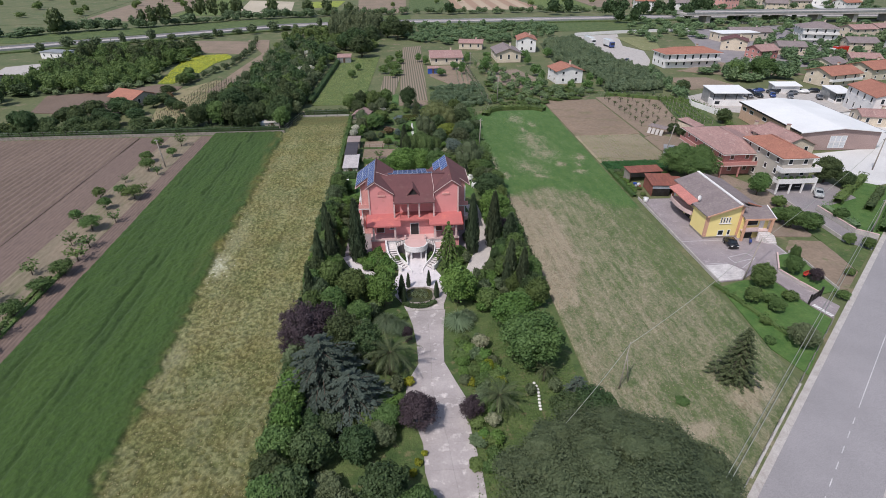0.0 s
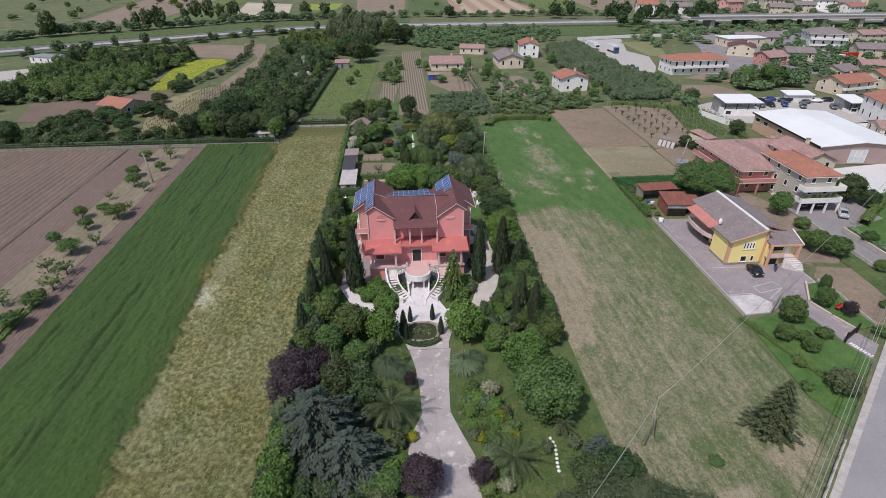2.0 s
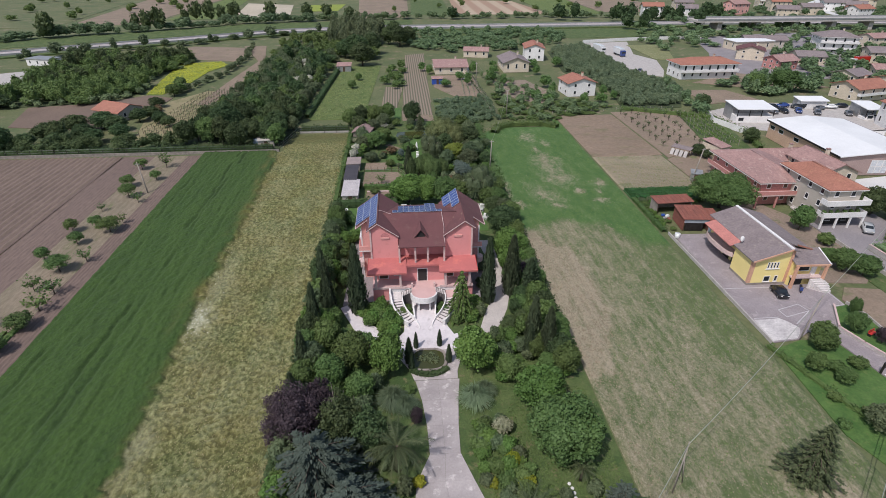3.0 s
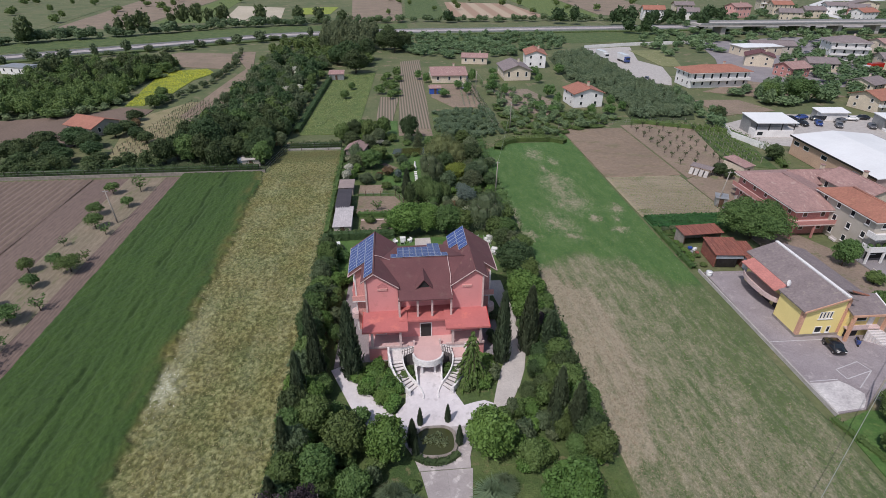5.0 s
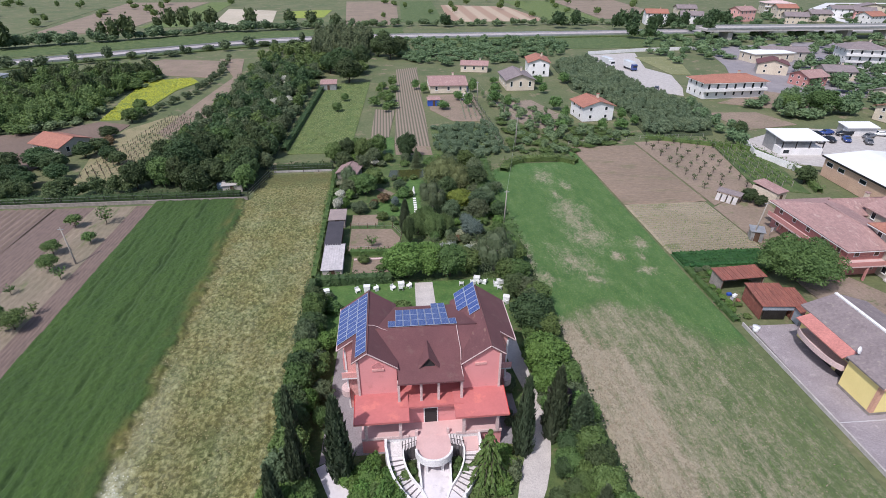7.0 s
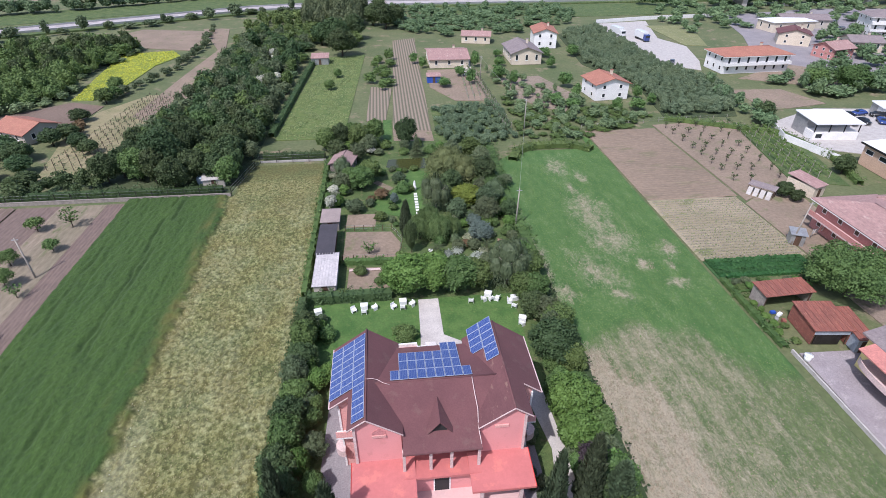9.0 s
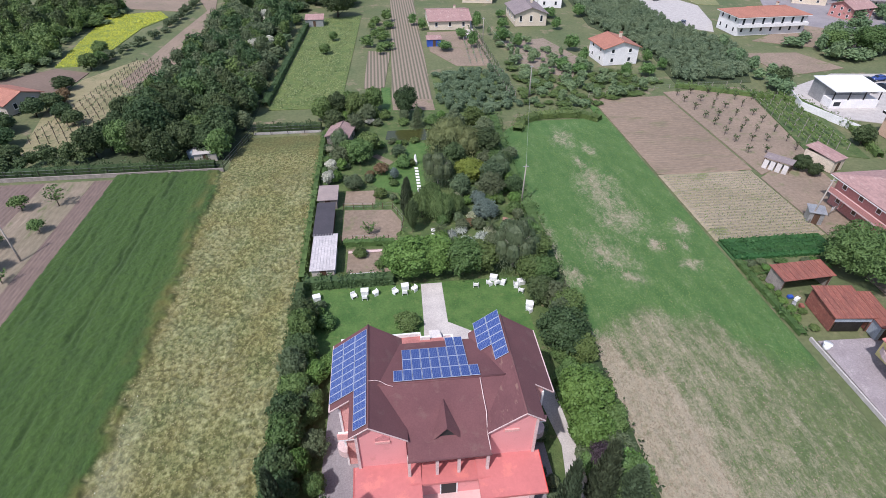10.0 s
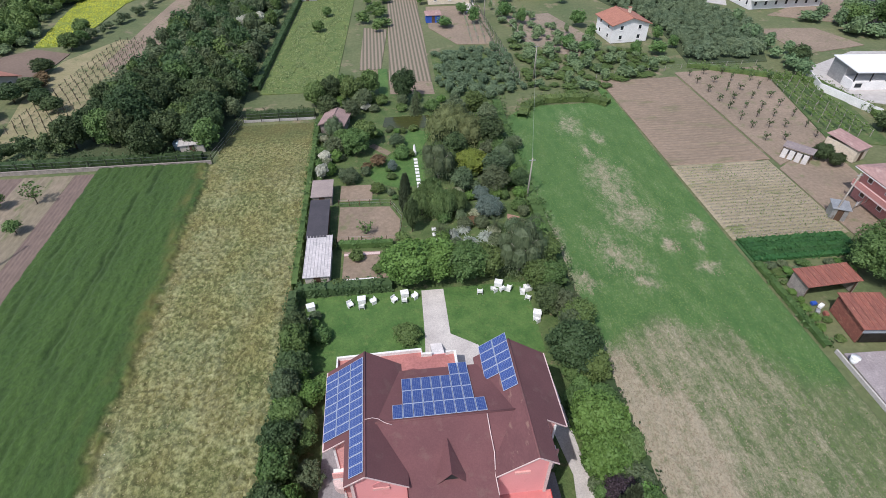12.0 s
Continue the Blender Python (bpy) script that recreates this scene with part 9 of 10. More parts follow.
def hedge(name, label, pts, wide, high, leaf, seed, lumpy=0.12):
    """A clipped or wild hedge along a plan line."""
    r = np.random.default_rng(seed)
    out, core = [], []
    for (x0, y0), (x1, y1) in zip(pts, pts[1:]):
        L = math.hypot(x1 - x0, y1 - y0)
        n = int(L * (2 * high + wide) * 15)
        f, face = r.random(n), r.random(n) * (2 * high + wide)
        o = np.where(face < high, -wide / 2, np.where(face < 2 * high, wide / 2, face - 2 * high - wide / 2))
        z = np.where(face < high, face, np.where(face < 2 * high, face - high, high))
        dx, dy = (x1 - x0) / L, (y1 - y0) / L
        wob = 1 + lumpy * np.sin(f * L * 1.7 + seed) + lumpy * np.sin(f * L * 4.1)
        p = np.stack([x0 + dx * f * L - dy * o * wob, y0 + dy * f * L + dx * o * wob, z * wob], -1) + r.normal(0, 0.08, (n, 3))
        nv = np.where(face[:, None] < high, np.array([dy, -dx, 0.3]), np.where(face[:, None] < 2 * high, np.array([-dy, dx, 0.3]), np.array([0, 0, 1.0])))
        out.append(leaves_at(r, p, nv, 0.24))
        w2, h2 = wide * 0.42, high * 0.88
        a = [np.array([x0 - dy * s * w2, y0 + dx * s * w2, zz]) for s, zz in ((-1, 0), (-1, h2), (1, h2), (1, 0))]
        d = np.array([x1 - x0, y1 - y0, 0])
        core += [[a[i], a[i] + d, a[i + 1] + d, a[i + 1]] for i in range(3)]
    ob = put(name, quads_mesh(name, np.concatenate(out + [np.array(core)]), leaf))
    return tagged(ob, label, "hedge")


hedge("hedge", "clipped green hedge at the hay field's end", [(-30.5, 172), (-16.5, 172)], 1.6, 1.6, L_DARK, 1)
hedge("hedge", "dark green hedge at the meadow's end", [(26.4, 165.5), (28.6, 170.4), (33, 173.2), (38, 173.4), (43, 173.0), (46.6, 169.6)], 2.4, 1.3, L_MID, 2, 0.25)
hedge("hedge", "dense green hedge along the rear lawn", [(-15, 118.0), (-2.5, 118.0)], 1.6, 1.6, L_DARK, 3)
hedge("hedge", "clipped hedge before the chicken pen", [(-10, 127.6), (-2, 127.2)], 1.0, 1.0, L_MID, 4)
hedge("hedge", "tall clipped garden hedge", [(89.6, 81.4), (100.4, 91.4), (113, 100.6)], 1.6, 1.7, L_MID, 5)
hedge("hedge", "tall clipped garden hedge", [(90.2, 94.2), (99.0, 101.2), (106, 106.5)], 1.6, 1.6, L_MID, 6)
hedge("hedge", "tall clipped garden hedge", [(94.2, 90.6), (104.4, 99.4)], 1.3, 1.5, L_DARK, 19)
hedge("hedge", "flowering hedge behind the lane wall", [(85.8, 92.2), (86.0, 83.2)], 1.4, 1.3, L_GROVE, 20, 0.25)
hedge("hedge", "low wild hedge on the meadow edge", [(49.6, 101.5), (49.6, 117)], 1.0, 0.7, L_MID, 7, 0.3)
hedge("hedge", "strip of weeds along the yard edge", [(49.3, 67.5), (50.8, 62.0), (53.4, 53.0)], 0.8, 0.4, L_MID, 8, 0.3)
hedge("hedge", "leafy hedge along the villa's western boundary", [(-15.4, 117), (-15.4, 100), (-15.4, 60), (-15.4, 30)], 1.2, 2.2, L_DARK, 9, 0.2)
hedge("hedge", "leafy hedge along the villa's eastern boundary", [(21.0, 118), (21.2, 90), (21.0, 68)], 1.3, 1.3, L_DARK, 10, 0.25)
hedge("hedge", "leafy hedge beside the garden sheds", [(-15.6, 168), (-15.6, 119)], 0.9, 1.4, L_MID, 11, 0.3)
hedge("hedge", "weedy green edge of the eastern garden", [(21.2, 118), (21.4, 134), (21.2, 150), (22.6, 174)], 2.0, 1.0, L_MID, 12, 0.4)
hedge("hedge", "dark hedge beside the northern meadow", [(-31, 186), (-27.5, 266)], 1.6, 1.4, L_DARK, 13, 0.2)
hedge("hedge", "wild dark scrub along the boundary wall", [(-150, 156.4), (-96, 156.2), (-62, 156.4), (-36, 156.2)], 1.8, 1.5, L_DARK, 17, 0.35)
hedge("hedge", "wild hedge below the olive grove", [(74, 189), (99, 176), (101.5, 160), (97, 146)], 1.4, 1.2, L_MID, 14, 0.3)

# garden behind the villa
fill([(7.5, 124), (20, 122), (20.5, 172), (9, 172), (7.5, 158), (7.0, 146), (7.5, 138)], 3.7, 507, ("shrub", "shrub_olive", "shrub_olive", "shrub_bright", "shrub_pale", "shrub"), 1.1, 1.5)
fill([(-14.6, 146), (-10.5, 146), (-9, 158), (-10.5, 172), (-14.8, 172)], 2.6, 508, ("shrub", "shrub_olive", "shrub_bright", "shrub_pale"), 1.0, 1.5)
fill([(-2, 139), (1.5, 139), (0.5, 142), (-3, 142)], 1.7, 509, ("shrub", "shrub_bright", "shrub_olive"), 0.8, 1.0)
fill([(-14, 172), (20, 171.5), (20, 178), (-14, 178)], 3.6, 510, ("broad", "shrub", "olive", "shrub_olive", "shrub_bright"), 1.3, 2.2)
fill([(-4, 161), (1.5, 161.5), (2, 163.4), (-3.6, 164.6)], 1.5, 513, ("shrub", "shrub_olive", "shrub_bright"), 0.8, 0.9)
fill([(50.5, 102), (53, 102), (52, 108), (50.5, 116)], 1.8, 511, ("shrub", "shrub_bright"), 0.7, 0.8)
fill([(50.5, 112.5), (66, 113.5), (66, 116.5), (50.5, 116.5)], 1.8, 512, ("shrub", "shrub_bright", "shrub_olive"), 0.8, 0.7)
many("bright", [(0.2, 119.2, 3.9, 6.8), (3.8, 119.6, 3.5, 6.2), (-2.0, 120.4, 2.4, 5.0), (17.4, 93.2, 3.3, 6.6), (17.0, 89.6, 2.6, 5.2)])
many("shrub", [(-1.6, 79.0, 0.8, 1.2), (4.8, 79.2, 0.8, 1.2), (-1.0, 80.2, 0.6, 1.0), (4.2, 80.4, 0.6, 1.0)])
many("broad", [(7.6, 118.6, 3.3, 6.0), (10.6, 119.2, 2.8, 5.0), (17, 116, 2.2, 4.6), (19, 121, 2.6, 5.0), (19.2, 126, 1.9, 3.6), (20.0, 108.0, 2.4, 4.8), (18.8, 115.5, 2.2, 4.6)])
many("dark", [(18.0, 103.0, 3.6, 6.2), (17.6, 111.5, 2.2, 4.4)])
many("weeping", [(9.8, 158.7, 4.6, 7.5), (14.0, 157.0, 3.6, 6.0)])
many("dark", [(18.0, 156.6, 3.0, 5.6), (1.1, 130.1, 1.2, 6.6), (-13.5, 170.8, 2.6, 4.8)])
many("yellowtree", [(13.1, 146.7, 3.4, 3.8)])
many("hanging", [(6.7, 144.6, 3.4, 7.6), (15.4, 119.6, 3.8, 8.6), (18.1, 121.2, 2.4, 6.0), (18.6, 147.0, 2.4, 5.0), (19.6, 127.4, 1.8, 3.8), (-12.0, 162.0, 2.2, 4.6)])
many("olive", [(16.6, 144.2, 2.6, 5.0), (18.4, 162.5, 2.6, 5.2), (12.4, 166.0, 2.8, 5.6), (10.2, 140.6, 2.2, 4.4), (-11.6, 154.6, 2.0, 4.0), (-9.0, 169.6, 2.2, 4.2)])
many("dark", [(10.6, 152.2, 2.4, 4.8), (20.0, 140.2, 1.8, 3.8), (20.2, 150.6, 1.7, 3.4)])
many("broad", [(-6.0, 158.6, 2.6, 5.0), (17.2, 169.0, 2.6, 5.0), (8.8, 148.6, 1.8, 3.6)])
many("olive", [(15.6, 139.7, 2.8, 4.6), (21.9, 153.5, 2.0, 2.6), (-6.5, 174.0, 2.4, 4.6), (-8.7, 145.1, 2.0, 2.6), (0.0, 156.8, 1.8, 2.6)])
many("blue", [(13.5, 132.6, 2.4, 3.8), (13.0, 137.5, 1.6, 2.6), (-1.2, 147.9, 1.0, 2.4)])
many("bamboo", [(3.0, 134.4, 2.3, 4.8), (6.0, 133.6, 2.5, 5.2), (8.4, 134.6, 2.0, 4.2), (4.6, 137.6, 2.2, 4.6)])
many("palm", [(5.3, 128.2, 1.9, 2.2), (13.8, 128.7, 1.6, 2.2)])
many("agave", [(7.0, 128.0, 1.2, 1.3), (9.3, 126.0, 1.2, 1.2), (10.8, 124.5, 1.3, 1.3), (8.9, 129.2, 1.0, 1.1), (12.1, 127.0, 1.2, 1.2), (7.6, 126.2, 1.0, 1.0)])
many("broad", [(-7.9, 155.2, 3.0, 5.0), (-10.4, 158.0, 2.0, 3.6), (18.5, 151.1, 2.0, 3.2)])
many("russet", [(-3.7, 150.1, 1.7, 2.2), (-5.8, 149.2, 1.0, 1.2), (10.7, 131.4, 1.4, 0.9), (19.3, 134.6, 0.9, 0.8)])
many("shrub", [(0.7, 152.3, 1.7, 2.4), (-1.5, 145.5, 1.0, 1.2), (2.3, 152.9, 1.0, 1.4)])
many("blossom", [(-6.1, 173.1, 1.5, 2.0), (-13.5, 146.9, 1.4, 3.0), (-13.3, 152.0, 1.3, 2.6)])
many("spruce", [(4.7, 170.9, 1.9, 5.4)])
fill([(-13.5, 108), (-11.8, 108), (-11.8, 116.5), (-13.5, 116.5)], 1.8, 532, ("shrub", "shrub_olive"), 0.9, 1.5)
many("cypress", [(0.6, 135.4, 1.1, 7.0), (0.4, 137.6, 0.9, 5.6)])
many("shrub", [(-9.8, 118.6, 1.4, 1.6), (-1.4, 119.2, 1.2, 1.8), (-1.0, 108.8, 2.0, 2.0), (-11.5, 109.8, 1.4, 2.0), (-7.4, 124.4, 1.2, 1.6), (-4.4, 121.6, 1.0, 1.2), (-0.6, 127.8, 1.2, 1.8), (-11.0, 127.0, 1.0, 1.8), (-9.6, 146.2, 1.2, 1.6), (-4.0, 141.6, 1.4, 1.8), (-1.8, 148.2, 0.9, 1.0), (0.6, 155.4, 1.2, 1.4), (-3.8, 161.8, 1.4, 1.2), (3.6, 163.2, 1.2, 1.0), (6.2, 131.8, 1.3, 2.2), (14.8, 146.0, 1.6, 2.6), (17.8, 141.2, 1.4, 2.2), (18.6, 133.8, 1.4, 2.4), (18.8, 148.4, 1.6, 2.6), (19.2, 155.6, 1.6, 2.6), (20.0, 162.0, 1.8, 2.8), (13.2, 169.6, 2.0, 2.8), (8.2, 171.8, 1.8, 2.4), (17.4, 172, 2.0, 2.6)])
many("shrub_bright", [(-12.4, 111.2, 1.1, 2.2), (5.6, 127.2, 1.3, 2.0), (15.6, 137.8, 1.5, 2.0), (19.6, 137.8, 1.4, 1.8), (-11.4, 152.6, 1.3, 2.4), (-12.0, 147.8, 1.3, 2.6), (-6.2, 162.2, 1.5, 1.8), (20.2, 144.4, 1.4, 2.0), (18.8, 167.8, 1.8, 2.2)])
many("shrub_olive", [(9.2, 130.2, 1.4, 1.8), (13.4, 125.6, 1.6, 1.8), (16.4, 128.4, 1.6, 2.4), (-6.0, 147.4, 1.1, 1.5), (7.4, 125.4, 1.4, 1.6), (16.8, 151.6, 2.0, 3.0), (14.8, 158.8, 2.0, 3.0)])
flat("chicken_run", [(-10.4, 128.9), (-1.2, 128.2), (-0.6, 133.4), (-2.2, 137.2), (-10.2, 137.8)], 0.02, SOIL_PALE, "bare trodden soil of a fenced run", "yard")
flat("garden_bed", [(-9.4, 120.2), (-2.6, 120.0), (-2.6, 126.0), (-9.2, 126.4)], 0.02, SOIL_PALE, "brown soil of a small kitchen garden", "bed")
flat("sand_bed", [(-10.4, 139.4), (-5.0, 139.2), (-4.8, 144.0), (-10.2, 144.2)], 0.02, SOIL_PALE, "bare soil beside the shed", "bed")
flat("pond", [(-2.6, 165.2), (0, 163.6), (7, 164), (9, 167), (7, 169.6), (-2, 169.4)], 0.03, WATER, "murky green garden pond", "water")
flat("garden_glade", [(-6.5, 149.5), (-4.4, 144.6), (-0.4, 142.6), (4.4, 143), (4.6, 155), (7.0, 161.5), (3.0, 164.2), (0.6, 157.5), (-2.6, 151)], 0.012, LUSH, "mown lawn glade with white stepping stones", "lawn")
flat("garden_path", [(-5.6, 157.6), (-4.4, 158.4), (-1.2, 154.8), (-2.0, 153.6)], 0.02, SOIL_PALE, "bare earth garden path", "path")
flat("earth_patch", [(15.6, 127.6), (18.2, 127.8), (18.4, 132.0), (16.6, 133.0)], 0.02, surface("reddish_earth", (0.33, 0.2, 0.15), (0.27, 0.16, 0.12), 0.5, 4.0), "patch of bare reddish earth", "bed")
box("plank", -9.2, -4.0, 125.2, 125.7, 0.1, 0.2, COPING)
tagged(bpy.data.objects["plank"], "pale long plank lying in the kitchen garden", "plank")
box("bed_edge", -9.3, -4.6, 119.9, 120.05, 0, 0.35, WHITE)
tagged(bpy.data.objects["bed_edge"], "white low edging of the kitchen garden", "edging")
for k in range(9):
    ob = prism("stepping_stone", rect(2.8, 3.5, 142.0 + 1.15 * k, 142.0 + 1.15 * k + 0.75), 0, 0.06, WHITE)
    tagged(ob, "white square stepping stone in the grass", "stepping stone", "garden stepping stones")
for k in range(4):
    ob = prism("stepping_stone", rect(4.1, 4.8, 126.0 + 1.3 * k, 126.0 + 1.3 * k + 0.8), 0, 0.06, WHITE)
    tagged(ob, "white square stepping stone in the grass", "stepping stone", "garden stepping stones")
fence_line("run_fence", "low wire fence round the run", [(-10.4, 128.6), (-1.0, 127.9), (-0.3, 133.4), (-2.0, 137.6), (-10.4, 138.2)], 1.2, 1.6, BRASS_WOOD, 2)
many("bare", [(-6.0, 130.4, 1.3, 1.9)])


def statue():
    s = thing("statue", "white garden statue on a plinth", "statue", (3.1, 153.2, 0))
    bm = bmesh.new()
    add_tube(bm, [(0, 0, 0), (0, 0, 0.9), (0, 0, 0.95), (0, 0, 1.5), (0, 0, 1.9), (0, 0, 2.15), (0, 0, 2.3)], [0.4, 0.36, 0.24, 0.28, 0.2, 0.13, 0.05], 10)
    part("body", bm, WHITE, s, smooth=True)


statue()


# white garden tables and chairs behind the villa
def garden_table(x, y, turn):
    t = thing("garden_table", "white square garden table on the lawn", "table", (x, y, 0), turn, "white garden furniture")
    bm = bmesh.new()
    add_box(bm, -0.55, 0.55, -0.45, 0.45, 0.68, 0.75, 0.02)
    part("tabletop", bm, PLASTIC_WHITE, t)
    box("skirt", -0.5, 0.5, -0.4, 0.4, 0.02, 0.68, PLASTIC_WHITE, t, "white solid pedestal")


def garden_seat(x, y, turn):
    t = thing("garden_chair", "white garden chair on the lawn", "chair", (x, y, 0), turn, "white garden furniture")
    box("seat", -0.36, 0.36, -0.34, 0.34, 0.38, 0.45, PLASTIC_WHITE, t, "", 0.015)
    box("backrest", -0.36, 0.36, 0.3, 0.37, 0.45, 0.9, PLASTIC_WHITE, t, "", 0.015)
    for sx in (-1, 1):
        box("side_panel", sx * 0.33 - 0.03, sx * 0.33 + 0.03, -0.32, 0.3, 0, 0.62, PLASTIC_WHITE, t)


for tx, ty, tn in ((-6.6, 115.8, 0), (-0.9, 116.3, 5), (12.0, 116.9, -20), (15.8, 115.6, 15), (15.9, 110.8, -20), (-13.2, 115.2, 15), (-14.2, 112.6, 80)):
    garden_table(tx, ty, tn)
for tx, ty, tn in ((-8.1, 115.1, 30), (-6.6, 114.6, 180), (-5.1, 115.4, -60), (-2.3, 115.4, 40), (-1.0, 115.1, 180), (0.4, 115.7, -50), (11.2, 115.8, 120), (12.3, 115.8, 200), (13.2, 115.8, 240), (14.9, 115.0, 80), (15.4, 113.8, 150), (15.6, 109.8, 120), (-13.2, 113.0, 190), (-13.6, 111.6, 140), (-13.9, 110.2, 100), (9.2, 115.6, 170)):
    garden_seat(tx, ty, tn)

# rear terrace wall of the villa
def rear_terrace():
    t = thing("rear_terrace", "raised rear terrace with red floor and white parapet", "terrace", (0, 0, 0))
    plan = [(-9.2, 96.65), (4.4, 96.65), (4.4, 104.2), (0.6, 104.2), (0.6, 104.9), (-9.2, 104.7)]
    prism("podium", plan, 0, 2.28, PINK, t, "pink plastered terrace base")
    prism("floor", [(-9.1, 96.66), (4.3, 96.66), (4.3, 104.1), (0.5, 104.1), (0.5, 104.8), (-9.1, 104.6)], 2.282, 2.32, surface("terrace_tiles", (0.4, 0.16, 0.14), (0.33, 0.13, 0.12), 0.4, 4.0), t, "reddish terrace tiles")
    ribbon("parapet", [(-9.05, 99.0), (-9.05, 104.55), (0.45, 104.75), (0.45, 104.05), (1.6, 104.05)], 2.2, [2.8] * 5, 0.26, WHITE, t, "white low parapet")
    ribbon("parapet", [(3.2, 104.05), (4.25, 104.05), (4.25, 99.0)], 2.2, [2.8] * 3, 0.26, WHITE, t, "white low parapet")
    for i in range(12):
        box("step", 1.7, 3.1, 104.2 + 0.28 * i, 104.2 + 0.28 * (i + 1), 0, 2.12 - 0.18 * i, STONE, t)


rear_terrace()
flat("side_paving", rect(4.5, 12.0, 97.0, 104.0), 0.06, GRAVEL, "pale paving behind the villa", "paving")

# fountain pond in the forecourt
def fountain():
    f = thing("fountain_pond", "oval garden pond with stone rim and low planting", "pond", (1.6, 68.2, 0.07))

    def oval(k, n=28):
        """An oval, fuller than an ellipse, k times the rim's size."""
        out = []
        for i in range(n):
            a = 2 * math.pi * i / n
            c, q = math.cos(a), math.sin(a)
            out.append((2.5 * k * math.copysign(abs(c) ** 0.7, c), 2.25 * k * math.copysign(abs(q) ** 0.7, q)))
        return out
    rim, inner = oval(1.0), oval(0.86)
    for i in range(28):
        j = (i + 1) % 28
        prism("stone", [rim[i], rim[j], inner[j], inner[i]], 0, 0.3 + 0.02 * (i % 3), STONE_WALL, f)
    bm = bmesh.new()
    add_prism(bm, inner, 0, 0.2)
    part("water", bm, WATER, f, "still murky green water")
    q, o = blob_points(rng, [(-0.6, 0.3, 0.22, 0.9, 0.7, 0.25), (0.7, -0.2, 0.22, 0.8, 0.8, 0.22), (0.3, 0.9, 0.22, 0.6, 0.5, 0.2)], 420)
    put("foliage", quads_mesh("plants", leaves_at(rng, q, o, 0.16), L_OLIVE), f, "low water plants")


fountain()
hedge("hedge", "low clipped hedge before the pond", [(-0.9, 66.4), (0.2, 65.6), (1.6, 65.3), (3.0, 65.6), (4.1, 66.4)], 0.7, 0.6, L_DARK, 18, 0.1)
for k, (x, y) in enumerate([(15.2, 48.2), (15.36, 47.65), (15.42, 47.1), (15.38, 46.55), (15.3, 46.0), (15.2, 45.45), (15.1, 44.9), (15.05, 44.4), (15.0, 43.9)]):
    bm = bmesh.new()
    bmesh.ops.create_icosphere(bm, subdivisions=2, radius=0.2, matrix=pose(0, 0, 0.07) @ Matrix.Diagonal((1, 1, 0.7, 1)))
    ob = part("boulder", bm, WHITE)
    ob.matrix_world = pose(x, y, 0, 0, 0, 40 * k)
    tagged(ob, "white painted boulder on the lawn", "boulder", "white boulders in a row")

# orchard beside the wheat: x, y, half width, height
many("fruit", [(-65.5, 143.6, 1.7, 3.0), (-59.4, 136.4, 1.5, 2.5), (-64.2, 132.6, 1.9, 3.0), (-61.6, 126.4, 1.9, 3.4), (-58.2, 109.9, 2.5, 3.3), (-61.8, 112.2, 1.5, 2.6), (-65.4, 110.4, 1.5, 3.0), (-62.0, 105.2, 1.5, 2.8), (-65.0, 99.8, 1.4, 2.7), (-60.2, 95.6, 2.3, 3.2), (-57.2, 79.6, 2.2, 2.8), (-57.6, 74.2, 2.0, 2.8), (-58.4, 68.0, 1.8, 2.8), (-63.2, 62.6, 1.8, 3.0), (-57.8, 58.4, 2.0, 3.0)], "orchard trees")
many("bare", [(-60.0, 144.6, 1.7, 3.4), (-58.4, 123.4, 1.2, 2.4), (-57.4, 113.6, 1.0, 2.0), (-57.2, 98.6, 1.3, 2.4), (-61.0, 89.6, 1.4, 2.8), (-57.4, 88.6, 1.6, 2.8), (-57.2, 84.0, 1.8, 3.0), (-62.6, 80.0, 1.4, 2.6), (-63.4, 72.0, 1.4, 2.6), (-57.4, 63.4, 1.5, 2.6), (-64.2, 119.6, 0.9, 1.8)], "orchard trees")
tagged(hedge("vegetable_row", "low green row of vegetables in the orchard soil", [(-57.6, 60), (-58.0, 81)], 0.8, 0.4, L_MID, 15, 0.2), kind="stuff")
tagged(hedge("vegetable_row", "low green row of vegetables in the orchard soil", [(-59.0, 58), (-59.2, 79)], 0.7, 0.35, L_MID, 16, 0.2), kind="stuff")
# young orchard on the brown plot
for i in range(5):
    for j in range(8):
        x = 71.5 + 3.7 * i + 0.55 * j * (i / 5) + rng.uniform(-0.4, 0.4)
        y = 151 + 4.6 * j + rng.uniform(-0.5, 0.5)
        if inside((x, y), [(69.5, 150), (84, 151), (91, 186.5), (70, 185)]):
            plant("pear", x, y, 0.55 + 0.4 * rng.random(), 1.7 + 0.8 * rng.random(), "young orchard saplings")


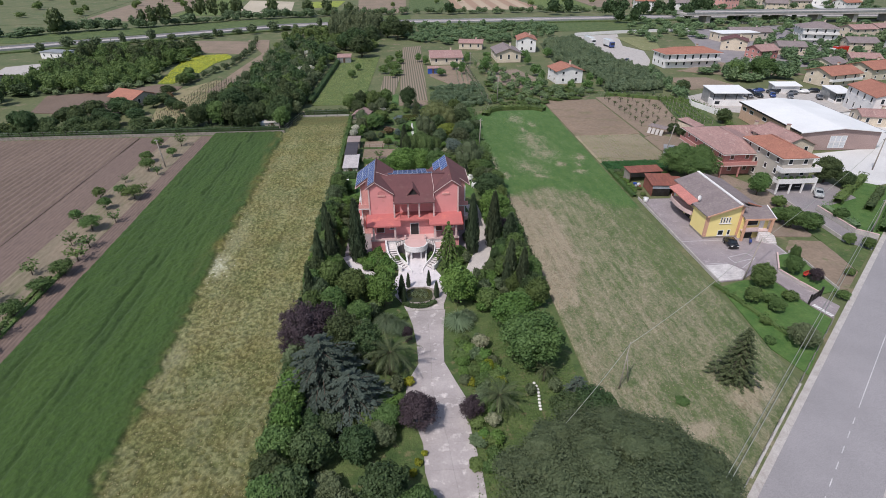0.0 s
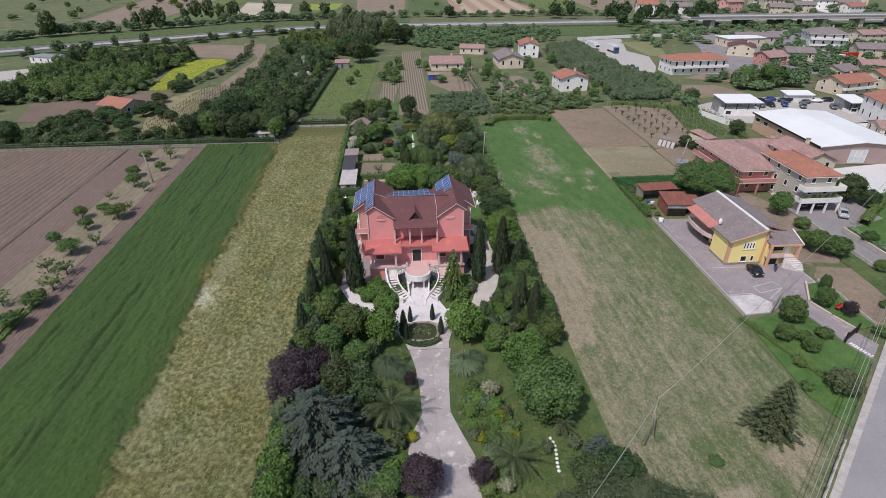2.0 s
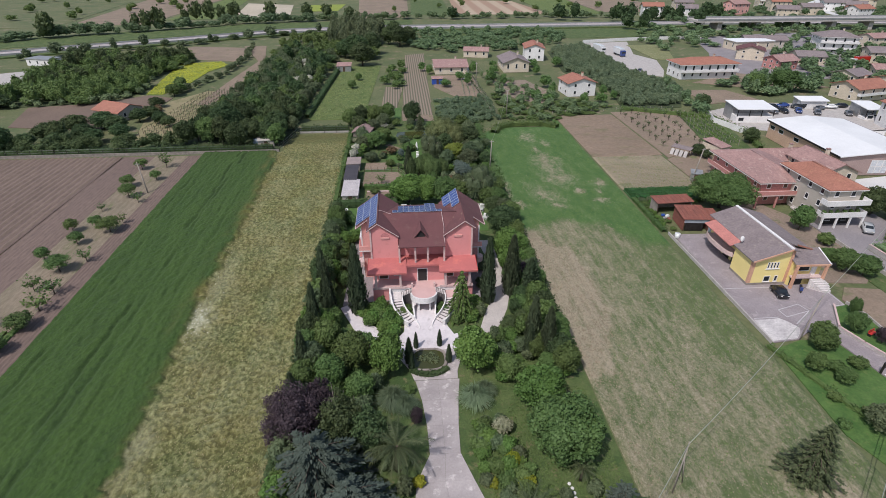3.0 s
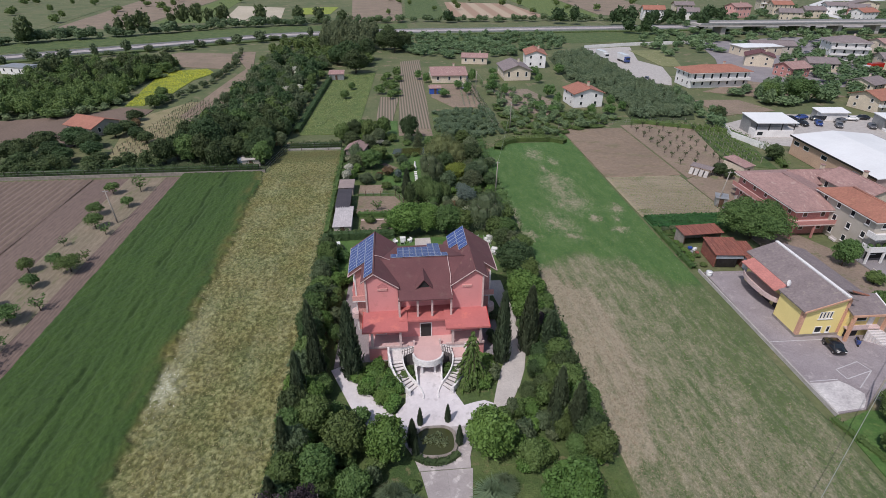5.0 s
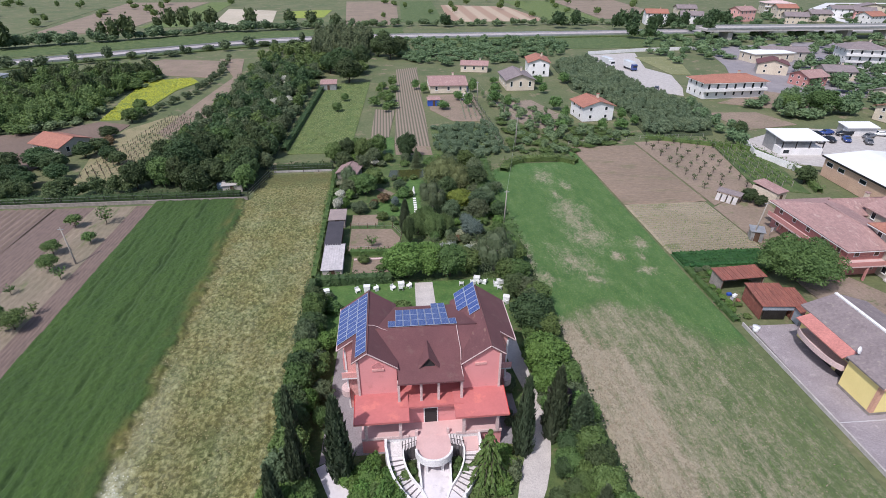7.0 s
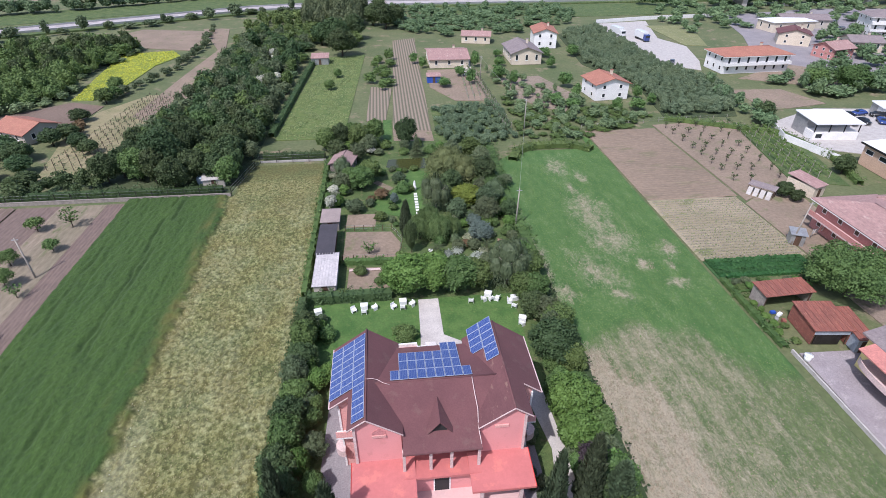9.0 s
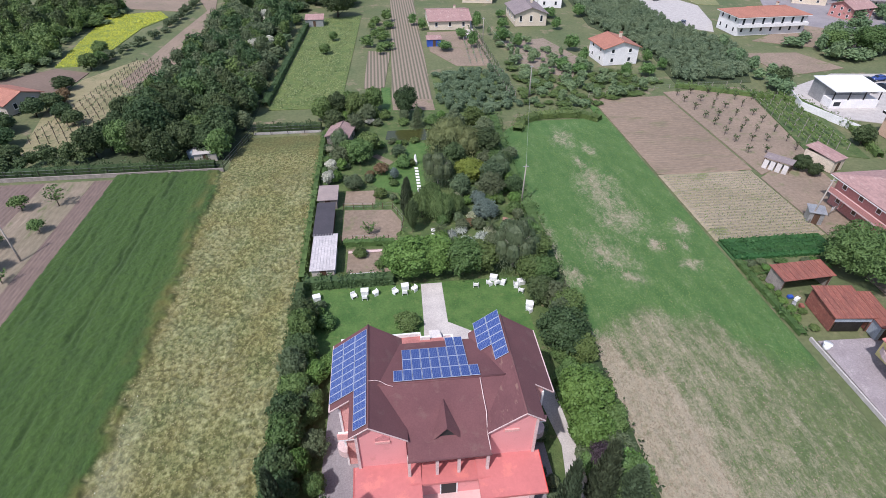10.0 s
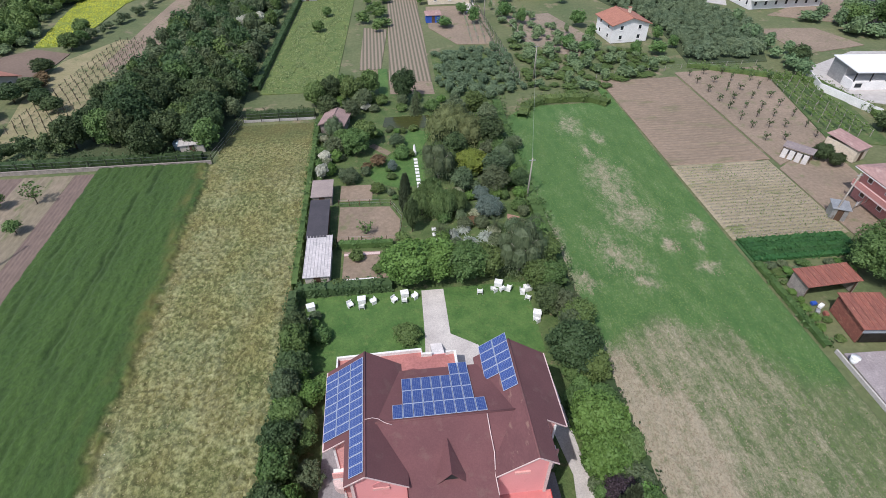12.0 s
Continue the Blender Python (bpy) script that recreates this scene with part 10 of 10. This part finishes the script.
def vineyard(name, label, corner, along_way, rows, gap, length, step, leaf, posts=1.9, leaves=8, seed=1, wood=None, size=0.26):
    """Rows of posts with wires and young vines: posts and wires in one part, leaves in another."""
    r = np.random.default_rng(seed)
    t = thing(name, label, "vineyard", (corner[0], corner[1], 0), kind="stuff")
    d = Vector(along_way).normalized()
    n = Vector((-d.y, d.x))
    bm = bmesh.new()
    lv = []
    for i in range(rows):
        o = n * (gap * i)
        a, b = o, o + d * length
        add_tube(bm, [(a.x, a.y, posts * 0.8), (b.x, b.y, posts * 0.8)], [0.02, 0.02], 3)
        for k in range(int(length / step) + 1):
            p = o + d * (step * k) + Vector((r.uniform(-0.1, 0.1), 0))
            add_box(bm, p.x - 0.05, p.x + 0.05, p.y - 0.05, p.y + 0.05, -0.1, posts * r.uniform(0.9, 1.05))
        m = int(length * leaves)
        f = r.random(m) * length
        q = np.stack([o.x + d.x * f, o.y + d.y * f, posts * 0.62 + 0.25 * posts * r.random(m)], -1) + r.normal(0, 0.14, (m, 3))
        lv.append(leaves_at(r, q, r.normal(size=(m, 3)), size))
    part("trellis", bm, wood or POLE_WOOD, t)
    put("foliage", quads_mesh("vines", np.concatenate(lv), leaf), t)


vineyard("vineyard", "young vineyard with dark wooden posts in rows", (-69.2, 170.0), (0.09, 1), 5, 2.0, 53, 2.6, L_OLIVE, 1.8, 3, seed=3, wood=BARK)
vineyard("vineyard", "green vine rows on posts beside the car yard", (93.0, 150), (0.12, 1), 4, 2.3, 30, 3.0, L_BRIGHT, 1.7, 16, seed=4)
vineyard("stake_rows", "rows of short stakes with young plants in brown beds", (23.0, 212.0), (0.06, 1), 4, -1.9, 26.0, 1.3, L_GROVE, 1.1, 3, seed=9)
vineyard("bean_rows", "rows of short stakes with young bean plants", (49.8, 123.0), (1, 0.0), 24, 0.85, 17.6, 0.9, L_HERB, 0.4, 6, seed=5, size=0.13)
vineyard("vine_trellis", "old vine trellis beside the garden path", (30.5, 186), (-0.02, 1), 2, 1.6, 62, 3.0, L_OLIVE, 2.0, 10, seed=6)


# more of the village and the viaduct beyond it
for hx, hy, hw, hh, hl in ((258, 300, 14, 6, "cream village house with tiled roof"), (282, 312, 13, 5, "white village house with tiled roof"), (270, 238, 12, 4, "low village house with tiled roof"), (290, 262, 14, 6, "pale village house with tiled roof"), (312, 286, 14, 6, "pale village house with dark roof"), (200, 310, 22, 4, "long grey shed before the viaduct"), (192, 262, 12, 4, "low village house with brown roof"), (186, 226, 10, 3, "low outbuilding with tiled roof")):
    house("house", hl, hx, hy, float(rng.uniform(-20, 20)), hw, 10, hh, hh + 1.6, (CREAM, WHITE, GREY_WALL)[hx % 3], (OLD_TILE, GREY_ROOF, TERRACOTTA)[hy % 3], "gable_x", 0.6, 1 if hh < 5 else 2, 3, "sw", sills=False)
via = thing("viaduct", "concrete road viaduct on piers beyond the village", "viaduct", (300, 372, 0), 0, kind="structure")
box("deck", -110, 130, -7, 7, 5.4, 6.6, KERB, via, "grey concrete deck")
for s_ in (-1, 1):
    box("parapet", -110, 130, s_ * 7 - 0.2, s_ * 7 + 0.2, 6.6, 7.5, METAL_GREY, via)
for k in range(9):
    box("pier", -95 + 26 * k, -92 + 26 * k, -5, 5, 0, 5.4, KERB, via)


# poles and wires
def pole(x, y, h, lean=(0.0, 0.0), label="tall weathered utility pole", cross=True, thick=1.0):
    t = thing("utility_pole", label, "pole", (x, y, 0))
    tube("shaft", [(0, 0, -0.2), (lean[0] * 0.5, lean[1] * 0.5, h * 0.5), (lean[0], lean[1], h)], [0.16 * thick, 0.13 * thick, 0.1 * thick], POLE_WOOD, t)
    if cross:
        box("crossarm", lean[0] - 0.5, lean[0] + 0.5, lean[1] - 0.05, lean[1] + 0.05, h - 0.45, h - 0.33, METAL_GREY, t)
    return (x + lean[0], y + lean[1], h - 0.3)


def wire(a, b, sag=1.0, rad=0.02, name="overhead_wire"):
    pts = []
    for i in range(9):
        f = i / 8
        pts.append((a[0] + (b[0] - a[0]) * f, a[1] + (b[1] - a[1]) * f, a[2] + (b[2] - a[2]) * f - 4 * sag * f * (1 - f)))
    ob = tube(name, pts, [rad] * 9, WIRE, sides=4)
    tagged(ob, "thin pale overhead wire between poles", "wire")


WIRE = surface("pale_cable", (0.34, 0.36, 0.3), (0.28, 0.3, 0.26), 1.0, 4.0, 0.6, 0)
pE = pole(20.6, 136.4, 7.8, (0.25, 0.3))
pN = pole(34.0, 186.0, 8.0)
pN2 = pole(30.0, 232.0, 8.0)
pS = pole(25.4, 46.3, 7.0, (0.5, 0.6), "thin leaning wire pole in the meadow", False, 0.55)
pY = pole(54.7, 68.6, 7.0, (1.5, 0.8), "leaning grey wire pole by the yard", False, 0.7)
pR = pole(113.0, 112.0, 8.0)
pole(-58.4, 128.6, 7.0, (-1.0, 1.0))
pole(67.2, 125.6, 8.0, (1.6, 0.8))
wire(pE, pN, 1.2), wire(pN, pN2, 1.2)
wire(pS, pY, 0.9, 0.035), wire((9.0, 30.5, 6.5), pS, 0.9, 0.035), wire(pY, pR, 1.2, 0.035)
tube("pole_stay", [(27.0, 47.4, 0), (25.9, 46.9, 5.0)], [0.06, 0.06], POLE_WOOD)
tagged(bpy.data.objects["pole_stay"], "leaning timber stay beside a pole", "stay")
for o in (-2.6, -2.2):
    a, b = along(-30, o), along(75, o)
    wire((a[0], a[1], 6.2), (b[0], b[1], 6.6), 0.2, 0.035)
a = along(75, -2.4)
pole(a[0], a[1], 7.0)
a = along(-30, -2.4)
pole(a[0], a[1], 7.0)


# gate at the entrance
def gate():
    t = thing("gate", "dark iron entrance gate with upright bars", "gate", (62.3, 62.1, 0.06), 30)
    for x in (-1.8, 1.8):
        box("gate_post", x - 0.13, x + 0.13, -0.13, 0.13, 0, 1.75, METAL_DARK, t, "", 0.02)
    for s in (-1, 1):
        box("rail", min(0.03 * s, 1.5 * s), max(0.03 * s, 1.5 * s), -0.03, 0.03, 0.2, 0.28, METAL_DARK, t)
        box("rail", min(0.03 * s, 1.5 * s), max(0.03 * s, 1.5 * s), -0.03, 0.03, 1.45, 1.53, METAL_DARK, t)
        for i in range(9):
            x = s * (0.12 + 0.165 * i)
            box("bar", x - 0.02, x + 0.02, -0.02, 0.02, 0.28, 1.45, METAL_DARK, t)


gate()
wall_line("road_wall", "broken low concrete wall by the road", [along(2, -1.2), along(20, -1.2)], 0.5, 0.25, KERB)

# small things about the yards and plots
def panel_stack(x, y, turn):
    t = thing("board_stack", "pale boards leaning against a low grey lean-to", "boards", (x, y, 0), turn)
    slab("roof", [(-2.6, 0.3, 1.9), (2.6, 0.3, 1.9), (2.6, 2.4, 2.2), (-2.6, 2.4, 2.2)], 0.1, GREY_ROOF, t, "grey sheet roof")
    for px in (-2.4, 0, 2.4):
        for py in (0.5, 2.2):
            box("post", px - 0.06, px + 0.06, py - 0.06, py + 0.06, 0, 1.92, BRASS_WOOD, t)
    for k in range(4):
        x0 = -2.3 + 1.2 * k
        slab("board", [(x0, -0.5, 0.05), (x0 + 0.9, -0.55 + 0.1 * (k % 2), 0.05), (x0 + 0.9, 0.2, 1.5), (x0, 0.25, 1.55)], 0.05, KERB, t, "pale weathered board")


panel_stack(72.6, 143.4, -50)
shed("shed", "low shed with a pale sheet roof", -38.5, 160.0, 8, 4.2, 2.6, 1.9, 2.2, GREY_WALL, KERB, False, 6)


def water_tank(x, y):
    t = thing("water_tank", "blue-grey plastic water tank behind the wall", "tank", (x, y, 0))
    tube("body", [(0, 0, 0), (0, 0, 0.1), (0, 0, 1.7), (0, 0, 1.9)], [1.0, 1.1, 1.1, 0.7], paint("tank_plastic", (0.2, 0.27, 0.33)), t, sides=16)
    tube("lid", [(0, 0, 1.9), (0, 0, 2.02)], [0.35, 0.33], METAL_GREY, t, sides=12)


water_tank(-41.2, 160.6)


def washing_line(x, y, turn, n=6):
    t = thing("washing_line", "washing line with pale clothes between two posts", "washing line", (x, y, 0), turn)
    for px in (-2.6, 2.6):
        tube("post", [(px, 0, -0.1), (px, 0, 2.0)], [0.05, 0.05], METAL_GREY, t)
    tube("line", [(-2.6, 0, 1.9), (0, 0, 1.8), (2.6, 0, 1.9)], [0.012] * 3, METAL_GREY, t, sides=4)
    for k in range(n):
        x0 = -2.3 + 0.78 * k
        slab("cloth", [(x0, 0.0, 1.83), (x0 + 0.6, 0.0, 1.83), (x0 + 0.58, 0.06, 0.95), (x0 + 0.03, 0.1, 0.9)], 0.02, (WHITE, METAL_GREY, PINK_PALE)[k % 3], t, "hanging cloth")


washing_line(74.4, 128.0, 20)
for a, b in (((56.0, 75.5), (60.0, 76.7)), ((60.0, 76.7), (60.6, 74.9)), ((60.6, 74.9), (56.2, 73.7)), ((56.2, 73.7), (56.0, 75.5)), ((50.4, 81.7), (60.7, 81.5)), ((67.0, 79.6), (67.1, 76.0)), ((67.1, 76.0), (65.0, 75.7)), ((56.6, 72.0), (60.5, 74.8)), ((51.0, 73.7), (54.9, 73.75))):
    d = (Vector(b) - Vector(a)).normalized() * 0.06
    ob = prism("painted_line", [(a[0] + d.y, a[1] - d.x), (b[0] + d.y, b[1] - d.x), (b[0] - d.y, b[1] + d.x), (a[0] - d.y, a[1] + d.x)], 0.05, 0.058, LINE_PAINT)
    tagged(ob, "pale painted line on the paved yard", "painted line")
for k in range(9):
    f = k / 9
    x, y = 61.2 + 0.95 * f, 60.9 - 3.0 * f
    ob = prism("ramp_slab", [(x - 0.15, y - 0.28), (x + 0.45, y - 0.1), (x + 0.38, y + 0.12), (x - 0.22, y - 0.06)], 0.05, 0.13, WHITE)
    tagged(ob, "white concrete slab beside the entrance gate", "slab", "ramp slabs by the gate")


def garden_bench(x, y, turn):
    t = thing("garden_bench", "small red garden bench on the front lawn", "bench", (x, y, 0.04), turn)
    box("seat", -0.7, 0.7, -0.22, 0.22, 0.4, 0.46, RED_PAINT, t)
    slab("backrest", [(-0.7, 0.24, 0.9), (0.7, 0.24, 0.9), (0.7, 0.3, 0.9), (-0.7, 0.3, 0.9)], 0.4, RED_PAINT, t)
    for lx in (-0.6, 0.6):
        box("leg", lx - 0.04, lx + 0.04, -0.2, 0.26, 0, 0.4, METAL_DARK, t)


garden_bench(65.6, 68.6, 20)

house("house", "pale house on the far slope", 329.0, 505.0, -15, 22, 14, 9.0, 10.5, CREAM, COPING, "hip", 0.8, 3, 5, "sw", (1, 2), sills=False)
house("house", "grey-roofed house on the far slope", 369.0, 478.0, -20, 20, 13, 7.0, 9.0, WHITE, GREY_ROOF, "gable_x", 0.8, 2, 4, "sw", sills=False)
house("house", "grey-roofed house on the far slope", 397.0, 484.0, -20, 18, 13, 8.0, 10.0, CREAM, GREY_ROOF, "gable_y", 0.8, 3, 4, "sw", sills=False)
wall_line("lot_wall", "white wall behind the lorry yard", [(104, 326.5), (135, 334.0), (180, 339.0)], 1.6, 0.3, WHITE)
for k in range(5):
    tagged(hedge("vegetable_row", "dark green row of low potato plants", [(49.6, 117.9 + 1.0 * k), (66.6, 117.9 + 1.0 * k)], 1.15, 0.38, L_POTATO, 30 + k, 0.12), kind="stuff")
for k in range(3):
    tagged(hedge("vegetable_row", "thin green row of young vegetables", [(50.6, 112.8 + 1.2 * k), (58.5, 112.8 + 1.2 * k)], 0.4, 0.25, L_MID, 40 + k, 0.3), kind="stuff")


def bin_tub(x, y):
    t = thing("tub", "white plastic tub at the corner of the paved yard", "tub", (x, y, 0.05))
    tube("body", [(0, 0, 0), (0, 0, 0.05), (0, 0, 0.85)], [0.36, 0.4, 0.5], PLASTIC_WHITE, t, sides=14)
    tube("rim", [(0, 0, 0.82), (0, 0, 0.9)], [0.54, 0.54], PLASTIC_WHITE, t, sides=14)


bin_tub(51.1, 99.2)
for k, (x, y) in enumerate([(52.6, 108.6), (53.2, 108.0), (52.2, 107.2), (52.9, 106.6)]):
    ob = box("crate", -0.35, 0.35, -0.25, 0.25, 0, 0.4 + 0.1 * (k % 2), (BLUE, PLASTIC_WHITE, METAL_GREY, RUST)[k], bevel=0.03)
    ob.matrix_world = pose(x, y, 0, 0, 0, 25 * k)
    tagged(ob, ("blue plastic crate among yard clutter", "white plastic crate among yard clutter", "grey metal box among yard clutter", "rusty metal box among yard clutter")[k], "crate")
